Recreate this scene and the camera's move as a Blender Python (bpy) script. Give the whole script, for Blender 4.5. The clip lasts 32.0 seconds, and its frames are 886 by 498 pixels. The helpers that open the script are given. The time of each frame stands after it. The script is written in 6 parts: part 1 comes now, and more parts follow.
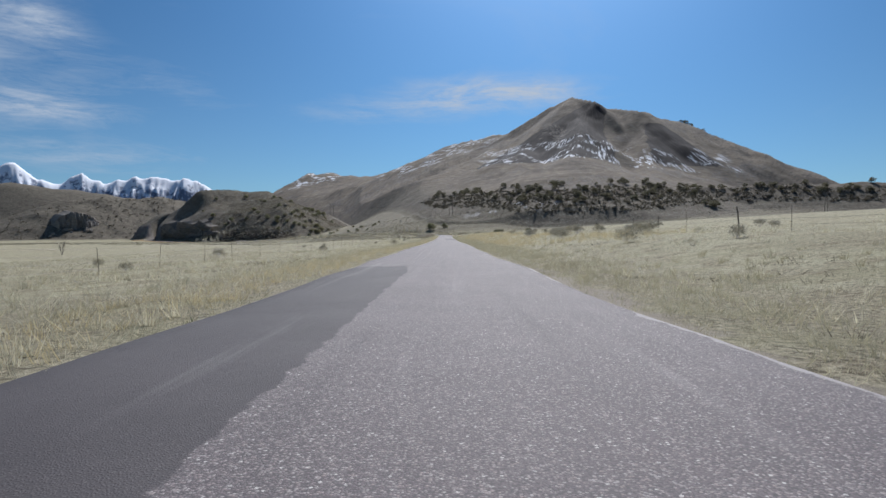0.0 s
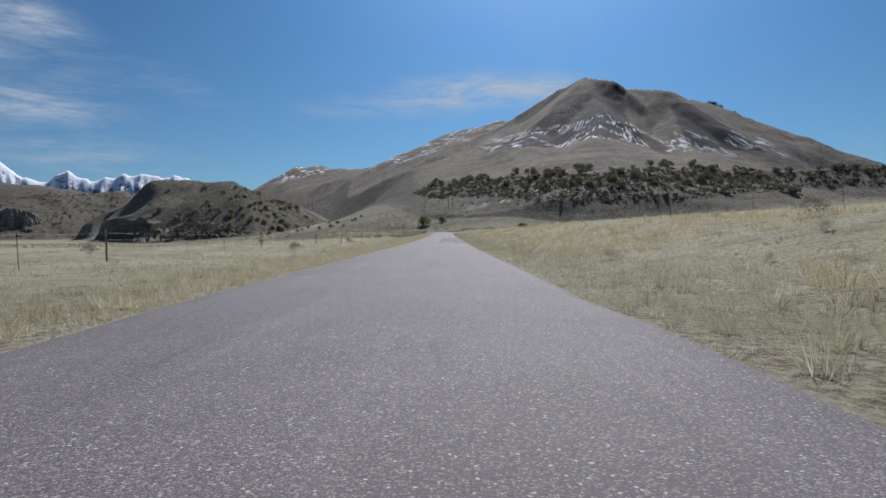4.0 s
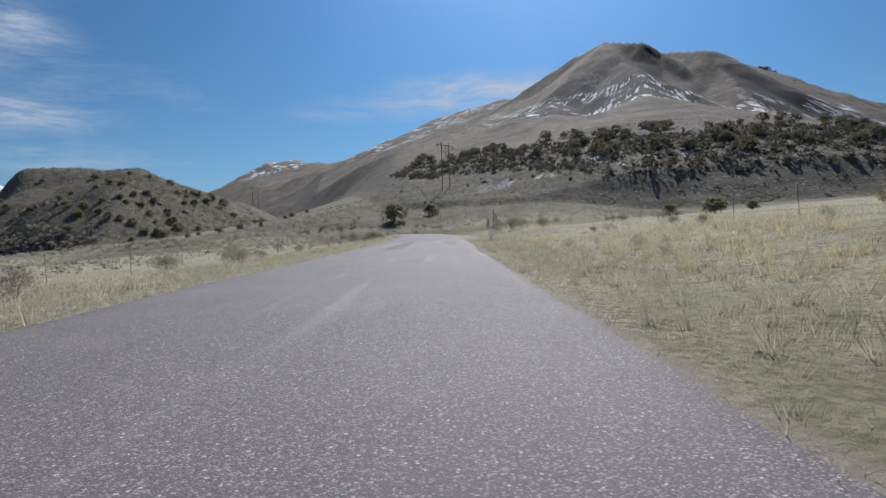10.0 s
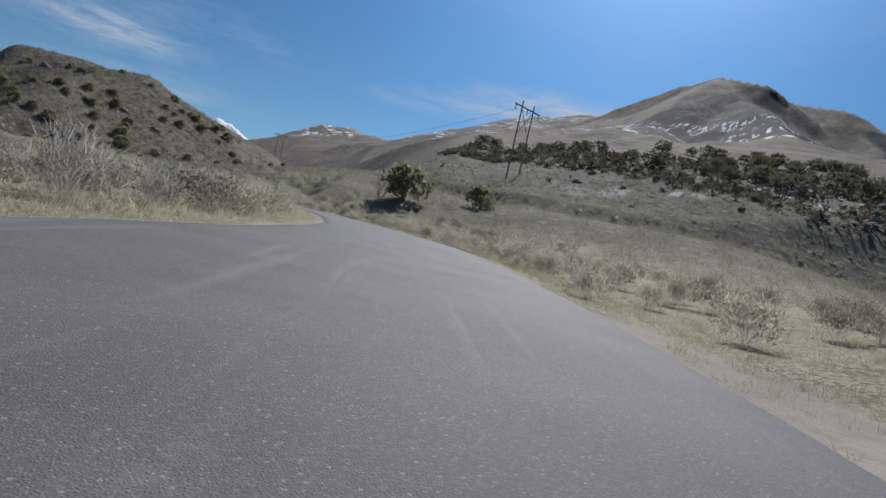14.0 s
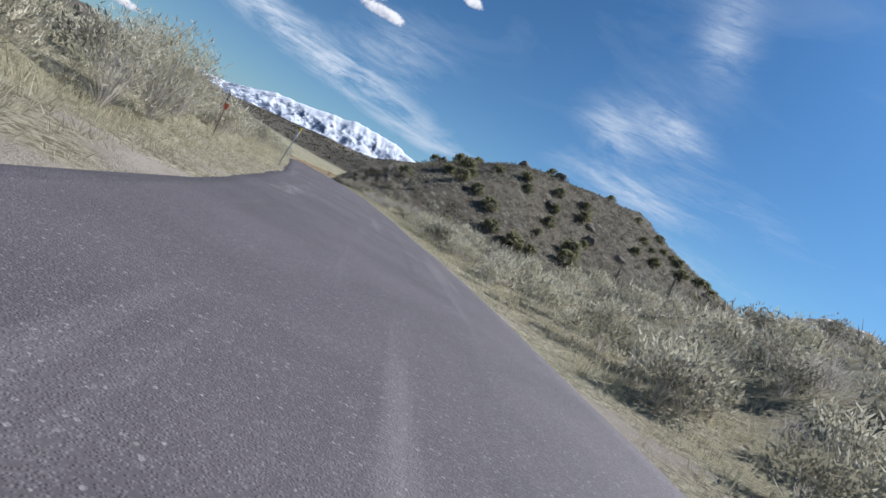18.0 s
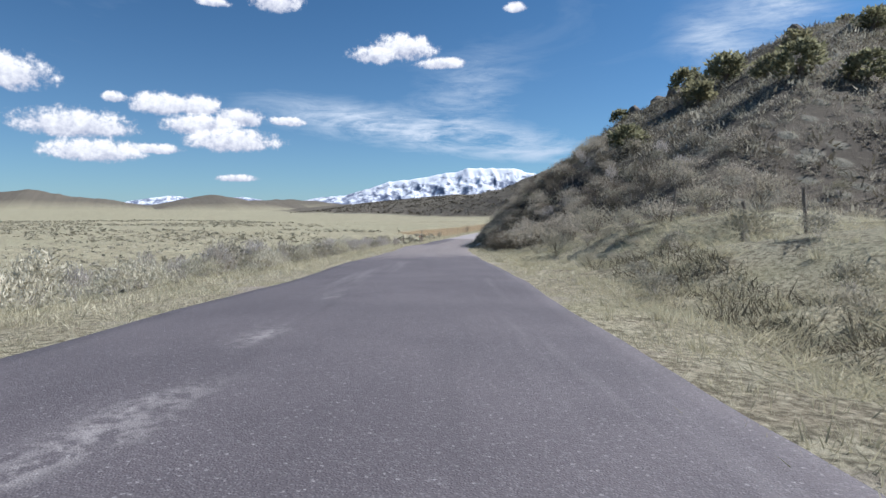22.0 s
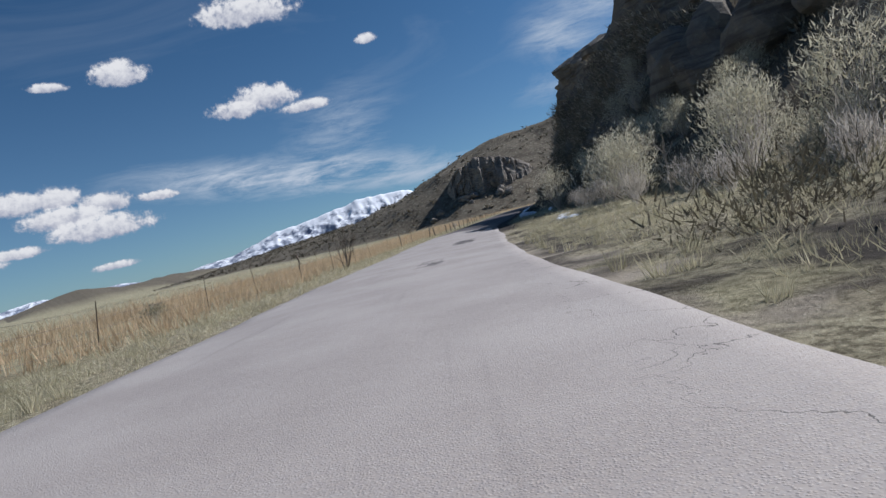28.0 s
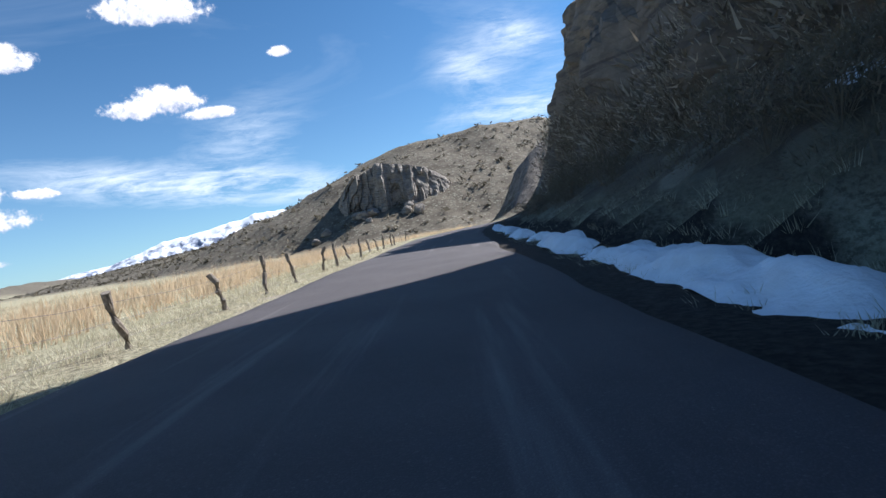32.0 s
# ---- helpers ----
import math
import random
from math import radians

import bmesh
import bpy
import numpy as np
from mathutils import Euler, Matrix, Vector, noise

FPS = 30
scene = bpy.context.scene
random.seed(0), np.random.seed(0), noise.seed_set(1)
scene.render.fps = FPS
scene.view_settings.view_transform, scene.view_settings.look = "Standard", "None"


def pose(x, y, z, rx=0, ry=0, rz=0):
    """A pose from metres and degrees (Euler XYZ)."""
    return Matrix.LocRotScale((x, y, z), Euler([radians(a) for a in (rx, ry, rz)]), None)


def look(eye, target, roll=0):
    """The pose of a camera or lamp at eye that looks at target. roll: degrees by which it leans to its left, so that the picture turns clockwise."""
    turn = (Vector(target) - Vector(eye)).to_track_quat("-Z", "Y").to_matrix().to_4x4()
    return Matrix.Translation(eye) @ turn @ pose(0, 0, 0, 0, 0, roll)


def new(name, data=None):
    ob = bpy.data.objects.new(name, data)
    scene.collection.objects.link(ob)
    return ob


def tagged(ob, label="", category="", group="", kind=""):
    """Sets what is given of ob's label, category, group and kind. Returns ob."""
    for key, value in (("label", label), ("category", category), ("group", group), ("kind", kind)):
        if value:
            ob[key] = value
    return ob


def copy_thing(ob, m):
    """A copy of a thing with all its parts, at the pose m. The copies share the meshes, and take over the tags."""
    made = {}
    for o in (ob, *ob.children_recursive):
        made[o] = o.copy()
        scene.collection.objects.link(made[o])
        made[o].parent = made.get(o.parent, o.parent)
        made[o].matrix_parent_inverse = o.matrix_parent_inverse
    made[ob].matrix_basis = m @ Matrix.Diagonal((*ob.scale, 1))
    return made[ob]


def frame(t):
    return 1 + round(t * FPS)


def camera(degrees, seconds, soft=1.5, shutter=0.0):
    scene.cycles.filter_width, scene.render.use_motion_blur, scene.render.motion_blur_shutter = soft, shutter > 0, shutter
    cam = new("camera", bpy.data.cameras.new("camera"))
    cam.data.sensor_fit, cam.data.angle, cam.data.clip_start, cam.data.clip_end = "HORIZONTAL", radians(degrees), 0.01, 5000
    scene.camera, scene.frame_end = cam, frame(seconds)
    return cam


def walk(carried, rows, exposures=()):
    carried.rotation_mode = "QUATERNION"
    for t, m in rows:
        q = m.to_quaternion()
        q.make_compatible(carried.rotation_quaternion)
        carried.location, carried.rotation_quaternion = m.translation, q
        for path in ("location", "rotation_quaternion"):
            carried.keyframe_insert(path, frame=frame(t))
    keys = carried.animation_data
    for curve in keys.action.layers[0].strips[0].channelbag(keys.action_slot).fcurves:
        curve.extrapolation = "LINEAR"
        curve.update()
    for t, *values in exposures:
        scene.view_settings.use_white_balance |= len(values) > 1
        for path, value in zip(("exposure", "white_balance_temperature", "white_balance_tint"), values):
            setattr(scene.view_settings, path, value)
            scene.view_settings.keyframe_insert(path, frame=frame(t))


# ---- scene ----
# ------------------------------------------------------------------ camera
cam = camera(71.95, 32.0, soft=1.5)
# seconds, x, y, z, yaw, pitch, roll
PATH = [
    (0.0, 0.00, -0.00, 0.95, -0.01, -1.45, 0.28),
    (0.5, 0.10, 13.50, 0.89, -0.04, -1.49, -0.36),
    (1.0, 0.24, 27.01, 0.83, 0.00, -1.40, -1.35),
    (1.5, 0.41, 40.53, 0.76, 0.24, -1.75, -0.32),
    (2.0, 0.60, 54.05, 0.68, 0.15, -1.89, 0.62),
    (2.5, 0.83, 67.57, 0.60, -0.01, -2.19, 0.95),
    (3.0, 1.01, 81.09, 0.51, -0.15, -2.18, 0.53),
    (3.5, 1.12, 94.62, 0.43, -0.28, -1.96, 0.78),
    (4.0, 1.13, 108.14, 0.35, -0.08, -1.67, 0.59),
    (4.5, 1.11, 121.66, 0.27, -0.07, -1.52, 0.59),
    (5.0, 1.13, 135.18, 0.20, -0.45, -1.52, 0.83),
    (5.5, 1.24, 148.70, 0.14, -1.08, -1.52, 0.74),
    (6.0, 1.41, 162.21, 0.09, -1.27, -1.22, -1.05),
    (6.5, 1.63, 175.72, 0.05, -1.18, -1.64, -1.64),
    (7.0, 1.77, 189.23, 0.04, -1.06, -1.42, -2.95),
    (7.5, 1.89, 202.73, 0.04, -0.80, -1.71, -3.37),
    (8.0, 2.05, 216.23, 0.07, -0.50, -1.70, -2.71),
    (8.5, 2.19, 229.72, 0.11, -0.31, -1.41, -1.53),
    (9.0, 2.33, 243.20, 0.17, -0.31, -1.23, -0.24),
    (9.5, 2.49, 256.67, 0.24, -0.35, -1.52, 0.86),
    (10.0, 2.55, 270.06, 0.32, -0.62, -1.59, 1.67),
    (10.5, 2.59, 282.10, 0.39, -1.02, -1.50, 1.43),
    (11.0, 2.77, 293.44, 0.45, -1.30, -1.45, 0.43),
    (11.5, 2.99, 304.35, 0.51, -1.29, -1.35, -0.68),
    (12.0, 3.19, 314.96, 0.55, -1.47, -1.53, -1.68),
    (12.5, 3.24, 325.14, 0.58, -1.20, -1.89, -4.77),
    (13.0, 3.23, 334.69, 0.64, -0.90, -2.08, -6.23),
    (13.5, 2.95, 343.95, 0.69, 0.08, -1.96, -8.43),
    (14.0, 2.35, 353.08, 0.75, 3.42, -1.60, -12.77),
    (14.5, 1.26, 362.20, 0.81, 6.62, -1.24, -18.27),
    (15.0, -0.30, 371.37, 0.87, 9.10, -1.14, -23.98),
    (15.5, -2.39, 380.66, 0.91, 12.07, -1.52, -28.90),
    (16.0, -5.18, 390.12, 0.94, 18.82, -2.65, -32.08),
    (16.5, -9.12, 399.32, 0.94, 26.64, -3.53, -34.18),
    (17.0, -14.36, 407.77, 0.94, 34.96, -3.69, -34.07),
    (17.5, -20.79, 414.94, 0.93, 42.34, -3.33, -31.53),
    (18.0, -27.98, 421.10, 0.91, 48.31, -2.94, -28.65),
    (18.5, -35.46, 426.64, 0.89, 53.42, -2.64, -23.17),
    (19.0, -43.12, 431.68, 0.82, 56.55, -2.69, -16.87),
    (19.5, -50.96, 436.54, 0.72, 58.79, -2.20, -14.12),
    (20.0, -59.18, 441.37, 0.58, 60.26, -2.10, -9.94),
    (20.5, -67.69, 446.17, 0.40, 61.59, -2.64, -5.72),
    (21.0, -76.71, 451.04, 0.17, 61.82, -2.51, -2.55),
    (21.5, -85.80, 455.90, -0.14, 61.92, -3.03, -1.18),
    (22.0, -95.04, 460.74, -0.50, 61.80, -3.56, -0.22),
    (22.5, -104.11, 465.60, -0.90, 61.75, -4.00, -0.33),
    (23.0, -112.87, 470.31, -1.31, 61.74, -3.91, 0.45),
    (23.5, -121.50, 474.91, -1.73, 61.70, -4.31, 1.67),
    (24.0, -130.03, 479.49, -2.15, 61.44, -4.51, 3.07),
    (24.5, -138.37, 484.07, -2.57, 61.06, -4.65, 3.54),
    (25.0, -146.77, 488.78, -2.98, 60.72, -4.35, 3.50),
    (25.5, -154.99, 493.67, -3.41, 60.42, -4.11, 6.08),
    (26.0, -162.50, 498.74, -3.85, 59.32, -3.70, 11.73),
    (26.5, -170.76, 503.74, -4.28, 57.66, -2.86, 14.18),
    (27.0, -179.18, 509.27, -4.56, 55.79, -2.33, 14.90),
    (27.5, -187.59, 515.20, -4.75, 53.89, -2.12, 14.30),
    (28.0, -195.91, 521.45, -4.87, 52.11, -2.13, 12.76),
    (28.5, -204.09, 527.98, -4.95, 50.65, -2.25, 10.68),
    (29.0, -212.13, 534.70, -4.99, 49.78, -2.30, 8.47),
    (29.5, -220.04, 541.80, -4.99, 48.56, -2.33, 7.96),
    (30.0, -227.88, 548.85, -4.94, 47.62, -2.00, 6.31),
    (30.5, -235.50, 556.03, -4.86, 47.05, -1.58, 6.46),
    (31.0, -242.61, 563.64, -4.77, 46.14, -1.46, 9.63),
    (31.5, -249.57, 571.25, -4.66, 44.61, -1.76, 11.20),
    (32.0, -256.63, 578.59, -4.51, 43.06, -1.64, 9.15),
]
EXPOSURE = [(0.0, 0.06), (1.0, -0.06), (2.0, -0.1), (4.0, -0.08), (6.0, -0.04), (8.0, 0.12), (9.0, 0.08), (13.0, 0.06), (15.5, -0.08), (16.2, -0.06), (17.0, 0.14), (18.0, 0.42), (19.5, 0.54),
            (22.0, 0.58), (23.0, 0.52), (24.0, 0.42), (26.0, 0.32), (28.5, 0.05), (29.6, 0.0), (31.0, 0.66), (32.0, 1.1)]
TINT = lambda t: 6080 if t < 17 else 5930 if t < 27 else 6080
walk(cam, [(t, pose(x, y, z, 90 + p, r, w)) for t, x, y, z, w, p, r in PATH],
     exposures=[(t, e, TINT(t), 11) for t, e in EXPOSURE])

# ------------------------------------------------------------------ light
SUN_EL, SUN_AZ = 41.0, 10.5          # degrees up, degrees right of +y
world = bpy.data.worlds.new("sky")
scene.world = world
world.use_nodes = True


def sky_nodes():
    nt = world.node_tree
    nt.nodes.clear()
    N = lambda k: nt.nodes.new("ShaderNode" + k)
    L = lambda a, b: nt.links.new(a, b)

    def val(op, a, b=None, c=None, clamp=False):
        n = N("Math")
        n.operation, n.use_clamp = op, clamp
        for i, v in enumerate((a, b, c)):
            if v is None:
                continue
            if isinstance(v, (int, float)):
                n.inputs[i].default_value = v
            else:
                L(v, n.inputs[i])
        return n.outputs[0]

    out, bg = N("OutputWorld"), N("Background")
    sky = N("TexSky")
    sky.sky_type, sky.sun_disc = "NISHITA", False
    sky.sun_elevation, sky.sun_rotation = radians(SUN_EL), radians(SUN_AZ)
    sky.altitude, sky.air_density, sky.dust_density, sky.ozone_density = 1800, 1.0, 0.7, 2.5
    tc = N("TexCoord")
    sep = N("SeparateXYZ")
    L(tc.outputs["Generated"], sep.inputs[0])
    X, Y, Z = sep.outputs
    az = val("MULTIPLY", val("ARCTAN2", val("MULTIPLY", X, -1.0), Y), 57.2958)      # degrees to the left of +y
    el = val("MULTIPLY", val("ARCSINE", Z), 57.2958)
    flat = N("CombineXYZ")
    L(az, flat.inputs[0])
    L(el, flat.inputs[1])

    def nz(scale, detail, rough, stretch=(1, 1, 1), dist=0.0):
        m = N("Mapping")
        m.inputs["Scale"].default_value = stretch
        L(flat.outputs[0], m.inputs[0])
        n = N("TexNoise")
        n.inputs["Scale"].default_value, n.inputs["Detail"].default_value = scale, detail
        n.inputs["Roughness"].default_value, n.inputs["Distortion"].default_value = rough, dist
        L(m.outputs[0], n.inputs["Vector"])
        return n.outputs["Fac"]

    edge = nz(0.75, 7, 0.6)
    edge2 = nz(2.6, 5, 0.6)
    wisp = nz(0.16, 9, 0.66, (0.55, 1.9, 1), 1.6)
    fibre = nz(0.5, 8, 0.7, (0.45, 2.6, 1), 0.8)
    veil = nz(0.05, 6, 0.6, (0.8, 2.2, 1), 0.8)
    lumps = val("ADD", val("MULTIPLY", val("SUBTRACT", edge, 0.5), 3.2), val("MULTIPLY", val("SUBTRACT", edge2, 0.5), 1.7))

    def step(v, lo, hi):
        n = N("MapRange")
        n.interpolation_type = "SMOOTHSTEP"
        L(v, n.inputs[0])
        n.inputs[1].default_value, n.inputs[2].default_value = lo, hi
        return n.outputs[0]

    def puff(a0, e0, ra, re):
        da = val("DIVIDE", val("SUBTRACT", az, a0), ra)
        de = val("DIVIDE", val("SUBTRACT", el, e0), re)
        # flatter below than above
        low = val("MULTIPLY", de, val("ADD", 1.0, val("MULTIPLY", val("LESS_THAN", de, 0.0), 0.35)))
        r2 = val("ADD", val("MULTIPLY", da, da), val("MULTIPLY", low, low))
        body = val("ADD", val("SUBTRACT", 1.75, r2), lumps)
        return step(body, 0.08, 1.25), step(val("ADD", de, lumps), -1.1, 0.9)

    total, lit = None, None
    for c in CUMULUS:
        m, top = puff(*c)
        k = val("MULTIPLY", m, top)
        total = m if total is None else val("MAXIMUM", total, m)
        lit = k if lit is None else val("MAXIMUM", lit, k)

    def band(a0, e0, ra, re, slope, gain):
        e = val("SUBTRACT", val("SUBTRACT", el, e0), val("MULTIPLY", val("SUBTRACT", az, a0), slope))
        da = val("DIVIDE", val("SUBTRACT", az, a0), ra)
        de = val("DIVIDE", e, re)
        r2 = val("ADD", val("MULTIPLY", da, da), val("MULTIPLY", de, de))
        g = val("POWER", 2.718, val("MULTIPLY", r2, -1.0))
        return val("MULTIPLY", g, gain)

    cirrus = None
    for b in WISPS:
        m = band(*b)
        cirrus = m if cirrus is None else val("ADD", cirrus, m)
    comb = val("ADD", val("MULTIPLY", wisp, 0.62), val("MULTIPLY", fibre, 0.38))
    cirrus = val("MULTIPLY", cirrus, step(comb, 0.30, 0.74))
    vr = N("MapRange")
    vr.inputs[1].default_value, vr.inputs[2].default_value, vr.inputs[4].default_value = 0.50, 0.85, 0.22
    L(veil, vr.inputs[0])
    cirrus = val("ADD", cirrus, vr.outputs[0], clamp=True)
    # haze towards the horizon
    hz = val("POWER", val("SUBTRACT", 1.0, val("MULTIPLY", val("ABSOLUTE", el), 1 / 90.0, clamp=True), clamp=True), 11.0)
    cirrus = val("MAXIMUM", cirrus, val("MULTIPLY", hz, 0.26), clamp=True)

    # the sun's aureole: a wide soft brightening and a white core
    dot = N("VectorMath")
    dot.operation = "DOT_PRODUCT"
    L(tc.outputs["Generated"], dot.inputs[0])
    se, sa = radians(SUN_EL), radians(SUN_AZ)
    dot.inputs[1].default_value = (math.sin(sa) * math.cos(se), math.cos(sa) * math.cos(se), math.sin(se))
    away = val("MULTIPLY", val("ARCCOSINE", val("MINIMUM", dot.outputs["Value"], 1.0)), 57.2958)
    bell = lambda w: val("POWER", 2.718, val("MULTIPLY", val("POWER", val("DIVIDE", away, w), 2.0), -1.0))
    wide = val("ADD", 0.80, val("MULTIPLY", bell(27.0), 1.12))
    core = val("ADD", val("MULTIPLY", bell(15.0), 6.5), val("MULTIPLY", bell(3.2), 60.0))

    # the deep blue of high dry air
    hue = N("Mix")
    hue.data_type, hue.blend_type = "RGBA", "MULTIPLY"
    hue.inputs[0].default_value = 1.0
    L(sky.outputs[0], hue.inputs[6])
    hue.inputs[7].default_value = SKY_TINT
    glow = N("VectorMath")
    glow.operation = "SCALE"
    L(hue.outputs[2], glow.inputs[0])
    L(wide, glow.inputs["Scale"])
    disc = N("CombineXYZ")
    for q in range(3):
        L(val("MULTIPLY", core, (0.95, 1.0, 1.06)[q]), disc.inputs[q])
    addv = N("VectorMath")
    L(glow.outputs[0], addv.inputs[0])
    L(disc.outputs[0], addv.inputs[1])
    m1 = N("Mix")
    m1.data_type = "RGBA"
    L(cirrus, m1.inputs[0])
    L(addv.outputs[0], m1.inputs[6])
    m1.inputs[7].default_value = (6.4, 7.2, 8.2, 1)
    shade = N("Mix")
    shade.data_type = "RGBA"
    L(lit, shade.inputs[0])
    shade.inputs[6].default_value, shade.inputs[7].default_value = (5.0, 5.2, 6.2, 1), (10.6, 10.4, 10.2, 1)
    m2 = N("Mix")
    m2.data_type = "RGBA"
    L(total, m2.inputs[0])
    L(m1.outputs[2], m2.inputs[6])
    L(shade.outputs[2], m2.inputs[7])
    L(m2.outputs[2], bg.inputs[0])
    bg.inputs[1].default_value = 0.069
    L(bg.outputs[0], out.inputs[0])


SKY_TINT = (0.52, 0.85, 1.0, 1)
# clouds by bearing: degrees left of +y, degrees up, half width, half height
CUMULUS = [(65.5, 14.5, 2.7, 1.2), (68.1, 13.9, 2.1, 0.8), (61.9, 13.3, 2.1, 0.55), (76.8, 17.9, 2.0, 1.1),
           (92.6, 6.7, 3.9, 1.2), (91.3, 4.7, 3.3, 1.0), (86.4, 8.8, 2.3, 1.0), (83.5, 8.8, 1.8, 1.0),
           (80.2, 8.0, 2.0, 0.9), (83.0, 7.2, 3.0, 1.0), (80.7, 6.0, 3.5, 1.1), (76.1, 7.9, 1.6, 0.4),
           (87.1, 5.1, 2.2, 0.45), (89.8, 9.1, 0.9, 0.45), (55.3, 17.9, 0.9, 0.45), (65.4, 21.6, 3.9, 1.2),
           (82.1, 17.3, 1.3, 0.4), (80.4, 2.8, 1.6, 0.35), (15.8, 27.7, 1.7, 1.6), (13.6, 26.9, 1.2, 1.3),
           (98.5, 10.2, 4.0, 1.5)]
# streaks: degrees left of +y, degrees up, half width, half height, rise to the left, weight
WISPS = [(-6.0, 12.9, 7.0, 1.25, 0.03, 1.5), (3.0, 11.6, 8.0, 1.2, -0.06, 0.95), (34.1, 15.8, 4.0, 2.6, 0.3, 0.55), (33.6, 9.9, 6.0, 1.0, 0.05, 0.8),
         (24.4, 12.8, 6.0, 1.6, 0.2, 0.35), (30.0, 6.4, 9.0, 1.4, 0.0, 0.75),
         (70.5, 8.3, 8.0, 1.5, 0.12, 1.0), (62.5, 7.2, 8.5, 1.3, 0.10, 1.15), (55.0, 5.9, 8.0, 1.5, 0.08, 0.95), (59.5, 10.6, 4.4, 3.2, -0.3, 0.7),
         (38.2, 14.1, 3.0, 1.9, 0.2, 1.1), (33.2, 16.4, 2.6, 1.2, 0.2, 0.8), (33.6, 24.8, 2.6, 3.0, 0.5, 0.9), (35.0, 10.2, 6.0, 1.6, -0.1, 0.8)]
sky_nodes()

lamp = bpy.data.lights.new("sun", "SUN")
lamp.energy, lamp.angle, lamp.color = 5.0, radians(0.53), (1.0, 0.955, 0.89)
sun = new("sun", lamp)
_e, _a = radians(SUN_EL), radians(SUN_AZ)
sun.matrix_world = look((math.sin(_a) * math.cos(_e) * 300, math.cos(_a) * math.cos(_e) * 300, math.sin(_e) * 300), (0, 0, 0))

# ------------------------------------------------------------------ the lie of the land


def smooth(v, a, b):
    u = np.clip((v - a) / (b - a), 0, 1)
    return u * u * (3 - 2 * u)


def value_noise(x, y, seed=0):
    xi, yi = np.floor(x).astype(np.int64), np.floor(y).astype(np.int64)
    fx, fy = x - xi, y - yi
    fx, fy = fx * fx * (3 - 2 * fx), fy * fy * (3 - 2 * fy)

    def h(a, b):
        n = (a * 374761393 + b * 668265263 + seed * 1442695041) & 0xFFFFFFFF
        n = ((n ^ (n >> 13)) * 1274126177) & 0xFFFFFFFF
        return ((n ^ (n >> 16)) & 0xFFFF) / 65535.0
    return (h(xi, yi) * (1 - fx) + h(xi + 1, yi) * fx) * (1 - fy) + (h(xi, yi + 1) * (1 - fx) + h(xi + 1, yi + 1) * fx) * fy


def fbm(x, y, size, octaves=4, seed=0):
    s, amp, out = 1.0 / size, 1.0, 0.0
    for k in range(octaves):
        out = out + amp * (value_noise(x * s + 17.3 * k, y * s - 9.1 * k, seed + k) - 0.5)
        s, amp = s * 2.03, amp * 0.5
    return out


P = np.array(PATH)
EYE_UP = 0.95
T_FINE = np.arange(0, 32.01, 0.1)


def spline(t, tt, vv):
    """Catmull-Rom through the rows."""
    i = np.clip(np.searchsorted(tt, t, side="right") - 1, 0, len(tt) - 2)
    u = (t - tt[i]) / (tt[i + 1] - tt[i])
    g = lambda k: vv[np.clip(k, 0, len(vv) - 1)]
    a, b, c, d = g(i - 1), g(i), g(i + 1), g(i + 2)
    return 0.5 * (2 * b + (c - a) * u + (2 * a - 5 * b + 4 * c - d) * u * u + (3 * b - a - 3 * c + d) * u ** 3)


# the line that is driven, before and past its ends too
drive = np.stack([spline(T_FINE, P[:, 0], P[:, k]) for k in (1, 2)], 1)
drive_z = np.interp(T_FINE, P[:, 0], P[:, 3] - EYE_UP * np.cos(np.radians(P[:, 6])))
ker = np.ones(31) / 31
drive_z = np.convolve(np.pad(drive_z, 15, "edge"), ker, "valid")
back = np.stack([np.linspace(-0.6, -0.02, 30), np.linspace(-80, -2.5, 30)], 1)
ahead, dirn = [drive[-1]], radians(43.0)
for k in range(60):
    dirn -= radians(0.15 if k < 22 else 1.25)
    ahead.append(ahead[-1] + 2.5 * np.array([-math.sin(dirn), math.cos(dirn)]))
ahead = np.array(ahead[1:])
LINE = np.concatenate([back, drive, ahead])
LINE_Z = np.concatenate([np.full(30, drive_z[0]), drive_z, np.linspace(drive_z[-1], drive_z[-1] + 2.0, 60)])
LINE_T = np.concatenate([np.linspace(-3.0, -0.1, 30), T_FINE, np.linspace(32.1, 39.5, 60)])
tang = np.gradient(LINE, axis=0)
tang /= np.linalg.norm(tang, axis=1)[:, None]
SIDE = np.stack([tang[:, 1], -tang[:, 0]], 1)            # to the right of the way
EDGE_T = [-3, 0, 1.2, 2, 6, 9, 11, 12.3, 13.2, 14.5, 15.5, 16, 17, 18.5, 19.3, 20.1, 21, 22.8, 24, 24.7, 25.1, 25.35, 25.6, 26, 28.5, 30, 32, 40]
EDGE_L = [3.1, 3.1, 3.3, 3.6, 4.1, 4.6, 4.8, 4.9, 5.4, 4.0, 2.15, 1.95, 1.8, 2.3, 3.0, 4.1, 4.5, 3.5, 3.3, 3.8, 4.1, 4.2, 4.3, 4.5, 4.6, 4.7, 4.3, 4.3]
EDGE_R = [2.75, 2.75, 2.3, 2.2, 2.2, 1.63, 1.6, 1.7, 1.9, 3.6, 4.9, 4.8, 3.9, 2.5, 1.8, 1.38, 1.42, 1.8, 1.7, 1.9, 2.4, 2.1, 1.65, 1.6, 1.5, 1.6, 1.6, 1.8]
LEFT = np.interp(LINE_T, EDGE_T, EDGE_L)
RIGHT = np.interp(LINE_T, EDGE_T, EDGE_R)
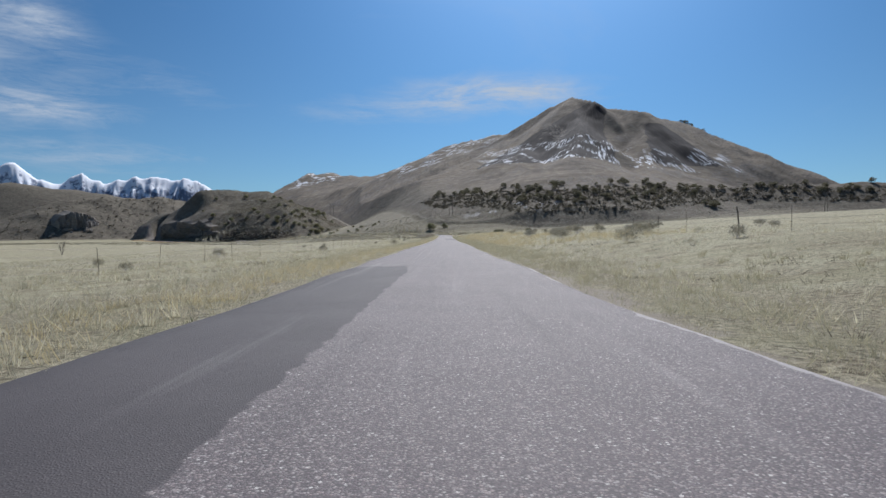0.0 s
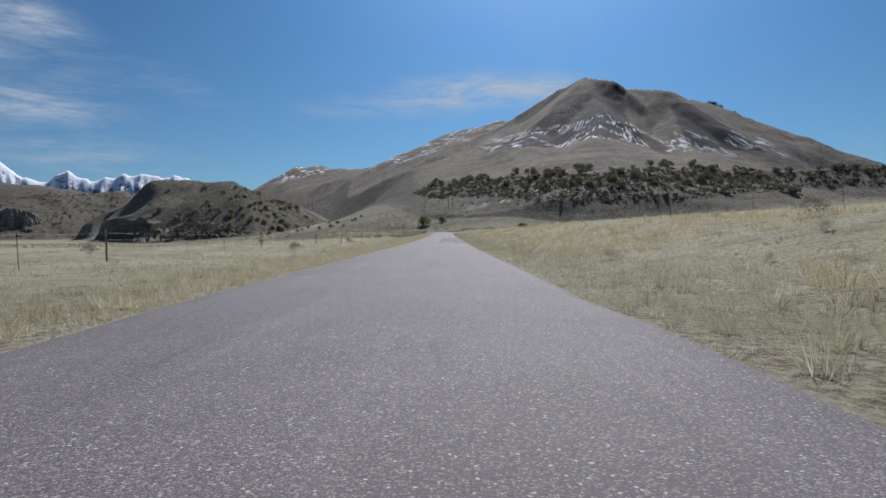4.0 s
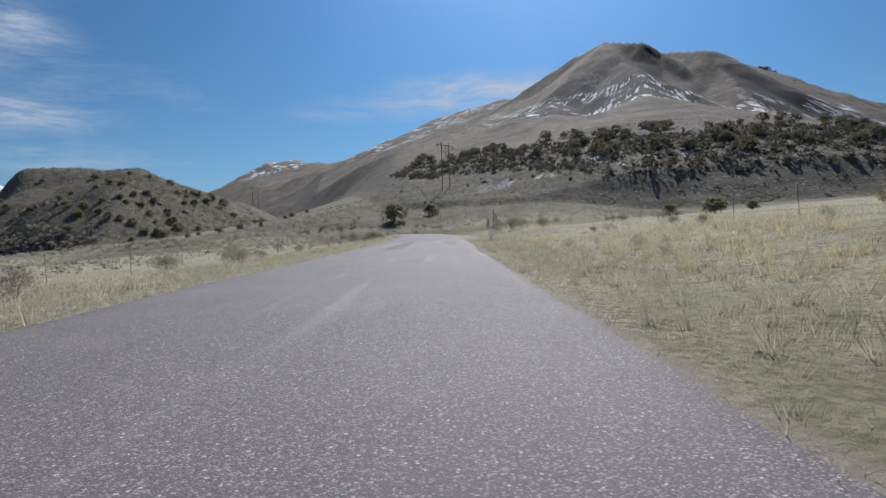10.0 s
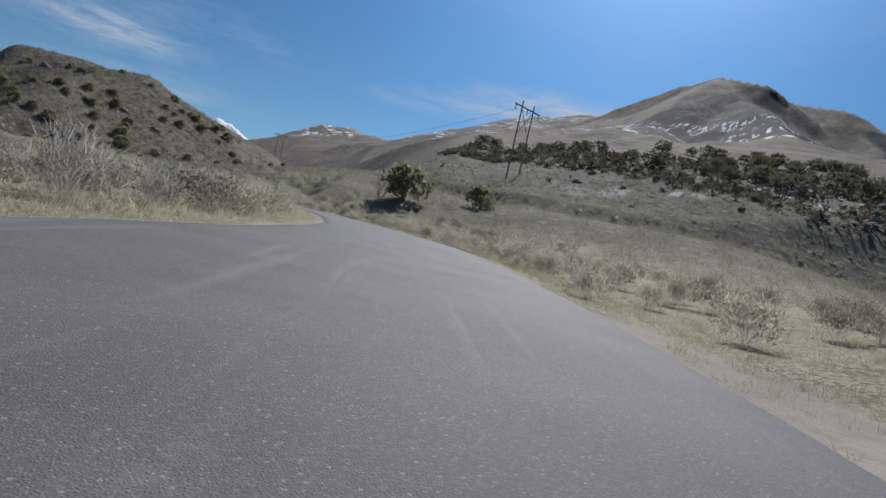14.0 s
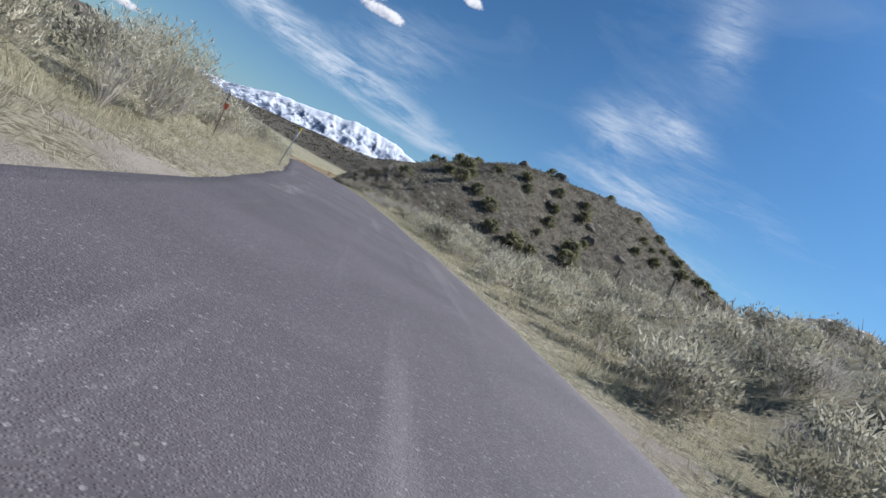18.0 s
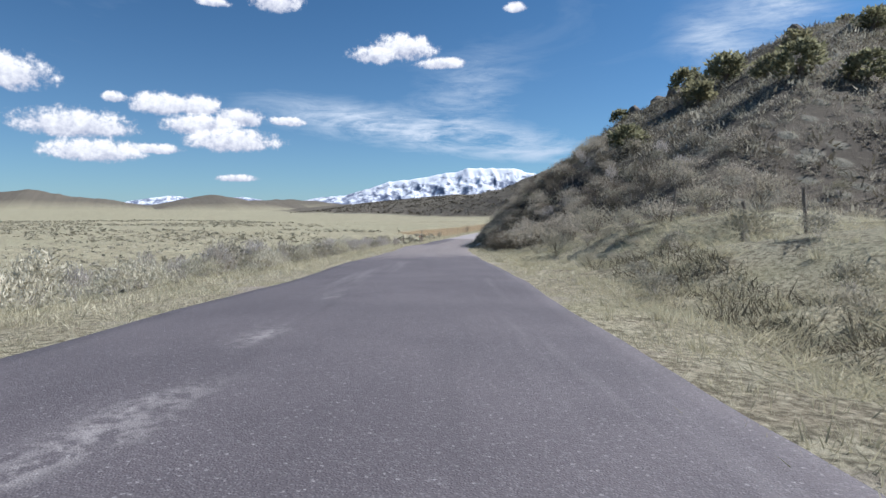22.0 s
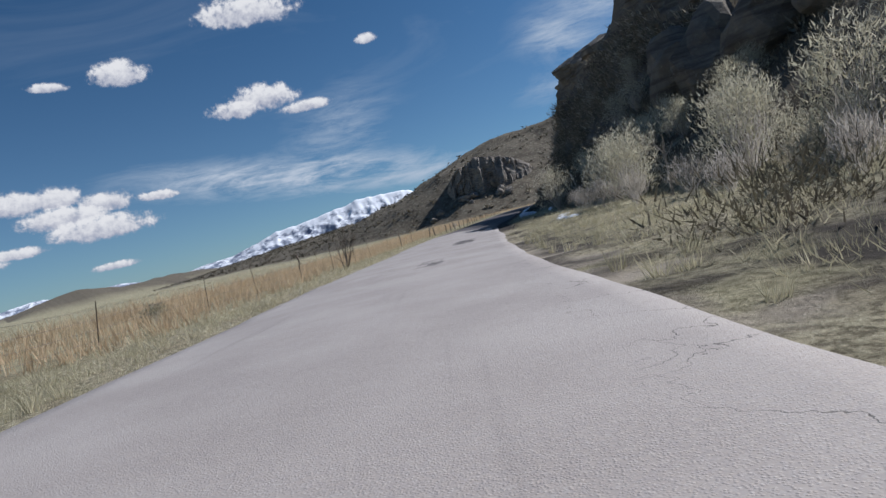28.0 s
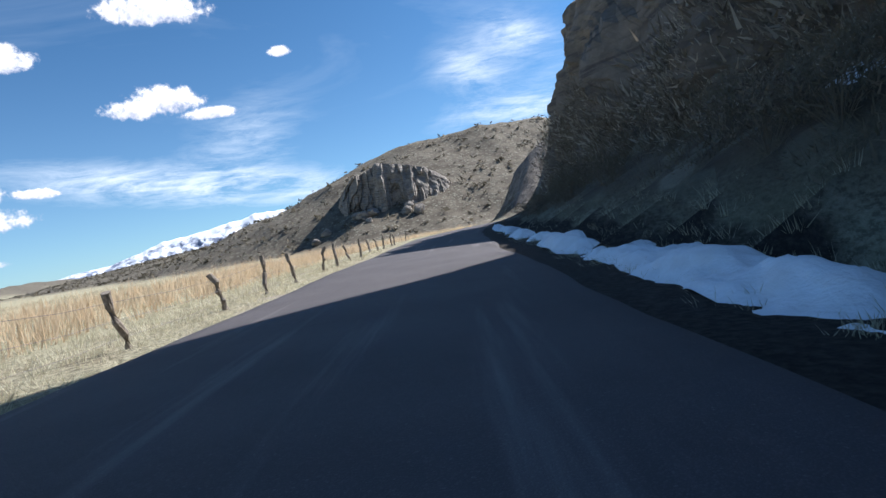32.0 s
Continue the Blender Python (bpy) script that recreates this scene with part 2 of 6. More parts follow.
arc = np.concatenate([[0], np.cumsum(np.linalg.norm(np.diff(LINE, axis=0), axis=1))])


def to_road(x, y):
    """Nearest place on the line: its index, and the distance to the right of the line."""
    x, y = np.ravel(np.asarray(x, float)), np.ravel(np.asarray(y, float))
    idx, lat = np.zeros(len(x), int), np.full(len(x), 1e6)
    near = (x > -470) & (x < 160) & (y > -240) & (y < 820)
    for part_ in np.array_split(np.nonzero(near)[0], max(1, near.sum() // 20000)):
        if not len(part_):
            continue
        d2 = (x[part_, None] - LINE[None, :, 0]) ** 2 + (y[part_, None] - LINE[None, :, 1]) ** 2
        i = d2.argmin(1)
        dx, dy = x[part_] - LINE[i, 0], y[part_] - LINE[i, 1]
        s = dx * SIDE[i, 0] + dy * SIDE[i, 1]
        idx[part_], lat[part_] = i, np.where(s >= 0, 1, -1) * np.sqrt(dx * dx + dy * dy)
    return idx, lat


def at_time(t, lateral):
    """A place beside the road: at which second it is passed, metres to the right of the line."""
    i = int(np.argmin(np.abs(LINE_T - t)))
    return LINE[i] + SIDE[i] * lateral


# juniper hill, whose foot follows the road
fi = [int(np.argmin(np.abs(LINE_T - t))) for t in (23.2, 24.5, 26, 27.5, 29, 30.5, 32, 33.5, 35)]
foot = [LINE[i] + SIDE[i] * o for i, o in zip(fi, (7.0, 3.3, 2.9, 4.4, 11.0, 7.5, 5.6, 5.6, 6.5))]
HILL_A = np.array([(-84, 645), (-86, 590), (-89, 538), (-97, 505)] + [tuple(p) for p in foot]
                  + [(-345, 690), (-372, 724), (-395, 790), (-330, 860), (-180, 850), (-90, 760)])
CLIFF_A = np.array([0, 0, 0, 0, 0, 0, 0, 0.15, 0.55, 1, 1, 1, 1, 1, 1, 0.3, 0, 0, 0])


def inside(poly, x, y):
    r = np.zeros(x.shape, bool)
    for (x1, y1), (x2, y2) in zip(poly, np.roll(poly, -1, 0)):
        c = (y1 > y) != (y2 > y)
        with np.errstate(divide="ignore", invalid="ignore"):
            r ^= c & (x < (x2 - x1) * (y - y1) / (y2 - y1 + 1e-12) + x1)
    return r


def from_edge(poly, w, x, y):
    best, wt = np.full(x.shape, 1e9), np.zeros(x.shape)
    for k in range(len(poly)):
        a, b = poly[k], poly[(k + 1) % len(poly)]
        ab = b - a
        u = np.clip(((x - a[0]) * ab[0] + (y - a[1]) * ab[1]) / (ab @ ab), 0, 1)
        d = np.hypot(x - a[0] - u * ab[0], y - a[1] - u * ab[1])
        m = d < best
        best = np.where(m, d, best)
        wt = np.where(m, w[k] * (1 - u) + w[(k + 1) % len(poly)] * u, wt)
    return best, wt


def ridge(x, y, pts):
    """Highest of the cones along a crest: points of x, y, z and the slope down its sides."""
    out = np.full(x.shape, -1e3)
    for a, b in zip(pts[:-1], pts[1:]):
        a, b = np.array(a, float), np.array(b, float)
        ab = b[:2] - a[:2]
        u = np.clip(((x - a[0]) * ab[0] + (y - a[1]) * ab[1]) / (ab @ ab), 0, 1)
        d = np.hypot(x - a[0] - u * ab[0], y - a[1] - u * ab[1])
        out = np.maximum(out, a[2] + (b[2] - a[2]) * u - d * (a[3] + (b[3] - a[3]) * u))
    return out


PEAK = (215, 1019, 228)
CRESTS = [
    [(*PEAK, 0.55), (200, 905, 170, 0.6), (180, 800, 135, 0.62), (158, 715, 100, 0.5), (139, 655, 80, 0.3), (105, 580, 44, 0.22), (70, 500, 18, 0.25)],
    [(*PEAK, 0.55), (165, 1052, 200, 0.6), (118, 1094, 180, 0.45), (18, 1183, 172, 0.46), (-74, 1265, 141, 0.34), (-152, 1334, 126, 0.3), (-239, 1412, 142, 0.34),
     (-315, 1452, 151, 0.65), (-372, 1470, 112, 0.5), (-470, 1480, 60, 0.4)],
    [(*PEAK, 0.95), (238, 950, 204, 0.85), (250, 916, 180, 0.8), (256, 850, 140, 0.7)],
    [(*PEAK, 0.95), (266, 968, 196, 0.8), (290, 900, 178, 0.65), (371, 962, 174, 0.5), (404, 960, 151, 0.55), (448, 959, 125, 0.6), (500, 965, 88, 0.6), (560, 960, 46, 0.5), (640, 900, 20, 0.3)],
    [(165, 1052, 196, 0.5), (122, 905, 136, 0.42), (100, 770, 100, 0.35), (80, 660, 66, 0.3)],
    [(448, 1040, 124, 0.5), (520, 1045, 117, 0.5), (600, 1010, 70, 0.5), (660, 990, 34, 0.4)],
    [(290, 900, 168, 0.5), (245, 720, 84, 0.38), (205, 570, 42, 0.25)],
    [(118, 1094, 170, 0.45), (40, 820, 92, 0.3), (10, 640, 48, 0.22), (5, 520, 20, 0.3)],
    [(60, 580, 36, 0.42), (100, 572, 41, 0.42), (160, 562, 41, 0.42), (240, 542, 41, 0.42), (330, 522, 42, 0.42), (450, 500, 43, 0.4), (600, 450, 38, 0.35)],
]
HILL_B = [[(-510, 831, 50, 0.45), (-524, 816, 46, 0.45), (-540, 797, 35, 0.42), (-564, 764, 20, 0.38), (-640, 785, 12, 0.25), (-760, 840, 16, 0.2), (-1010, 975, 27, 0.12),
           (-1300, 1100, 30, 0.1)],
          [(-510, 831, 50, 0.45), (-479, 859, 52, 0.5), (-440, 930, 60, 0.4), (-420, 1010, 56, 0.35)],
          [(-510, 831, 50, 0.45), (-482, 775, 22, 0.6), (-468, 756, 12, 0.9)]]
FAR_HILLS = [[(-890, 1225, 112, 0.6), (-760, 1270, 98, 0.4), (-640, 1330, 80, 0.3), (-560, 1400, 66, 0.3)],
             [(-1700, 1500, 62, 0.10), (-1500, 1900, 84, 0.10)],
             [(-2700, 830, 62, 0.16), (-2750, 780, 58, 0.2)],
             [(-2900, 330, 60, 0.16), (-3000, 150, 78, 0.16), (-3000, -60, 60, 0.14)],
             [(-2900, 1080, 60, 0.14), (-2950, 1250, 58, 0.14)]]
MOUNT_FOOT = np.array([(-75, 760), (-48, 660), (-30, 560), (-14, 475), (14, 447), (60, 440), (110, 436), (170, 420), (260, 398), (420, 372), (700, 330), (1800, 300),
                       (1800, 2600), (-1200, 2600), (-900, 1560), (-480, 1200), (-220, 930)], float)


def land(x, y):
    """Height of the land without the road; also masks of what covers it."""
    x, y = np.asarray(x, float), np.asarray(y, float)
    plain = -1.3 - 4.6 * smooth(-x, 14, 120)
    plain = plain + 0.055 * np.clip(x - 5, 0, 230) * smooth(y, -400, 0) + 1.3 * smooth(x, 1, 9)
    draw = smooth(x, -170, -40) * np.clip(y - 425, 0, 600) * 0.115
    plain = plain + smooth(x, -60, -15) * (1 - smooth(x, 30, 70)) * 0.13 * np.clip(y - 400, 0, 36)
    plain = plain + draw * (1 - 0.4 * smooth(x, 30, 120)) + 0.004 * np.clip(np.hypot(x, y - 300) - 900, 0, 3000)
    plain = plain + 0.35 * fbm(x, y, 28, 3, 5) + 1.2 * fbm(x, y, 150, 2, 9)
    rough = fbm(x, y, 60, 5, 21)
    # juniper hill
    d, cl = from_edge(HILL_A, CLIFF_A, x, y)
    ins = inside(HILL_A, x, y)
    dd = np.where(ins, d, 0)
    cl = smooth(-x, 203, 243) * smooth(-x - 0.9 * (y - 560), 100, 190)
    dj = np.clip(dd + 3 * fbm(x, y, 20, 2, 33) * cl, 0, None)
    west = smooth(-x, 100, 140)
    ha = 62 * np.tanh((0.62 + 0.07 * west) * dd / 62) + cl * 8.5 * smooth(dj, 4.5, 10.5) * (1 - 0.6 * smooth(dd, 25, 70))
    ha = ha + 2.3 * np.exp(-((x + 163) / 26) ** 2 - ((y - 534) / 13) ** 2) * smooth(dd, 2, 12) - 3.2 * smooth(dd, 38, 62) - 4.5 * np.exp(-((x + 126) / 17) ** 2 - ((y - 540) / 22) ** 2) * smooth(dd, 4, 20)
    ha = ha + (2.05 + 0.7 * (1 - smooth(-x, 148, 160))) * smooth(dd, 0.2, 4.0) * (1 - 0.85 * smooth(dd, 12, 30)) * smooth(-x, 128, 145) * (1 - smooth(-x, 198, 210)) * (y < 640)
    ha = ha + smooth(dd, 3, 30) * (3.0 * fbm(x, y, 34, 4, 41) + 1.0 * fbm(x, y, 9, 3, 43))
    # the hill's back crest
    ha = ha + smooth(dd, 22, 50) * (20 * np.exp(-((x + 262) / 42) ** 2 - ((y - 680) / 40) ** 2) + 2.5 * np.exp(-((x + 200) / 24) ** 2 - ((y - 690) / 30) ** 2))
    hill = np.where(ins, -3.0 - 2.0 * west + ha, -100)
    # the mountain and its bench
    mount = np.full(x.shape, -1e3)
    for c in CRESTS:
        mount = np.maximum(mount, ridge(x, y, c))
    df = from_edge(MOUNT_FOOT, np.zeros(len(MOUNT_FOOT)), x, y)[0]
    mount = np.where(inside(MOUNT_FOOT, x, y), np.minimum(mount, plain + 0.52 * df), -1e3)
    gully = np.abs(fbm(x - 0.3 * y, 0.35 * y, 60, 2, 51)) * 8 + np.abs(fbm(x - 0.25 * y, 0.22 * y, 17, 3, 53)) * 4
    mount = mount + (2.5 - gully) * smooth(mount, 30, 90) + 1.6 * fbm(x, y, 22, 4, 57)
    hb = np.full(x.shape, -1e3)
    for c in HILL_B:
        hb = np.maximum(hb, ridge(x, y, c))
    hb = hb + 5 * rough + 2 * fbm(x, y, 18, 3, 61)
    for c in FAR_HILLS:
        hb = np.maximum(hb, ridge(x, y, c) + 8 * rough)
    z = np.maximum.reduce([plain, hill, mount, hb])
    z = z + 0.9 * np.exp(-((plain - np.maximum.reduce([hill, mount, hb])) / 2.0) ** 2)
    return z, plain, hill, mount, hb, cl * ins * smooth(dj, 4, 5.5) * (1 - smooth(dj, 12, 16))


def ground_height(x, y):
    """The ground as it lies, with the road bed cut in."""
    x, y = np.ravel(np.asarray(x, float)), np.ravel(np.asarray(y, float))
    z = land(x, y)[0]
    i, lat = to_road(x, y)
    off = np.where(lat >= 0, lat - RIGHT[i], -lat - LEFT[i])       # metres past the road's edge
    bank = np.where(lat >= 0, 4.0, 15.0) + np.where((lat >= 0) & (LINE_T[i] < 23), 9.0, 0.0)
    z = np.where((lat > 0) & (np.abs(lat) < 60), np.maximum(z, LINE_Z[i] + 1.15 * smooth(off, 1.5, 8) * smooth(LINE_T[i], 18.6, 20.0) * (1 - smooth(LINE_T[i], 25, 27)) - 3 * (1 - smooth(LINE_T[i], 18.6, 20.0) * (1 - smooth(LINE_T[i], 25, 27)))), z)
    z = z + 0.6 * np.exp(-((x - 11) / 6) ** 2 - ((y - 346) / 9) ** 2)
    tm = LINE_T[i]
    # the bank inside the bend's end, and the hummocks and cut bank opposite
    mound = 0.95 * (lat < 0) * smooth(tm, 17.6, 18.8) * (1 - smooth(tm, 20.9, 21.7)) * smooth(off, 2.4, 5) * (1 - smooth(off, 10, 24))
    knoll = smooth(tm, 19.6, 20.3) * (1 - smooth(tm, 23.0, 23.9)) * smooth(off, 1.4, 3.0) * (1 - smooth(off, 11, 15)) * (lat > 0)
    mound = mound + knoll * (0.9 * fbm(x, y, 4.5, 2, 47) + 0.6 * smooth(off + 2.4 * fbm(x, y, 7, 2, 49), 3.6, 4.6) - 0.12)
    k = smooth(off, 0.6, np.where((lat > 0) & (LINE_T[i] > 12.4) & (LINE_T[i] < 14.6), 5.5, bank))
    bed = LINE_Z[i] - 0.10 - 0.03 * np.clip(off, 0, 6)
    return np.where(np.abs(lat) < 1e5, bed * (1 - k) + z * k + mound, z)


def lines(*spans):
    out = [spans[0][0]]
    for a, b, s, g in spans:
        while out[-1] < b - 0.5 * s:
            out.append(out[-1] + s)
            s *= g
    return np.array(out)


xs = np.concatenate([-lines((620, 4800, 14, 1.12))[::-1], -lines((330, 620, 3.5, 1.02))[::-1][1:-1], lines((-330, -12, 2.2, 1), (-12, 12, 0.9, 1), (12, 60, 2.4, 1), (60, 460, 4.2, 1), (460, 4800, 6, 1.13))])
ys = np.concatenate([-lines((30, 4800, 5, 1.16))[::-1], lines((-28, 320, 2.8, 1), (320, 630, 2.0, 1), (630, 1110, 4.2, 1), (1110, 4800, 7, 1.11))])


def grid_mesh(name, gx, gy, zz):
    nx, ny = len(gx), len(gy)
    X, Y = np.meshgrid(gx, gy)
    co = np.stack([X.ravel(), Y.ravel(), zz.ravel()], 1).astype(np.float32)
    i = (np.arange(ny - 1)[:, None] * nx + np.arange(nx - 1)[None]).ravel()
    quads = np.stack([i, i + 1, i + 1 + nx, i + nx], 1).astype(np.int32)
    return raw_mesh(name, co, quads)


def raw_mesh(name, co, faces, flat=False):
    """A mesh from numpy arrays; all faces have the same number of corners."""
    me = bpy.data.meshes.new(name)
    n, k = len(faces), faces.shape[1]
    me.vertices.add(len(co))
    me.vertices.foreach_set("co", np.ascontiguousarray(co, np.float32).ravel())
    me.loops.add(n * k)
    me.loops.foreach_set("vertex_index", np.ascontiguousarray(faces, np.int32).ravel())
    me.polygons.add(n)
    me.polygons.foreach_set("loop_start", np.arange(0, n * k, k, dtype=np.int32))
    me.polygons.foreach_set("use_smooth", np.full(n, not flat))
    me.update(calc_edges=True)
    return me


def paint(me, name, values):
    at = me.attributes.new(name, "FLOAT", "POINT")
    at.data.foreach_set("value", np.ascontiguousarray(values, np.float32).ravel())


GX, GY = np.meshgrid(xs, ys)
gz = ground_height(GX, GY).reshape(GX.shape)


def lie_on_ground(x, y):
    """Height of the finished ground sheet."""
    x, y = np.ravel(np.asarray(x, float)), np.ravel(np.asarray(y, float))
    i, j = np.clip(np.searchsorted(xs, x) - 1, 0, len(xs) - 2), np.clip(np.searchsorted(ys, y) - 1, 0, len(ys) - 2)
    u, v = (x - xs[i]) / (xs[i + 1] - xs[i]), (y - ys[j]) / (ys[j + 1] - ys[j])
    a, b, c, d = gz[j, i], gz[j, i + 1], gz[j + 1, i], gz[j + 1, i + 1]
    return np.where(u >= v, a + u * (b - a) + v * (d - b), a + v * (c - a) + u * (d - c))


ground_height = lie_on_ground

# ------------------------------------------------------------------ materials
class Mat:
    """A node material with a principled shader and a few helpers."""

    def __init__(self, name, rough=0.9, metal=0.0, spec=0.3):
        self.m = bpy.data.materials.new(name)
        self.m.use_nodes = True
        self.nt = self.m.node_tree
        self.b = self.nt.nodes["Principled BSDF"]
        self.b.inputs["Roughness"].default_value = rough
        self.b.inputs["Metallic"].default_value = metal
        self.b.inputs["Specular IOR Level"].default_value = spec
        self.pos = self.node("NewGeometry").outputs["Position"]
        self.obj = self.node("TexCoord").outputs["Object"]

    def node(self, kind):
        return self.nt.nodes.new("ShaderNode" + kind)

    def link(self, a, b):
        self.nt.links.new(a, b)

    def put(self, sock, v):
        if isinstance(v, (int, float)):
            sock.default_value = v
        elif isinstance(v, tuple):
            sock.default_value = (*v, 1) if len(v) == 3 and sock.type == "RGBA" else v
        else:
            self.link(v, sock)

    def noise(self, scale, detail=4, rough=0.55, stretch=None, vec=None, dist=0.0):
        n = self.node("TexNoise")
        n.inputs["Scale"].default_value, n.inputs["Detail"].default_value = scale, detail
        n.inputs["Roughness"].default_value, n.inputs["Distortion"].default_value = rough, dist
        v = vec or self.pos
        if stretch:
            mp = self.node("Mapping")
            mp.inputs["Scale"].default_value = stretch
            self.link(v, mp.inputs[0])
            v = mp.outputs[0]
        self.link(v, n.inputs["Vector"])
        return n.outputs["Fac"]

    def cells(self, scale, out="Distance", vec=None, feature="F1", rand=1.0):
        n = self.node("TexVoronoi")
        n.feature = feature
        n.inputs["Scale"].default_value, n.inputs["Randomness"].default_value = scale, rand
        self.link(vec or self.pos, n.inputs["Vector"])
        return n.outputs[out]

    def attr(self, name):
        n = self.node("Attribute")
        n.attribute_name = name
        return n.outputs["Fac"]

    def math(self, op, a, b=0.0, clamp=False):
        n = self.node("Math")
        n.operation, n.use_clamp = op, clamp
        self.put(n.inputs[0], a)
        self.put(n.inputs[1], b)
        return n.outputs[0]

    def ramp(self, v, lo, hi, a=0.0, b=1.0):
        n = self.node("MapRange")
        n.interpolation_type = "SMOOTHSTEP"
        self.put(n.inputs[0], v)
        for i, q in enumerate((lo, hi, a, b)):
            self.put(n.inputs[i + 1], q)
        return n.outputs[0]

    def mix(self, f, a, b, kind="MIX"):
        n = self.node("Mix")
        n.data_type, n.blend_type = "RGBA", kind
        self.put(n.inputs[0], f)
        self.put(n.inputs[6], a)
        self.put(n.inputs[7], b)
        return n.outputs[2]

    def random(self):
        return self.node("ObjectInfo").outputs["Random"]

    def island(self):
        return self.node("NewGeometry").outputs["Random Per Island"]

    def color(self, c):
        self.put(self.b.inputs["Base Color"], c)
        return self

    def rough(self, v):
        self.put(self.b.inputs["Roughness"], v)
        return self

    def bump(self, v, strength=0.5, dist=0.02):
        n = self.node("Bump")
        n.inputs["Strength"].default_value = strength
        self.put(n.inputs["Distance"], dist)
        self.link(v, n.inputs["Height"])
        self.link(n.outputs[0], self.b.inputs["Normal"])
        return self


def ground_material():
    m = Mat("ground", 0.95, spec=0.15)
    big, mid, fine = m.noise(0.02, 4), m.noise(0.18, 5), m.noise(2.2, 6, 0.65)
    hill, mount, verge, dirt, rock, snow, green = (m.attr(k) for k in ("hill", "mount", "verge", "dirt", "rock", "snow", "green"))
    tuft, tiny = m.noise(0.9, 5, 0.6), m.noise(7.0, 5, 0.7)
    straw = m.mix(m.ramp(mid, 0.35, 0.65), (0.285, 0.258, 0.17), (0.415, 0.385, 0.262))
    straw = m.mix(m.ramp(big, 0.4, 0.62), straw, (0.34, 0.322, 0.217))
    tiny = m.noise(9.0, 9, 0.74)
    grass = m.mix(m.ramp(tuft, 0.46, 0.66), straw, (0.23, 0.195, 0.125))
    grass = m.mix(m.ramp(tiny, 0.52, 0.68), grass, (0.50, 0.45, 0.32))
    grass = m.mix(m.ramp(tiny, 0.505, 0.40, 0.0, 0.85), grass, (0.10, 0.087, 0.056))
    grass = m.mix(m.math("MULTIPLY", verge, 0.5), grass, m.mix(m.ramp(tiny, 0.42, 0.6), (0.15, 0.125, 0.088), (0.42, 0.37, 0.27)))
    grass = m.mix(m.math("MULTIPLY", green, m.ramp(m.noise(0.35, 5), 0.45, 0.68, 0.0, 0.5)), grass, (0.25, 0.235, 0.135))
    # sage scrub: grey-brown soil, darkened as shade between the grey bushes dotting it
    scrub = m.mix(m.ramp(mid, 0.3, 0.7), (0.085, 0.071, 0.055), (0.15, 0.128, 0.098))
    bush = m.ramp(m.cells(0.62), 0.08, 0.55, 1.0, 0.0)
    bsep = m.node("SeparateColor")
    m.link(m.cells(0.62, "Color"), bsep.inputs[0])
    bush = m.math("MULTIPLY", bush, m.ramp(bsep.outputs[0], 0.2, 0.45))
    bush = m.math("MULTIPLY", bush, m.ramp(m.noise(4.0, 5, 0.7), 0.25, 0.6, 0.45, 1.0))
    leafc = m.mix(bsep.outputs[1], (0.135, 0.125, 0.095), (0.235, 0.222, 0.175))
    scrub = m.mix(m.ramp(fine, 0.55, 0.8), scrub, (0.22, 0.19, 0.14))
    scrub = m.mix(m.ramp(bush, 0.05, 0.4), scrub, leafc)
    # the mountain: brown grass, dark talus
    talus = m.attr("talus")
    pol = m.node("CombineXYZ")
    m.link(m.attr("fan"), pol.inputs[0])
    m.link(m.attr("down"), pol.inputs[1])
    pol = pol.outputs[0]
    streak = m.noise(1.0, 6, 0.65, (1.0, 0.25, 1.0), pol)
    face = m.mix(m.ramp(m.noise(0.02, 5), 0.4, 0.62), (0.165, 0.133, 0.100), (0.112, 0.092, 0.076))
    face = m.mix(m.ramp(m.noise(0.11, 6, 0.7), 0.45, 0.7), face, (0.24, 0.20, 0.145))
    face = m.mix(m.ramp(streak, 0.5, 0.72, 0.0, 0.6), face, (0.24, 0.21, 0.17))
    ledge = m.noise(1.0, 6, 0.65, (0.3, 2.6, 1.0), pol)
    face = m.mix(m.ramp(ledge, 0.53, 0.6, 0.0, 0.75), face, (0.085, 0.073, 0.064))
    scree = m.mix(m.ramp(streak, 0.45, 0.7), (0.026, 0.023, 0.026), (0.052, 0.046, 0.048))
    face = m.mix(m.ramp(m.math("ADD", talus, m.math("MULTIPLY", m.math("SUBTRACT", m.noise(0.05, 6, 0.65), 0.5), 0.9)), 0.4, 0.6), face, scree)
    stone = m.mix(m.ramp(m.noise(0.35, 6, 0.7), 0.35, 0.7), (0.10, 0.09, 0.085), (0.25, 0.22, 0.19))
    soil = m.mix(m.ramp(mid, 0.35, 0.7), (0.24, 0.208, 0.168), (0.35, 0.308, 0.25))
    soil = m.mix(m.ramp(m.cells(26.0), 0.08, 0.3), (0.44, 0.39, 0.33), soil)
    soil = m.mix(m.ramp(m.noise(1.6, 6, 0.7), 0.5, 0.7, 0.0, 0.6), soil, (0.21, 0.185, 0.14))
    shade_soil = m.attr("shade_soil")
    c = m.mix(hill, grass, scrub)
    c = m.mix(mount, c, face)
    c = m.mix(m.ramp(m.math("ADD", dirt, m.math("MULTIPLY", m.math("SUBTRACT", m.noise(1.1, 5), 0.5), 0.7)), 0.4, 0.6), c, soil)
    c = m.mix(m.ramp(m.math("ADD", shade_soil, m.math("MULTIPLY", m.math("SUBTRACT", m.noise(0.9, 5), 0.5), 0.8)), 0.35, 0.65), c, m.mix(m.ramp(tiny, 0.4, 0.65), (0.032, 0.027, 0.023), (0.072, 0.062, 0.053)))
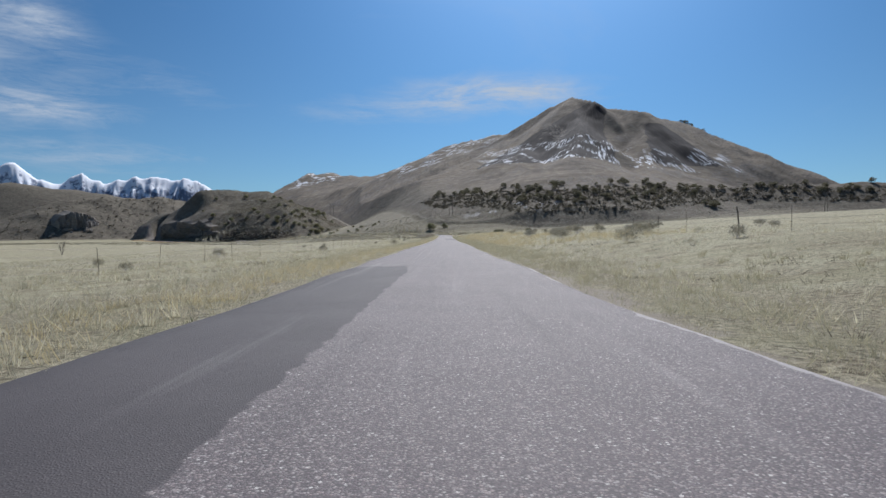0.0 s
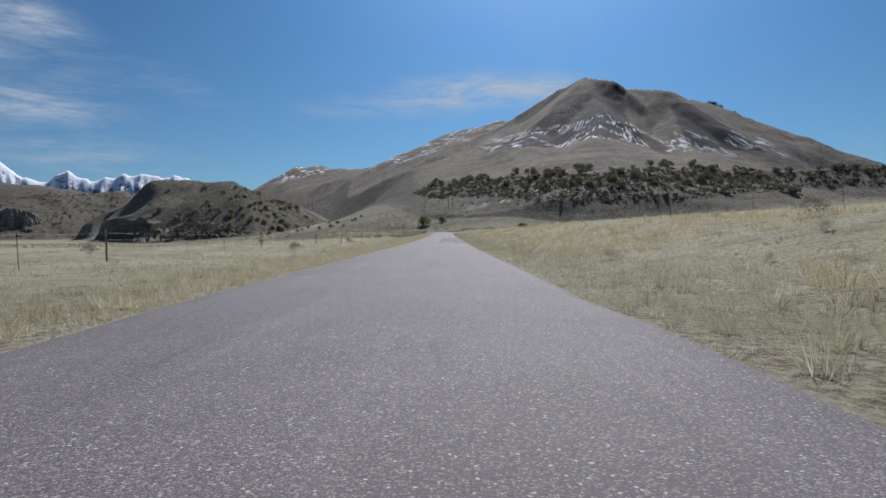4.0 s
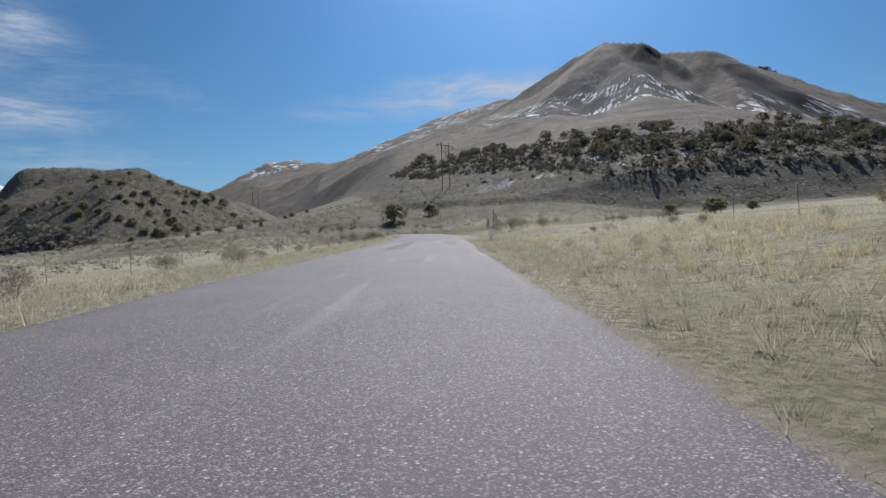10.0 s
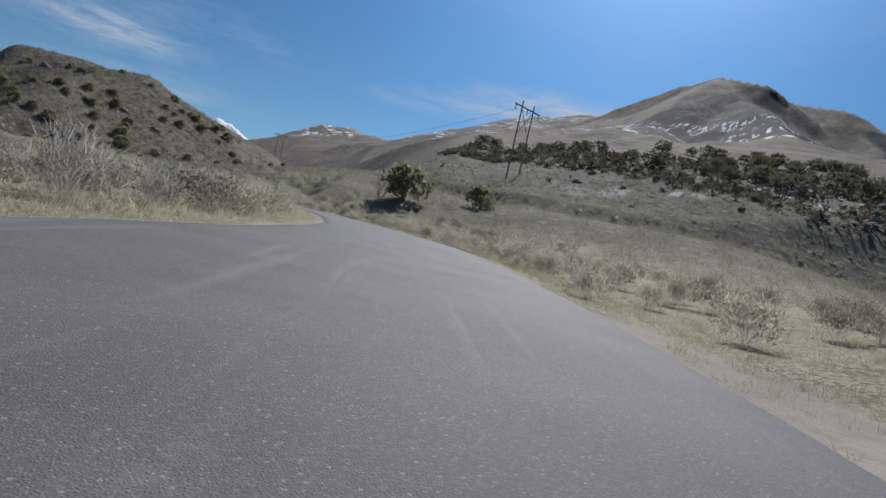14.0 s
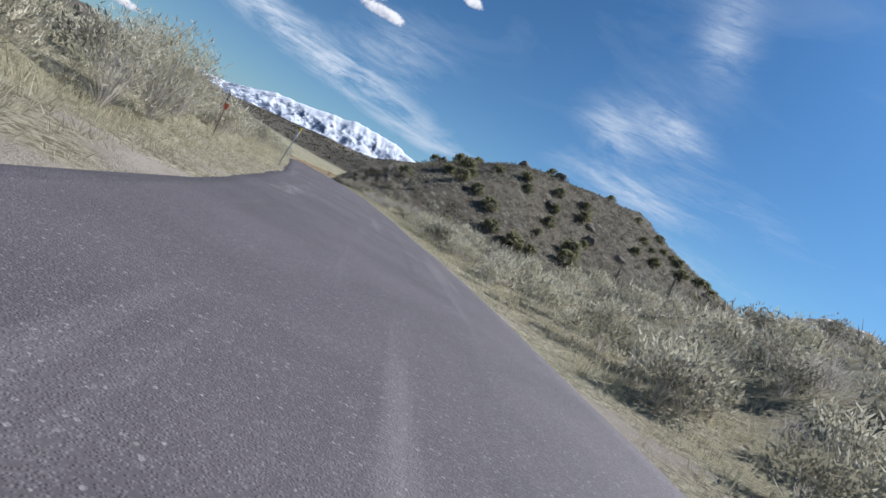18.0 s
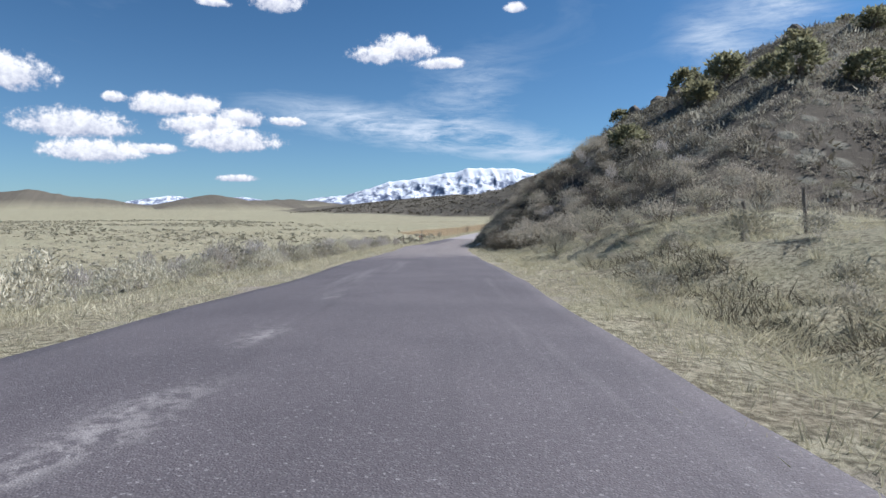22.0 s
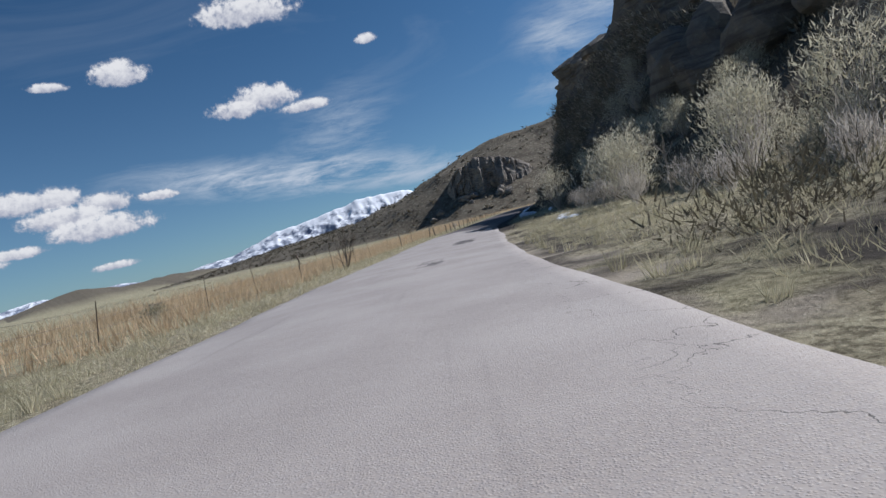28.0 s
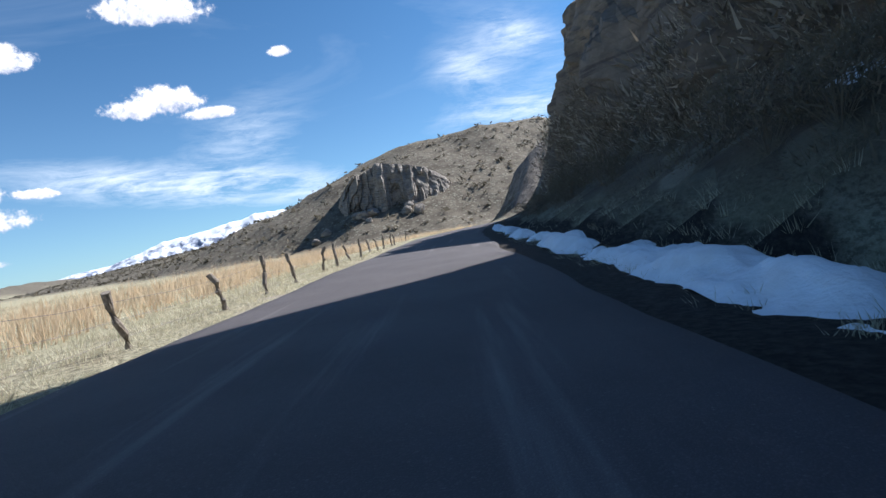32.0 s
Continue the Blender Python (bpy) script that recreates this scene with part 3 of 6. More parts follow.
    c = m.mix(m.ramp(m.math("ADD", rock, m.math("MULTIPLY", m.math("SUBTRACT", m.noise(0.3, 6), 0.5), 0.8)), 0.4, 0.62), c, stone)
    drift = m.noise(2.6, 5, 0.6, (1.0, 0.16, 1.0), pol)
    s = m.math("MULTIPLY", m.ramp(drift, 0.505, 0.545), m.ramp(m.noise(0.035, 4), 0.47, 0.57))
    s = m.math("MULTIPLY", s, m.ramp(snow, 0.1, 0.4))
    s = m.math("MULTIPLY", s, m.ramp(m.noise(0.3, 4), 0.3, 0.48))
    c = m.mix(s, c, (0.80, 0.82, 0.86))
    m.color(c)
    h = m.math("ADD", m.math("MULTIPLY", m.noise(0.7, 6, 0.7), 0.28), m.math("MULTIPLY", fine, 0.3))
    m.bump(m.math("ADD", m.math("ADD", h, m.math("MULTIPLY", tiny, m.ramp(dirt, 0.3, 0.8, 0.35, 0.08))), m.math("MULTIPLY", m.math("MULTIPLY", bush, hill), 0.55)), 0.9, m.ramp(hill, 0.2, 0.8, 0.22, 0.35))
    return m.m


def road_material():
    m = Mat("asphalt", 0.8, spec=0.35)
    new_, dark, pale, track, crackm = (m.attr(k) for k in ("fresh", "dark", "pale", "track", "cracks"))
    wob = m.math("SUBTRACT", m.noise(1.6, 6, 0.65), 0.5)
    chips = m.cells(74.0)
    sep = m.node("SeparateColor")
    m.link(m.cells(74.0, "Color"), sep.inputs[0])
    bright = m.ramp(sep.outputs[0], 0.55, 0.98)
    sep2 = m.node("SeparateColor")
    m.link(m.cells(38.0, "Color"), sep2.inputs[0])
    stones = m.math("MULTIPLY", m.ramp(sep2.outputs[1], 0.90, 0.96), m.ramp(m.cells(38.0), 0.30, 0.42, 1.0, 0.0))
    lane = m.node("CombineXYZ")
    m.link(m.attr("across"), lane.inputs[0])
    m.link(m.attr("along"), lane.inputs[1])
    wear = m.noise(1.7, 5, 0.6, (1.0, 0.05, 1.0), lane.outputs[0])
    mid = m.noise(0.5, 5)
    old = m.mix(m.ramp(mid, 0.3, 0.7), (0.122, 0.099, 0.104), (0.160, 0.133, 0.137))
    old = m.mix(m.ramp(sep.outputs[2], 0.5, 0.9, 0.0, 0.7), old, (0.10, 0.09, 0.092))
    old = m.mix(m.math("MULTIPLY", bright, 0.58), old, m.mix(sep.outputs[1], (0.46, 0.43, 0.41), (0.36, 0.285, 0.27)))
    old = m.mix(m.math("MULTIPLY", stones, 0.9), old, (0.55, 0.52, 0.49))
    old = m.mix(m.ramp(chips, 0.42, 0.8, 0.0, 0.8), old, (0.065, 0.058, 0.06))
    fresh = m.mix(m.ramp(mid, 0.3, 0.7), (0.083, 0.071, 0.077), (0.113, 0.097, 0.103))
    fresh = m.mix(m.math("MULTIPLY", bright, 0.16), fresh, (0.35, 0.33, 0.33))
    fresh = m.mix(m.math("MULTIPLY", stones, 0.35), fresh, (0.42, 0.40, 0.39))
    fresh = m.mix(m.ramp(chips, 0.5, 0.9, 0.0, 0.5), fresh, (0.07, 0.065, 0.068))
    seal_and_shade = m.mix(m.ramp(mid, 0.3, 0.7), (0.044, 0.038, 0.041), (0.063, 0.055, 0.058))
    worn = m.mix(m.ramp(mid, 0.3, 0.7), (0.27, 0.243, 0.235), (0.34, 0.312, 0.302))
    worn = m.mix(m.math("MULTIPLY", bright, 0.25), worn, (0.5, 0.47, 0.45))
    edge = lambda a, w: m.ramp(m.math("ADD", a, m.math("MULTIPLY", wob, w)), 0.46, 0.54)
    c = m.mix(edge(new_, 0.15), old, fresh)
    c = m.mix(edge(pale, 0.5), c, worn)
    c = m.mix(m.math("MULTIPLY", m.attr("gravel"), m.ramp(m.noise(34.0, 5, 0.75), 0.42, 0.60, 0.0, 0.5)), c, (0.37, 0.325, 0.29))
    c = m.mix(m.math("MULTIPLY", edge(dark, 0.7), 0.9), c, seal_and_shade)
    c = m.mix(m.ramp(wear, 0.42, 0.25, 0.0, 0.45), c, m.mix(0.55, c, (0.03, 0.028, 0.03)))
    c = m.mix(m.ramp(wear, 0.55, 0.75, 0.0, 0.5), c, m.mix(0.35, c, (0.42, 0.39, 0.38)))
    c = m.mix(m.math("MULTIPLY", m.ramp(track, 0.2, 1.0), m.ramp(m.noise(8.0, 6, 0.7), 0.40, 0.60)), c, m.mix(0.5, c, (0.42, 0.39, 0.37)))
    ck = m.node("TexVoronoi")
    ck.feature = "DISTANCE_TO_EDGE"
    ck.inputs["Scale"].default_value = 0.9
    wv = m.node("VectorMath")
    wv.operation = "ADD"
    nzv = m.node("TexNoise")
    nzv.inputs["Scale"].default_value, nzv.inputs["Detail"].default_value = 2.2, 5
    m.link(m.pos, nzv.inputs["Vector"])
    m.link(m.pos, wv.inputs[0])
    m.link(nzv.outputs["Color"], wv.inputs[1])
    m.link(wv.outputs[0], ck.inputs["Vector"])
    crack = m.math("MULTIPLY", m.ramp(ck.outputs["Distance"], 0.0015, 0.006, 0.8, 0.0), crackm)
    c = m.mix(crack, c, (0.035, 0.033, 0.033))
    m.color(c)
    hh = m.math("SUBTRACT", m.math("MULTIPLY", m.ramp(chips, 0.0, 0.6, 1.0, 0.0), 0.6), crack)
    m.bump(hh, 0.7, 0.006)
    return m.m


def plain_mat(name, a, b, scale=6.0, rough=0.85, metal=0.0, bump=0.3, stretch=None, spec=0.3):
    m = Mat(name, rough, metal, spec)
    n = m.noise(scale, 6, 0.6, stretch, m.obj)
    m.color(m.mix(m.ramp(n, 0.3, 0.7), a, b))
    m.bump(n, bump, 0.02)
    return m.m


MAT = {"ground": ground_material(), "road": road_material()}


def leafy(name, a, b, c, rough=0.85, through_=0.5):
    """Foliage: each blade or leaf of its own tone, and each plant too."""
    m = Mat(name, rough, spec=0.2)
    t = m.mix(m.ramp(m.island(), 0.0, 1.0), a, b)
    t = m.mix(m.ramp(m.math("ADD", m.random(), m.math("MULTIPLY", m.math("SUBTRACT", m.noise(0.8, 4, 0.6), 0.5), 2.2)), 0.35, 0.9), t, c)
    m.color(t)
    # thin blades let some light through
    tr, mx = m.node("BsdfTranslucent"), m.node("MixShader")
    m.link(t, tr.inputs[0])
    mx.inputs[0].default_value = through_
    m.link(m.b.outputs[0], mx.inputs[1])
    m.link(tr.outputs[0], mx.inputs[2])
    m.link(mx.outputs[0], m.nt.nodes["Material Output"].inputs[0])
    return m.m


MAT.update({
    "grass": leafy("dry_grass", (0.40, 0.362, 0.25), (0.72, 0.665, 0.495), (0.41, 0.378, 0.26), 0.85, 0.45),
    "grass_gold": leafy("golden_grass", (0.42, 0.352, 0.205), (0.62, 0.53, 0.335), (0.48, 0.412, 0.25)),
    "reed": leafy("dry_reed", (0.45, 0.345, 0.225), (0.64, 0.50, 0.345), (0.50, 0.39, 0.26)),
    "sage": leafy("sage_leaf", (0.21, 0.196, 0.153), (0.46, 0.43, 0.345), (0.33, 0.305, 0.225), 0.85, 0.36),
    "rabbit": leafy("rabbitbrush", (0.38, 0.352, 0.27), (0.70, 0.655, 0.53), (0.50, 0.47, 0.355), 0.85, 0.38),
    "twig": leafy("grey_twig", (0.30, 0.27, 0.245), (0.58, 0.54, 0.495), (0.42, 0.385, 0.34)),
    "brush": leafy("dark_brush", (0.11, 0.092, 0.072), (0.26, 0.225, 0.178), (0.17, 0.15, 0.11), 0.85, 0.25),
    "bank_leaf": leafy("bank_brush_leaf", (0.24, 0.212, 0.168), (0.52, 0.47, 0.385), (0.37, 0.34, 0.26), 0.85, 0.45),
    "shade_oak": leafy("shade_oak_brush", (0.085, 0.07, 0.053), (0.22, 0.19, 0.145), (0.14, 0.123, 0.086), 0.85, 0.2),
    "dark_scrub": leafy("dark_scrub", (0.075, 0.068, 0.05), (0.16, 0.14, 0.105), (0.105, 0.095, 0.068), 0.85, 0.3),
    "juniper": leafy("juniper_leaf", (0.15, 0.15, 0.085), (0.33, 0.32, 0.20), (0.25, 0.235, 0.14), 0.85, 0.5),
    "dim_juniper": leafy("dim_juniper_leaf", (0.10, 0.095, 0.065), (0.22, 0.205, 0.135), (0.155, 0.145, 0.095), 0.85, 0.4),
    "bark": plain_mat("bark", (0.10, 0.08, 0.065), (0.22, 0.185, 0.16), 9.0, 0.95, 0, 0.8, (6, 6, 1)),
    "post_wood": plain_mat("weathered_wood", (0.13, 0.105, 0.085), (0.30, 0.26, 0.22), 7.0, 0.9, 0, 0.7, (8, 8, 1)),
    "pale_wood": plain_mat("grey_wood", (0.20, 0.175, 0.15), (0.40, 0.36, 0.31), 6.0, 0.9, 0, 0.7, (8, 8, 1)),
    "steel_post": plain_mat("rusty_steel", (0.10, 0.075, 0.06), (0.20, 0.15, 0.12), 30.0, 0.7, 0.3, 0.3),
    "galv": plain_mat("galvanised_steel", (0.40, 0.40, 0.40), (0.56, 0.56, 0.55), 14.0, 0.45, 0.7, 0.1),
    "gate_brown": plain_mat("brown_pipe", (0.17, 0.12, 0.085), (0.27, 0.20, 0.15), 12.0, 0.6, 0.2, 0.2),
    "wire": plain_mat("fence_wire", (0.16, 0.14, 0.13), (0.26, 0.23, 0.21), 30.0, 0.6, 0.6, 0.1),
    "white": plain_mat("white_paint", (0.70, 0.70, 0.68), (0.82, 0.82, 0.80), 8.0, 0.5),
    "yellow": plain_mat("yellow_reflector", (0.62, 0.50, 0.05), (0.75, 0.62, 0.08), 9.0, 0.4),
    "orange": plain_mat("orange_reflector", (0.75, 0.13, 0.05), (0.85, 0.18, 0.07), 9.0, 0.4),
    "insulator": plain_mat("insulator_glass", (0.16, 0.15, 0.14), (0.25, 0.24, 0.23), 9.0, 0.3),
})


def rock_material(name, a, b, c):
    m = Mat(name, 0.92, spec=0.2)
    n1, n2 = m.noise(0.6, 6, 0.7), m.noise(5.0, 6, 0.7)
    layers = m.noise(1.0, 4, 0.6, (0.25, 0.25, 2.4))
    t = m.mix(m.ramp(n1, 0.3, 0.7), a, b)
    t = m.mix(m.ramp(layers, 0.45, 0.65), t, c)
    t = m.mix(m.ramp(n2, 0.55, 0.8), t, (0.30, 0.27, 0.235))
    m.color(t)
    m.bump(m.math("ADD", n2, n1), 0.9, 0.12)
    return m.m


def snow_material():
    m = Mat("old_snow", 0.6, spec=0.3)
    n = m.noise(3.0, 6, 0.6)
    m.color(m.mix(m.ramp(n, 0.3, 0.75), (0.84, 0.86, 0.90), (0.74, 0.75, 0.77)))
    m.bump(m.math("ADD", n, m.noise(14.0, 4)), 0.5, 0.05)
    return m.m


def range_material(lo=0.42, hi=0.74):
    m = Mat("snow_range", 0.9, spec=0.1)
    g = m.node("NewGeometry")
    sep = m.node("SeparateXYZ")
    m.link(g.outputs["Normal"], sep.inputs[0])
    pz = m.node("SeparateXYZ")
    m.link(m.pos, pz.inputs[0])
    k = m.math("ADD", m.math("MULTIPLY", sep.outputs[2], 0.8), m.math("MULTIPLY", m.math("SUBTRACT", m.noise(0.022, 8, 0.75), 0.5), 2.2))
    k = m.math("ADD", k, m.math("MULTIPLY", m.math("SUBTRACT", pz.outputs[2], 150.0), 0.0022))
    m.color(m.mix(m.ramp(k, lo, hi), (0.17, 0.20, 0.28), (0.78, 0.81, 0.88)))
    return m.m


MAT.update({"rock": rock_material("cliff_rock", (0.145, 0.125, 0.105), (0.23, 0.20, 0.17), (0.10, 0.088, 0.078)),
            "boulder": rock_material("boulder_rock", (0.19, 0.165, 0.145), (0.30, 0.27, 0.235), (0.14, 0.125, 0.11)),
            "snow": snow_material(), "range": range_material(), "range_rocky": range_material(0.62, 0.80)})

# ------------------------------------------------------------------ ground and road
def ground():
    z, plain, hill, mount, hb, cliff = land(GX, GY)
    me = grid_mesh("ground", xs, ys, gz)
    me.materials.append(MAT["ground"])
    top = np.maximum(hill, hb)
    i, lat = to_road(GX, GY)
    i, lat = i.reshape(GX.shape), lat.reshape(GX.shape)
    off = np.where(lat >= 0, lat - RIGHT[i], -lat - LEFT[i])
    t = LINE_T[i]
    near = np.abs(lat) < 1e5
    hmask = smooth(top - plain, -0.6, 0.8)
    # scrub flats past the bend, between road and hill
    hmask = np.maximum(hmask, 0.75 * smooth(GY, 395, 440) * smooth(GX, -130, -70) * smooth(off, 6, 12))
    mmask = smooth(mount - plain, 8, 26) * (mount > top)
    foothill = smooth(mount - plain, -0.6, 1.5)
    hmask = np.maximum(hmask, foothill)
    gx, gy_ = np.gradient(gz, axis=1) / np.gradient(GX, axis=1), np.gradient(gz, axis=0) / np.gradient(GY, axis=0)
    steep = np.hypot(gx, gy_)
    paint(me, "hill", hmask)
    paint(me, "mount", mmask)
    paint(me, "verge", np.where(near, 1 - smooth(off, 2, 8), 0))
    lay = 0.8 * smooth(t, 12.5, 12.9) * (1 - smooth(t, 14.2, 15.2)) * (lat > 0) * (1 - smooth(off, 1.2, 3.8))
    lay = np.maximum(lay, 0.75 * smooth(t, 27.5, 28.5) * (lat > 0) * (1 - smooth(off, 0.5, 1.5)))
    lay = np.maximum(lay, 0.62 * (1 - smooth(off, 0.25, 0.8)))
    lay = np.maximum(lay, 0.8 * smooth(t, 14.4, 15.2) * (1 - smooth(t, 18.2, 19.2)) * (1 - smooth(off, 0.6, 1.2)))
    lay = np.maximum(lay, 0.7 * (t < 1.2) * (lat > 0) * (1 - smooth(off, 0.5, 1.2)))
    paint(me, "shade_soil", np.where(near, np.maximum(smooth(t, 29.3, 30.0) * (lat > 0) * (1 - smooth(off, 2.0, 4.5)), np.maximum(0.5 * smooth(t, 27.9, 28.5) * (lat > 0) * (1 - smooth(off, 2.5, 5.0)), 0.8 * smooth(t, 23.5, 24.2) * (1 - smooth(t, 28.0, 28.8)) * (lat > 0) * smooth(off, 0.9, 1.9) * (1 - smooth(off, 9, 13)))), 0))
    paint(me, "dirt", np.where(near, lay, 0))
    rock = smooth(steep, 1.7, 2.4) + 0.9 * cliff + 0.5 * mmask * smooth(fbm(GX, GY, 40, 4, 71), 0.05, 0.3)
    paint(me, "rock", np.clip(rock, 0, 1))
    # dark scree below the brow, and snow lying in its runs
    fan = np.arctan2(GX - 236, 990 - GY)
    down = np.hypot(GX - 236, 990 - GY)
    paint(me, "fan", fan * 34)
    paint(me, "down", down * 0.1)
    axis = 128 + 0.98 * (gz - 90)
    tal = smooth(gz, 80, 88) * smooth(14 + 0.56 * (206 - gz) - np.abs(GX - axis), -10, 12) * (GY < 1010)
    tal = np.maximum(tal, 0.85 * smooth(gz, 76, 88) * (1 - smooth(gz, 150, 162)) * smooth(18 + 0.5 * (160 - gz) - np.abs(GX - 300), -8, 14) * (GY < 960))
    paint(me, "talus", tal * mmask)
    snow = smooth(gz, 80, 88) * (1 - smooth(gz, 112, 134)) * (1 - smooth(np.abs(GX - 135), 62, 100)) * (GY < 1000)
    snow = np.maximum(snow, 0.9 * smooth(gz, 70, 78) * (1 - smooth(gz, 100, 116)) * smooth(GX, 180, 230) * (1 - smooth(GX, 330, 400)))
    snow = np.maximum(snow, 0.8 * np.exp(-(((GX - 0) / 110) ** 2 + ((GY - 1130) / 80) ** 2)))
    snow = np.maximum(snow, 0.9 * np.exp(-(((GX + 290) / 70) ** 2 + ((GY - 1410) / 70) ** 2)))
    snow = np.maximum(snow, 0.3 * np.exp(-(((GX - 60) / 60) ** 2 + ((GY - 475) / 22) ** 2)))
    paint(me, "snow", np.clip(snow, 0, 1))
    paint(me, "green", np.where(near, (1 - smooth(off, 3, 14)), 0) * 0.9 + 0.2)
    return tagged(new("ground", me), "dry grass plain, sage hills and a brown mountain with snow streaks", "ground", kind="structure")


ground()


def road():
    keep = np.arange(len(LINE))
    s_fine = np.arange(0, arc[-1], 0.5)
    cx, cy = np.interp(s_fine, arc, LINE[:, 0]), np.interp(s_fine, arc, LINE[:, 1])
    cz, sx, sy = np.interp(s_fine, arc, LINE_Z), np.interp(s_fine, arc, SIDE[:, 0]), np.interp(s_fine, arc, SIDE[:, 1])
    tt, ll, rr = np.interp(s_fine, arc, LINE_T), np.interp(s_fine, arc, LEFT), np.interp(s_fine, arc, RIGHT)
    ll = ll + 0.35 * fbm(s_fine, s_fine * 0, 9, 4, 3)
    rr = rr + 0.35 * fbm(s_fine, s_fine * 0 + 50, 9, 4, 4)
    nu = 21
    u = np.linspace(0, 1, nu)
    lat = -ll[:, None] + (ll + rr)[:, None] * u[None]
    x, y = cx[:, None] + sx[:, None] * lat, cy[:, None] + sy[:, None] * lat
    crown = 0.05 * (1 - (2 * u - 1) ** 2)
    z = cz[:, None] + crown[None] + 0.02 * fbm(x, y, 3.0, 2, 6) - 0.05
    # skirts
    skirt = lambda k: np.stack([x[:, k], y[:, k], z[:, k] - 0.18], 1)
    co = np.concatenate([np.stack([x, y, z], -1), skirt(0)[:, None] - np.stack([sx, sy, 0 * sx], 1)[:, None] * 0.25,
                         skirt(-1)[:, None] + np.stack([sx, sy, 0 * sx], 1)[:, None] * 0.25], 1)
    order = [nu] + list(range(nu)) + [nu + 1]
    co = co[:, order]
    n, w = co.shape[:2]
    i = (np.arange(n - 1)[:, None] * w + np.arange(w - 1)[None]).ravel()
    me = raw_mesh("road", co.reshape(-1, 3), np.stack([i, i + 1, i + 1 + w, i + w], 1))
    me.materials.append(MAT["road"])
    L = np.concatenate([lat[:, :1], lat, lat[:, -1:]], 1)
    U = np.concatenate([u[:1], u, u[-1:]])[None] + 0 * L
    Tm = tt[:, None] + 0 * L
    band = lambda v, a, b, s: smooth(v, a - s, a + s) * (1 - smooth(v, b - s, b + s))
    fresh = np.maximum(band(Tm - 0.05 * L + 0.3 * fbm(Tm * 16, L * 1.2, 2.4, 3, 33), 12.38, 23.45, 0.03), band(Tm + 0.1 * L, 25.3, 27.4, 0.12) * band(L, -9, -2.3, 0.2))
    paint(me, "fresh", fresh)
    dark = band(Tm, -9, 0.75, 0.12) * band(L, -9, -1.15, 0.3)
    dark = np.maximum(dark, np.maximum(band(Tm, 6.5, 7.99, 0.03) * band(L, -0.8, 2.6, 0.25), band(Tm, 6.25, 7.9, 0.06) * np.maximum(band(L, -0.9, -0.5, 0.15), band(L, 0.6, 2.6, 0.25))) * 0.9)
    dark = np.maximum(dark, 0.55 * band(Tm, 11.2, 12.35, 0.2) * band(L, -3.4, -2.0, 0.25))
    dark = np.maximum(dark, 0.5 * band(Tm, 11.6, 12.35, 0.1) * band(L, -0.4, 1.0, 0.25))
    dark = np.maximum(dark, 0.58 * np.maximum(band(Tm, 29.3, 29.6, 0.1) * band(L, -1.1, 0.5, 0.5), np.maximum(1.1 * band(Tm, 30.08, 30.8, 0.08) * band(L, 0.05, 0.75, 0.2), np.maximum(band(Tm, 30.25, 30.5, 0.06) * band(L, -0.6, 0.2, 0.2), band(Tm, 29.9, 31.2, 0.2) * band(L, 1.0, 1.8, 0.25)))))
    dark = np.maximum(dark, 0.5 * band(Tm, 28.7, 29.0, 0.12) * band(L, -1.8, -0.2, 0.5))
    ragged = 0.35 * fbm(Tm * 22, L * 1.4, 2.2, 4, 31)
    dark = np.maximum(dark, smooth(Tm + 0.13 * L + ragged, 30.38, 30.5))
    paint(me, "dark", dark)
    pale = band(Tm, 27.8, 30.7, 0.3) + 0.62 * band(Tm, -9, 0.9, 0.1) * band(L + 0.5 * fbm(Tm * 30, L, 1.8, 4, 37), 2.4, 9, 0.18) + 0.4 * band(Tm, 5.0, 6.3, 0.5) * band(L, 0.3, 9, 0.4)
    paint(me, "pale", pale)
    paint(me, "gravel", band(Tm, 23.5, 28.2, 0.25) * (1 - 0.95 * np.clip(dark + fresh, 0, 1)))
    paint(me, "across", L)
    paint(me, "along", s_fine[:, None] + 0 * L)
    tr = np.exp(-((L + 0.0) / 0.22) ** 2) * 0.3 * (1 - 0.85 * band(Tm, 14, 23.4, 0.4)) + 0.35 * (1 - 0.75 * band(Tm, 14, 23.4, 0.4)) * np.exp(-((L - 1.15) / 0.28) ** 2) + 0.3 * np.exp(-((L + 2.6) / 0.3) ** 2) + 0.7 * np.exp(-((U - 0.5) / 0.03) ** 2) * band(Tm, 12.5, 14.2, 0.2) + 1.3 * np.exp(-((L + 1.75) / 0.32) ** 2) * band(Tm, 18.4, 22.9, 0.3) * smooth(fbm(Tm * 18, L * 1.5, 1.6, 4, 27), -0.05, 0.3)
    paint(me, "track", np.clip(tr * (1 - 0.65 * band(Tm, 14.2, 18.6, 0.4)) * (0.6 + 1.2 * fbm(Tm * 6, L, 3, 3, 8)), 0, 1))
    paint(me, "cracks", np.clip(band(Tm, 27.6, 30.2, 0.3) * band(L, 0.9, 9, 0.3) + 0.25 * band(Tm, -9, 12, 0.3) * smooth(fbm(Tm * 8, L * 2, 12, 2, 12), 0.1, 0.3), 0, 1))
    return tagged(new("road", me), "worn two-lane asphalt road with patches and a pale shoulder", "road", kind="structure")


road()

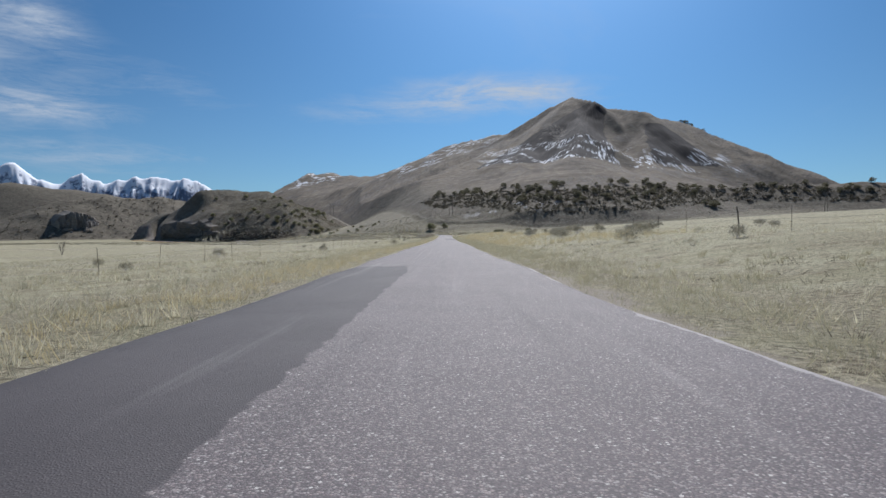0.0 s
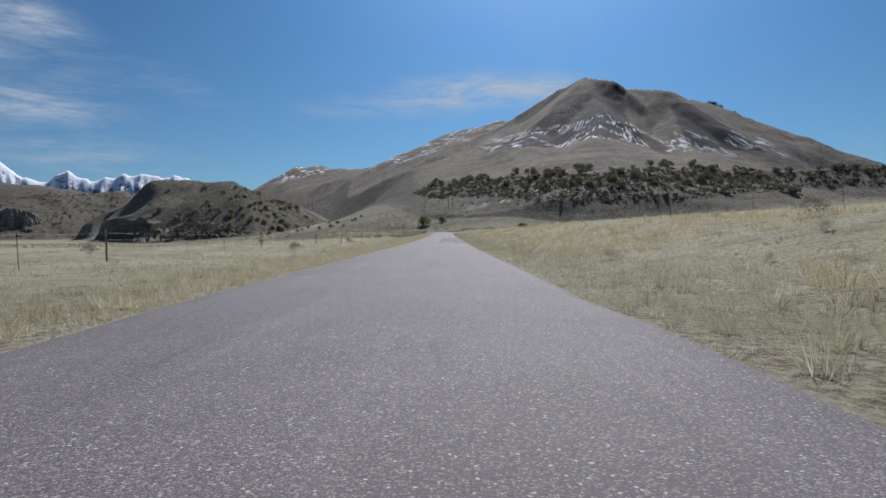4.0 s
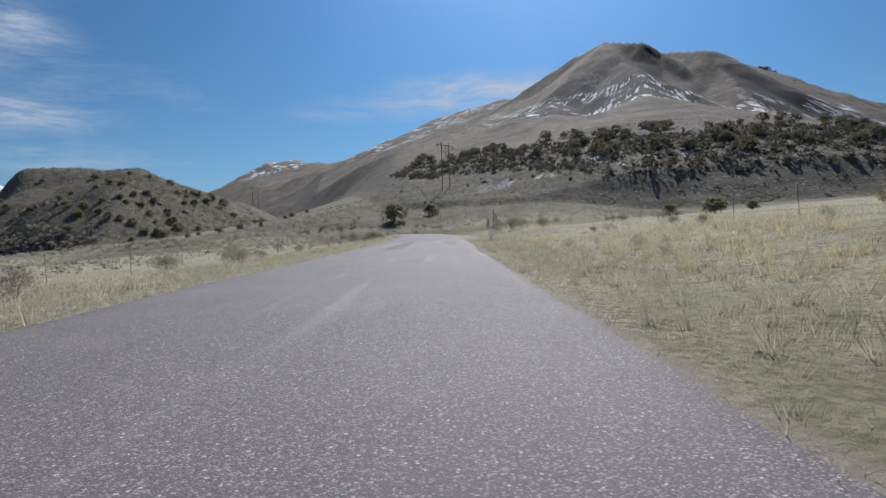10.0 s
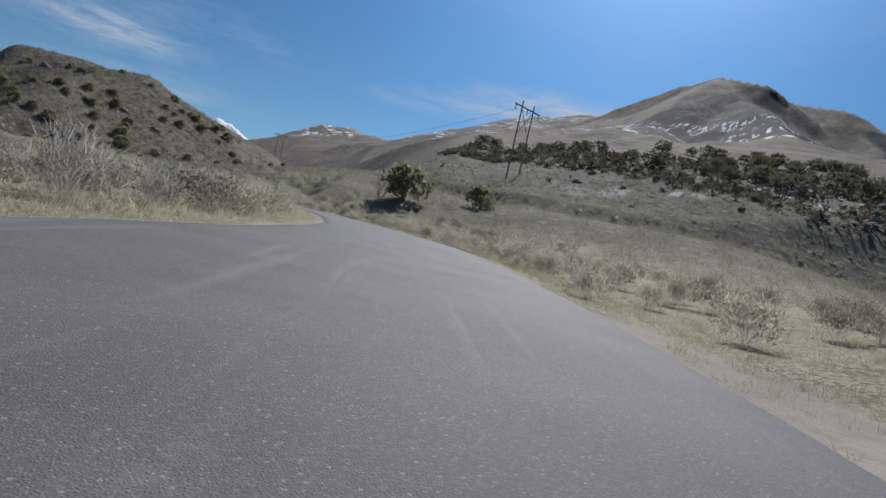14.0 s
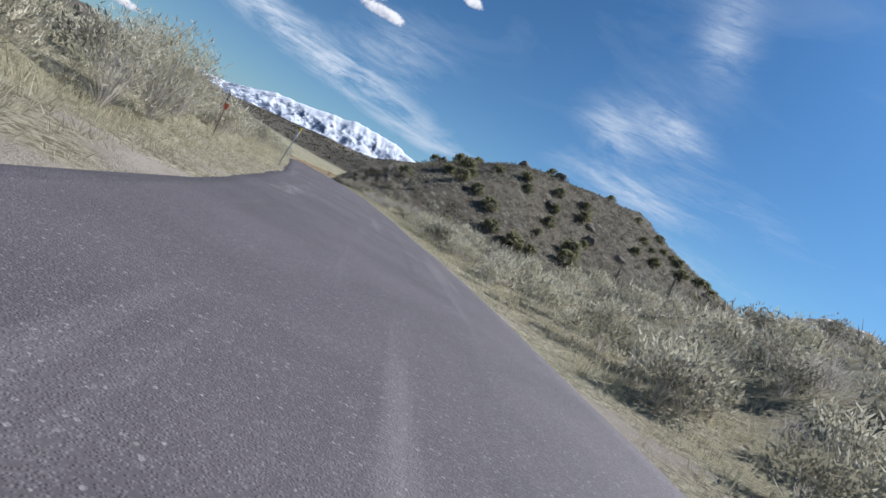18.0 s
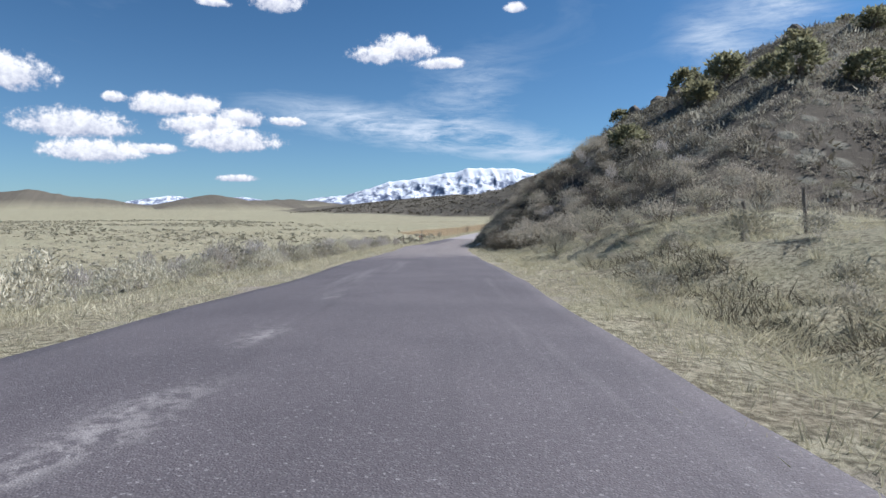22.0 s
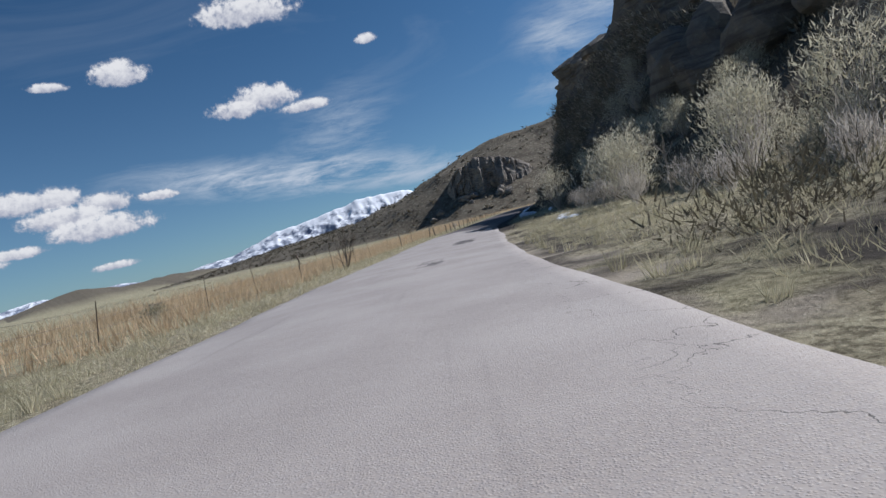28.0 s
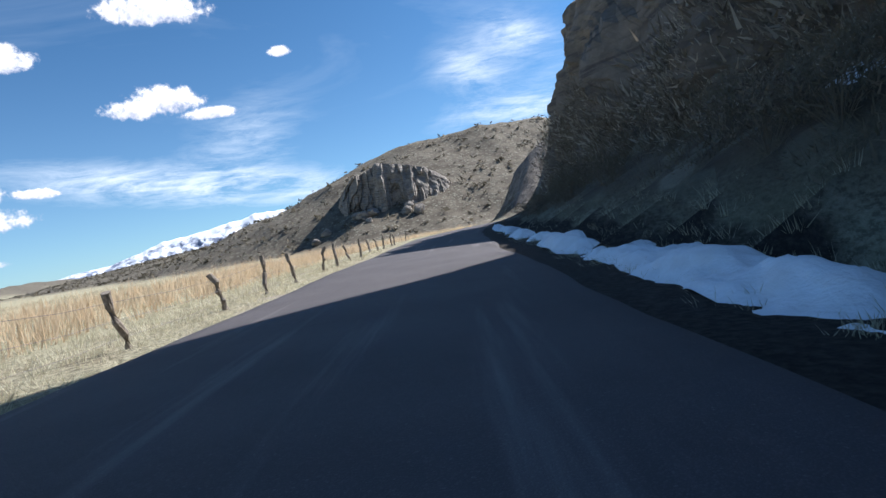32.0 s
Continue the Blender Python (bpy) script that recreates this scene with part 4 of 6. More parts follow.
# ------------------------------------------------------------------ far snow ranges
def snow_range(bearings, heights, dist, eye, seed, depth=700, spurs=0.6, material="range_rocky"):
    """A snowy crest: bearings in degrees left of +y from eye, heights of the crest in metres over it."""
    b = np.linspace(bearings[0], bearings[-1], 260)
    crest = np.interp(b, bearings, heights)
    crest = crest * (1 + 0.08 * fbm(b, b * 0, 1.6, 3, seed)) + 4 * np.abs(fbm(b, b * 0 + 3, 0.7, 3, seed + 3))
    crest = crest + (4 + 9 * (spurs > 0.4)) * (0.4 - 2 * np.abs(fbm(b, b * 0 + 9, 1.3, 4, seed + 5)))
    v = np.linspace(-1, 1, 61)
    B, V = np.meshgrid(np.radians(b), v)
    rr = dist + V * depth
    x, y = eye[0] - np.sin(B) * rr, eye[1] + np.cos(B) * rr
    rid = np.abs(fbm(x, y, 230, 6, seed + 7))
    z = eye[2] + crest[None] * (1 - np.abs(V) ** 1.1) - 30 * np.abs(V) - rid * 0.5 * crest[None] * smooth(np.abs(V), 0.0, 0.25) * (1 - np.abs(V))
    # spurs and gullies running down from the crest
    bb = np.degrees(B) + 1.6 * V * np.sign(fbm(np.degrees(B), 0 * V, 3.0, 1, seed + 15)) + 0.8 * fbm(x, y, 400, 3, seed + 9)
    spur = np.abs(fbm(bb, V * 2.0, 1.1, 4, seed + 11)) + 0.5 * np.abs(fbm(bb, V * 2.5, 0.35, 3, seed + 13))
    z = z - spur * spurs * crest[None] * smooth(np.abs(V), 0.0, 0.3) * (1 - np.abs(V))
    n, w = x.shape
    i = (np.arange(n - 1)[:, None] * w + np.arange(w - 1)[None]).ravel()
    me = raw_mesh("snow_range", np.stack([x, y, z], -1).reshape(-1, 3), np.stack([i, i + w, i + w + 1, i + 1], 1))
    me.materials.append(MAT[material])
    return tagged(new("backdrop_range", me), "distant mountain range under fresh snow, haze blue in its colour", "mountain range", kind="structure")


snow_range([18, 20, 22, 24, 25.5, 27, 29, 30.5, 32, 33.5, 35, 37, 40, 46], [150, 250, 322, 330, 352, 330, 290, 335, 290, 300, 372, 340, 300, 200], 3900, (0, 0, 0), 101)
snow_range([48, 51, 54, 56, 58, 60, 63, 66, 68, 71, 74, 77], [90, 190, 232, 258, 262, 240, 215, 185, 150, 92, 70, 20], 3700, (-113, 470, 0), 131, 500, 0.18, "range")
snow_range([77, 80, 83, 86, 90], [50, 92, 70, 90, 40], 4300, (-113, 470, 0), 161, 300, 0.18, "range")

# ------------------------------------------------------------------ plants
def part(name, me, material, parent, label=""):
    """Links a mesh (or bmesh) as one object under a thing or a part."""
    if isinstance(me, bmesh.types.BMesh):
        bm, me = me, bpy.data.meshes.new(name)
        bm.to_mesh(me)
        bm.free()
    if not me.materials:
        me.materials.append(material)
    ob = new(name, me)
    ob.parent = parent
    if label:
        tagged(ob, label)
    return ob


def thing(name, label, category, m=None, group="", kind=""):
    ob = new(name)
    ob.empty_display_size = 0.2
    if m is not None:
        ob.matrix_basis = m
    return tagged(ob, label, category, group, kind)


def ribbons(base, tip, width, bend, rnd, seg=1):
    """Thin tapering blades from base to tip (n x 3), bowed by bend; triangles and vertices."""
    n = len(base)
    side = np.cross(tip - base, rnd.normal(size=(n, 3)))
    side /= np.linalg.norm(side, axis=1)[:, None] + 1e-9
    w = (width * side.T).T if np.ndim(width) == 0 else side * width[:, None]
    if seg == 1:
        co = np.stack([base - w, base + w, tip], 1).reshape(-1, 3)
        return co, np.arange(3 * n).reshape(-1, 3)
    mid = base * 0.45 + tip * 0.55 + bend
    co = np.stack([base - w, base + w, mid - w * 0.7, mid + w * 0.7, tip], 1).reshape(-1, 3)
    k = np.arange(n)[:, None] * 5
    return co, np.concatenate([k + [0, 1, 3], k + [0, 3, 2], k + [2, 3, 4]], 0)


def grass_field(name, label, pts, tall, per, spread, material, seed, width=0.007, droop=0.5):
    """Tufts of dry grass at the points (n x 2); tall: height of each tuft."""
    rnd = np.random.default_rng(seed)
    z = ground_height(pts[:, 0], pts[:, 1])
    n = len(pts)
    a = rnd.uniform(0, 2 * np.pi, (n, per))
    r = spread * np.sqrt(rnd.uniform(0, 1, (n, per))) * (0.5 + tall[:, None])
    bx, by = pts[:, :1] + r * np.cos(a), pts[:, 1:] + r * np.sin(a)
    h = tall[:, None] * rnd.uniform(0.45, 1.1, (n, per))
    wind = rnd.uniform(0, 2 * np.pi, n)[:, None]
    lean = h * droop * rnd.uniform(0.1, 1.3, (n, per))
    la = np.where(rnd.uniform(size=(n, per)) < 0.5, wind, a)
    base = np.stack([bx, by, z[:, None] - 0.03 + 0 * bx], -1).reshape(-1, 3)
    tip = base + np.stack([lean * np.cos(la), lean * np.sin(la), h], -1).reshape(-1, 3)
    co, fa = ribbons(base, tip, (width * (0.6 + tall[:, None] * 1.3) * rnd.uniform(0.6, 1.5, (n, per))).ravel(), 0, rnd)
    me = raw_mesh(name, co, fa, flat=True)
    me.materials.append(material)
    return tagged(new(name, me), label, "grass", kind="stuff")


def clumps(name, label, x, y, size, tris, material, seed, flat=0.75, leaf=1.0, wide=0.07):
    """Far bushes as tufts of little leaves, in one mesh."""
    rnd = np.random.default_rng(seed)
    z = ground_height(x, y)
    n = len(x)
    d = rnd.normal(size=(n, tris, 3))
    d /= np.linalg.norm(d, axis=2)[..., None]
    d[..., 2] = np.abs(d[..., 2]) * flat
    c = np.stack([x, y, z - 0.08], 1)[:, None] + d * (size[:, None] * rnd.uniform(0.25, 0.95, (n, tris)))[..., None]
    if leaf < 1:
        # slim leaves that point up and out
        ln = (size[:, None] * rnd.uniform(0.5, 1.3, (n, tris)) * leaf)
        tip = c + (d + rnd.normal(0, 0.4, d.shape) + [0, 0, 0.5]) * ln[..., None]
        co, fa = ribbons(c.reshape(-1, 3), tip.reshape(-1, 3), (ln * wide).ravel(), 0, rnd)
        me = raw_mesh(name, co, fa, flat=True)
        me.materials.append(material)
        return tagged(new(name, me), label, "scrub", kind="stuff")
    s = (size[:, None] * rnd.uniform(0.22, 0.42, (n, tris)) * leaf)[..., None]
    v = c[:, :, None] + rnd.normal(0, 1, (n, tris, 3, 3)) * s[..., None] * [1, 1, 0.8]
    me = raw_mesh(name, v.reshape(-1, 3), np.arange(n * tris * 3).reshape(-1, 3), flat=True)
    me.materials.append(material)
    return tagged(new(name, me), label, "scrub", kind="stuff")


def beside(n, t0, t1, o0, o1, side, seed, power=1.0):
    """n random places beside the road, o0 to o1 metres past its edge."""
    rnd = np.random.default_rng(seed)
    a0, a1 = np.interp([t0, t1], LINE_T, arc)
    s = rnd.uniform(a0, a1, n)
    o = o0 + (o1 - o0) * rnd.uniform(0, 1, n) ** power
    here = lambda v: np.interp(s, arc, v)
    lat = here(RIGHT) + o if side > 0 else -here(LEFT) - o
    p = np.stack([here(LINE[:, k]) + here(SIDE[:, k]) * lat for k in (0, 1)], 1) + rnd.normal(0, 0.1, (n, 2))
    j, l2 = to_road(p[:, 0], p[:, 1])
    off = np.where(l2 >= 0, l2 - RIGHT[j], -l2 - LEFT[j])
    return p[off > o0 * 0.6], off[off > o0 * 0.6], LINE_T[j][off > o0 * 0.6]


def patchy(p, size, seed, lo=-0.12):
    return fbm(p[:, 0], p[:, 1], size, 3, seed) > lo


for sd in (-1, 1):
    tones = np.random.default_rng(5)
    # the mown edge
    p, o, t = beside(13000, -0.5, 34, 0.02, 4.2, sd, 11 + sd, 1.0)
    bare = fbm(p[:, 0], p[:, 1], 2.2, 3, 15)
    ok = ~((sd > 0) & (t > 12.5) & (t < 14.8) & (bare < 0.12) & (o < 3.5)) & ~((sd > 0) & (t > 27.8) & (o < 1.1)) & ~((sd > 0) & (t > 24.0) & (t < 27.8) & (o > 1.9)) & (bare > -0.28 - 0.5 * o)
    grass_field("verge_grass", "short pale dry grass along the road's edge", p[ok], (0.09 + 0.06 * np.clip(o, 0, 2.5))[ok] * tones.uniform(0.6, 1.35, ok.sum()), 12, 0.17, MAT["grass"], 21 + sd, 0.0066, 0.7)
    # the matted thatch at its foot
    p, o, t = beside(12000, -0.5, 33.5, -0.05, 2.6, sd, 111 + sd, 1.15)
    ok = ~((sd > 0) & (t > 12.5) & (t < 14.8) & (o < 1.7)) & ~((t > 14.4) & (t < 19) & (o < 0.75)) & ~((sd > 0) & (t > 27.8) & (o < 1.1)) & ~((sd > 0) & (t > 24.0) & (t < 27.8) & (o > 1.9))
    grass_field("matted_grass", "flattened straw-coloured grass at the road's edge", p[ok], (0.10 + 0.05 * np.clip(o, 0, 1.5))[ok] * tones.uniform(0.7, 1.4, ok.sum()), 11, 0.36, MAT["grass"], 121 + sd, 0.0062, 1.15)
    # the rough grass behind it
    p, o, t = beside(12500, -0.5, 36, 1.6, 15, sd, 31 + sd, 1.4)
    ok = patchy(p, 5, 3) & ~((sd > 0) & (t > 12.5) & (t < 14.6) & (o < 3)) & ~((sd > 0) & (t > 23.9) & (t < 27.9)) & ~((sd > 0) & (t > 30.4))
    grass_field("rough_grass", "knee-high bleached bunch grass", p[ok], tones.uniform(0.15, 0.34, ok.sum()), 13, 0.20, MAT["grass"], 41 + sd, 0.0064, 0.85)
    # the fields
    p, o, t = beside(17000, -0.5, 37, 12, 75, sd, 51 + sd, 1.5)
    ok = patchy(p, 18, 4) & ~((sd > 0) & (t > 16))
    grass_field("field_grass", "open field of bleached winter grass", p[ok], tones.uniform(0.16, 0.36, ok.sum()), 7, 0.45, MAT["grass"], 61 + sd, 0.014, 0.9)
for sd in (-1, 1):
    p, o, t = beside(4200, -0.5, 34, 0.5, 11, sd, 81 + sd, 1.5)
    ok = (fbm(p[:, 0], p[:, 1], 6, 3, 19) > -0.05) & ~((sd > 0) & (t > 12.5) & (t < 14.8) & (o < 3.2)) & ~((sd > 0) & (t > 23.9) & (t < 27.9) & (o > 1.5)) & ~((sd > 0) & (t > 29.4)) & ~((t > 14.4) & (t < 19) & (o < 1.1))
    grass_field("bunch_grass", "dense pale tufts of bunch grass", p[ok], np.random.default_rng(83 + sd).uniform(0.16, 0.42, ok.sum()), 32, 0.13, MAT["grass"], 85 + sd, 0.0058, 0.6)
p, o, t = beside(3600, -0.5, 10, 0.35, 2.8, -1, 75)
grass_field("gold_grass", "band of yellow dry grass along the road", p, np.random.default_rng(8).uniform(0.16, 0.34, len(p)), 11, 0.14, MAT["grass_gold"], 76, 0.0055, 0.8)
p, o, t = beside(5200, 1.5, 12, 3.5, 14, 1, 77)
ok = patchy(p, 7, 17, 0.02)
grass_field("gold_grass", "drifts of tall ochre grass in the field", p[ok], np.random.default_rng(9).uniform(0.3, 0.62, ok.sum()), 14, 0.22, MAT["grass_gold"], 78, 0.0065, 0.7)
for sd in (-1, 1):
    p, o, t = beside(500, -0.5, 12, 0.0, 0.35, sd, 91 + sd)
    ok = (fbm(p[:, 0], p[:, 1], 3, 3, 29) > 0.0) 
    clumps("edge_weeds", "small olive-green weeds along the asphalt's edge", p[ok, 0], p[ok, 1], np.random.default_rng(92 + sd).uniform(0.07, 0.17, ok.sum()), 26, MAT["juniper"], 93 + sd, 0.8, 0.5, 0.08)
for sd in (-1, 1):
    p, o, t = beside(3800, -0.5, 24, 1.6, 9, sd, 95 + sd, 1.3)
    ok = (fbm(p[:, 0], p[:, 1], 2.6, 3, 39) > 0.04) & ~((sd > 0) & (t > 12.4) & (t < 15)) & ~((t > 14.4) & (t < 19) & (o < 1.4))
    grass_field("dead_thatch", "low brown thatch set as shaded gaps between pale tufts", p[ok], np.random.default_rng(96 + sd).uniform(0.08, 0.22, ok.sum()), 16, 0.34, MAT["brush"], 97 + sd, 0.0075, 1.2)
# tall golden stand below the road near the cliff
p, o, t = beside(6000, 28.6, 37, 3.0, 14, -1, 71)
p, o = p[(t < 30.9) | (o > 4.2)], o[(t < 30.9) | (o > 4.2)]
grass_field("reed_grass", "tall golden dry grass beside a field fence", p, np.random.default_rng(6).uniform(0.4, 0.95, len(p)) * np.clip(0.1 + o * 0.22, 0.3, 1), 10, 0.22, MAT["reed"], 72, 0.008, 0.45)
p, o, t = beside(2600, 19.7, 23.6, 1.4, 9.0, 1, 68)
ok = fbm(p[:, 0], p[:, 1], 3.2, 3, 24) > -0.12
grass_field("combed_grass", "long pale grass combed flat over hummocks on the bank", p[ok], np.random.default_rng(4).uniform(0.16, 0.34, ok.sum()), 26, 0.42, MAT["grass"], 69, 0.0055, 2.4)
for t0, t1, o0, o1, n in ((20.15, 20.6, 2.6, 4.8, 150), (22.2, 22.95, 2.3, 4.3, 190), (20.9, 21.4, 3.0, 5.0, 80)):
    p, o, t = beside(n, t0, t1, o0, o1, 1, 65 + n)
    clumps("bank_tangle", "dark tufts standing for the shade under a cut bank", p[:, 0], p[:, 1], np.random.default_rng(n).uniform(0.22, 0.5, len(p)), 46, MAT["shade_oak"], 66 + n, 0.6, 0.35, 0.07)
p, o, t = beside(700, 12.9, 14.6, 6.5, 15, 1, 73)
grass_field("reed_grass", "ochre patch of tall dry grass in a hollow", p, np.random.default_rng(7).uniform(0.25, 0.5, len(p)), 10, 0.3, MAT["grass"], 74, 0.009, 0.5)


def bush_meshes(kind, seed, clumps_, height, width, per, leaf, wide, mats, upright=0.9, fill=0.15, low=0.3):
    """One bush: forking stems from one root, and sprays of fine leaves in clumps over a rough dome."""
    rnd = np.random.default_rng(seed)
    n = clumps_
    a, u = rnd.uniform(0, 2 * np.pi, n), rnd.uniform(0, 1, n)
    r = 0.5 * width * np.sqrt(u) * rnd.uniform(0.7, 1.1, n) * (1 + 0.25 * np.cos(2 * a + seed))
    z = height * (low + (0.86 - low) * np.sqrt(np.clip(1 - u ** 1.5, 0, 1))) * rnd.uniform(0.62, 1.06, n)
    c = np.stack([r * np.cos(a), r * np.sin(a), z], 1)
    # stems, all springing from one root
    mid = c * [0.45, 0.45, 0.5] + rnd.normal(0, 0.04 * height, (n, 3))
    side = np.cross(c, rnd.normal(size=(n, 3)))
    side /= np.linalg.norm(side, axis=1)[:, None] + 1e-9
    w = side * (rnd.uniform(0.002, 0.005, n) * (0.6 + height))[:, None]
    co = np.concatenate([[[0, 0, -0.08]], np.stack([mid - w, mid + w, c], 1).reshape(-1, 3)])
    k = 1 + 3 * np.arange(n)[:, None]
    fa = np.concatenate([np.concatenate([0 * k, k, k + 1], 1), np.concatenate([k, k + 2, k + 1], 1)])
    sm = raw_mesh(kind + "_stems", co, fa, flat=True)
    sm.materials.append(mats[0])
    # sprays
    q = np.repeat(c, per, 0) + rnd.normal(0, 1, (n * per, 3)) * [fill * width, fill * width, fill * height * 0.8]
    q[:, 2] = np.maximum(q[:, 2], 0.02)
    out = np.repeat(c / [0.5 * width, 0.5 * width, height], per, 0)
    dv = out * [0.6, 0.6, 0.2] + rnd.normal(0, 0.62, (n * per, 3)) + [0, 0, upright]
    dv /= np.linalg.norm(dv, axis=1)[:, None]
    ll = leaf * rnd.uniform(0.5, 1.4, n * per)
    lc, lf = ribbons(q, q + dv * ll[:, None], ll * wide, 0, rnd)
    fm = raw_mesh(kind + "_foliage", lc, lf, flat=True)
    fm.materials.append(mats[1])
    return sm, fm


KINDS = {
    "sagebrush": ("grey-green sagebrush with bare woody stems", "shrub", [bush_meshes("sagebrush", 200 + k, 40, 0.9, 1.15, 22, 0.085, 0.25, (MAT["twig"], MAT["sage"]), 0.7, 0.12, 0.2) for k in range(4)]),
    "rabbitbrush": ("pale straw-coloured rabbitbrush gone to seed", "shrub", [bush_meshes("rabbitbrush", 220 + k, 38, 0.95, 1.15, 25, 0.105, 0.17, (MAT["twig"], MAT["rabbit"]), 1.0, 0.11, 0.2) for k in range(4)]),
    "pale_brush": ("low pale feathery brush in dry grass", "shrub", [bush_meshes("pale_brush", 250 + k, 36, 0.85, 1.2, 25, 0.11, 0.15, (MAT["twig"], MAT["rabbit"]), 1.2, 0.12, 0.2) for k in range(3)]),
    "straw_bush": ("low brownish straw bush in dry grass", "shrub", [bush_meshes("straw_bush", 230 + k, 30, 0.75, 1.0, 22, 0.09, 0.16, (MAT["shade_oak"], MAT["bank_leaf"]), 0.9, 0.11, 0.2) for k in range(3)]),
    "dry_bush": ("leafless silver-grey bush of fine upright twigs", "shrub", [bush_meshes("dry_bush", 240 + k, 44, 1.1, 0.95, 16, 0.20, 0.04, (MAT["twig"], MAT["twig"]), 1.4, 0.11, 0.3) for k in range(3)]),
    "scrub_oak": ("tangled dark brown brush in the hill's shade", "shrub", [bush_meshes("scrub_oak", 260 + k, 46, 1.6, 1.8, 22, 0.125, 0.14, (MAT["shade_oak"], MAT["brush"]), 0.6, 0.09, 0.2) for k in range(4)]),
    "bank_brush": ("dusty grey-tan brush leaning from a steep bank", "shrub", [bush_meshes("bank_brush", 290 + k, 44, 1.3, 1.6, 28, 0.095, 0.14, (MAT["shade_oak"], MAT["bank_leaf"]), 0.8, 0.10, 0.2) for k in range(4)]),
    "tall_shrub": ("tall feathery pale green shrub on the bank", "shrub", [bush_meshes("tall_shrub", 280 + k, 90, 2.7, 2.0, 22, 0.14, 0.10, (MAT["twig"], MAT["rabbit"]), 0.9, 0.08, 0.15) for k in range(3)]),
}
FIRST = {}


def plant(kind, k, x, y, size, turn, group):
    label, cat, meshes = KINDS[kind]
    k %= len(meshes)
    z = float(ground_height([x], [y])[0])
    m = pose(x, y, z, 0, 0, turn) @ Matrix.Scale(size, 4)
    if (kind, k) not in FIRST:
        ob = thing(kind, label, cat, None, group)
        part("wood", meshes[k][0], None, ob)
        part("foliage", meshes[k][1], None, ob)
        FIRST[kind, k] = ob
    else:
        ob = copy_thing(FIRST[kind, k], Matrix())
        ob["group"] = group
    ob.matrix_basis = m
    return ob


def sprinkle(kind, n, t0, t1, o0, o1, side, seed, s0, s1, group, power=1.0, gap=0.9):
    rnd = np.random.default_rng(seed)
    p, o, t = beside(n * 3, t0, t1, o0, o1, side, seed, power)
    done = []
    for q in p:
        if len(done) >= n:
            break
        if all((q[0] - d[0]) ** 2 + (q[1] - d[1]) ** 2 > gap * gap for d in done):
            done.append(q)
            plant(kind, int(rnd.integers(0, 9)), q[0], q[1], rnd.uniform(s0, s1), rnd.uniform(0, 360), group)


# first straight
sprinkle("sagebrush", 14, 1, 9, 6, 20, -1, 301, 0.5, 0.9, "bushes in the field", 1.0, 3)
sprinkle("sagebrush", 16, 0.5, 5, 8, 26, 1, 302, 0.6, 1.1, "bushes in the field", 1.0, 3)
sprinkle("straw_bush", 20, 8.5, 14.0, 3.2, 9, -1, 303, 0.7, 1.3, "brush along the bend", 1.0, 1.2)
sprinkle("sagebrush", 26, 8.3, 14.5, 4, 14, -1, 304, 0.7, 1.15, "brush along the bend", 1.0, 1.4)
sprinkle("sagebrush", 14, 9, 14.0, 8, 24, 1, 305, 0.5, 1.0, "bushes in the field", 1.0, 3)
sprinkle("pale_brush", 34, 0.4, 9.0, 2.6, 20, 1, 341, 0.25, 0.5, "bushes in the field", 1.2, 2)
sprinkle("pale_brush", 20, 6.5, 12.0, 2.5, 12, 1, 342, 0.3, 0.6, "bushes in the field", 1.2, 2)
# inside of the bend
sprinkle("rabbitbrush", 80, 14.4, 20.5, 1.7, 7, -1, 306, 0.8, 1.35, "brush along the bend", 1.0, 1.0)
sprinkle("sagebrush", 44, 14.0, 24.2, 2.4, 10, -1, 307, 0.8, 1.6, "brush along the bend", 1.0, 1.2)
sprinkle("dry_bush", 20, 15.0, 20.5, 2.2, 8, -1, 308, 0.6, 1.0, "brush along the bend", 1.0, 1.1)
sprinkle("tall_shrub", 34, 15.6, 19.0, 1.9, 4.6, -1, 331, 0.5, 0.78, "brush along the bend", 1.0, 0.9)
sprinkle("rabbitbrush", 40, 19.0, 22.4, 2.0, 6, -1, 364, 1.0, 1.5, "brush along the bend", 1.0, 0.9)
sprinkle("pale_brush", 34, 19.0, 22.6, 2.2, 12, -1, 373, 0.9, 1.4, "brush along the bend", 1.0, 1.3)
sprinkle("dry_bush", 20, 25.3, 26.0, 2.6, 8, -1, 374, 0.8, 1.2, "brush along the field", 1.0, 0.9)
sprinkle("dry_bush", 22, 13.4, 15.6, 2.6, 10, -1, 376, 0.9, 1.4, "brush along the bend", 1.0, 1.1)
sprinkle("sagebrush", 18, 13.4, 15.6, 3.0, 12, -1, 377, 1.1, 1.6, "brush along the bend", 1.0, 1.2)
# outside of the bend
sprinkle("rabbitbrush", 40, 15.2, 19.9, 1.5, 5.0, 1, 371, 0.6, 1.15, "brush along the bend", 1.0, 1.0)
sprinkle("sagebrush", 34, 17.0, 19.9, 2.0, 8, 1, 372, 0.8, 1.3, "brush along the bend", 1.0, 1.1)
sprinkle("rabbitbrush", 90, 14.6, 20.0, 1.5, 10, 1, 309, 0.8, 1.4, "brush along the bend", 1.0, 1.35)
sprinkle("sagebrush", 80, 14.4, 19.8, 2.2, 18, 1, 310, 0.7, 1.3, "brush along the bend", 1.3, 1.3)
sprinkle("dry_bush", 18, 16.5, 19.6, 1.6, 9, 1, 311, 0.5, 0.9, "brush along the bend", 1.0, 0.9)
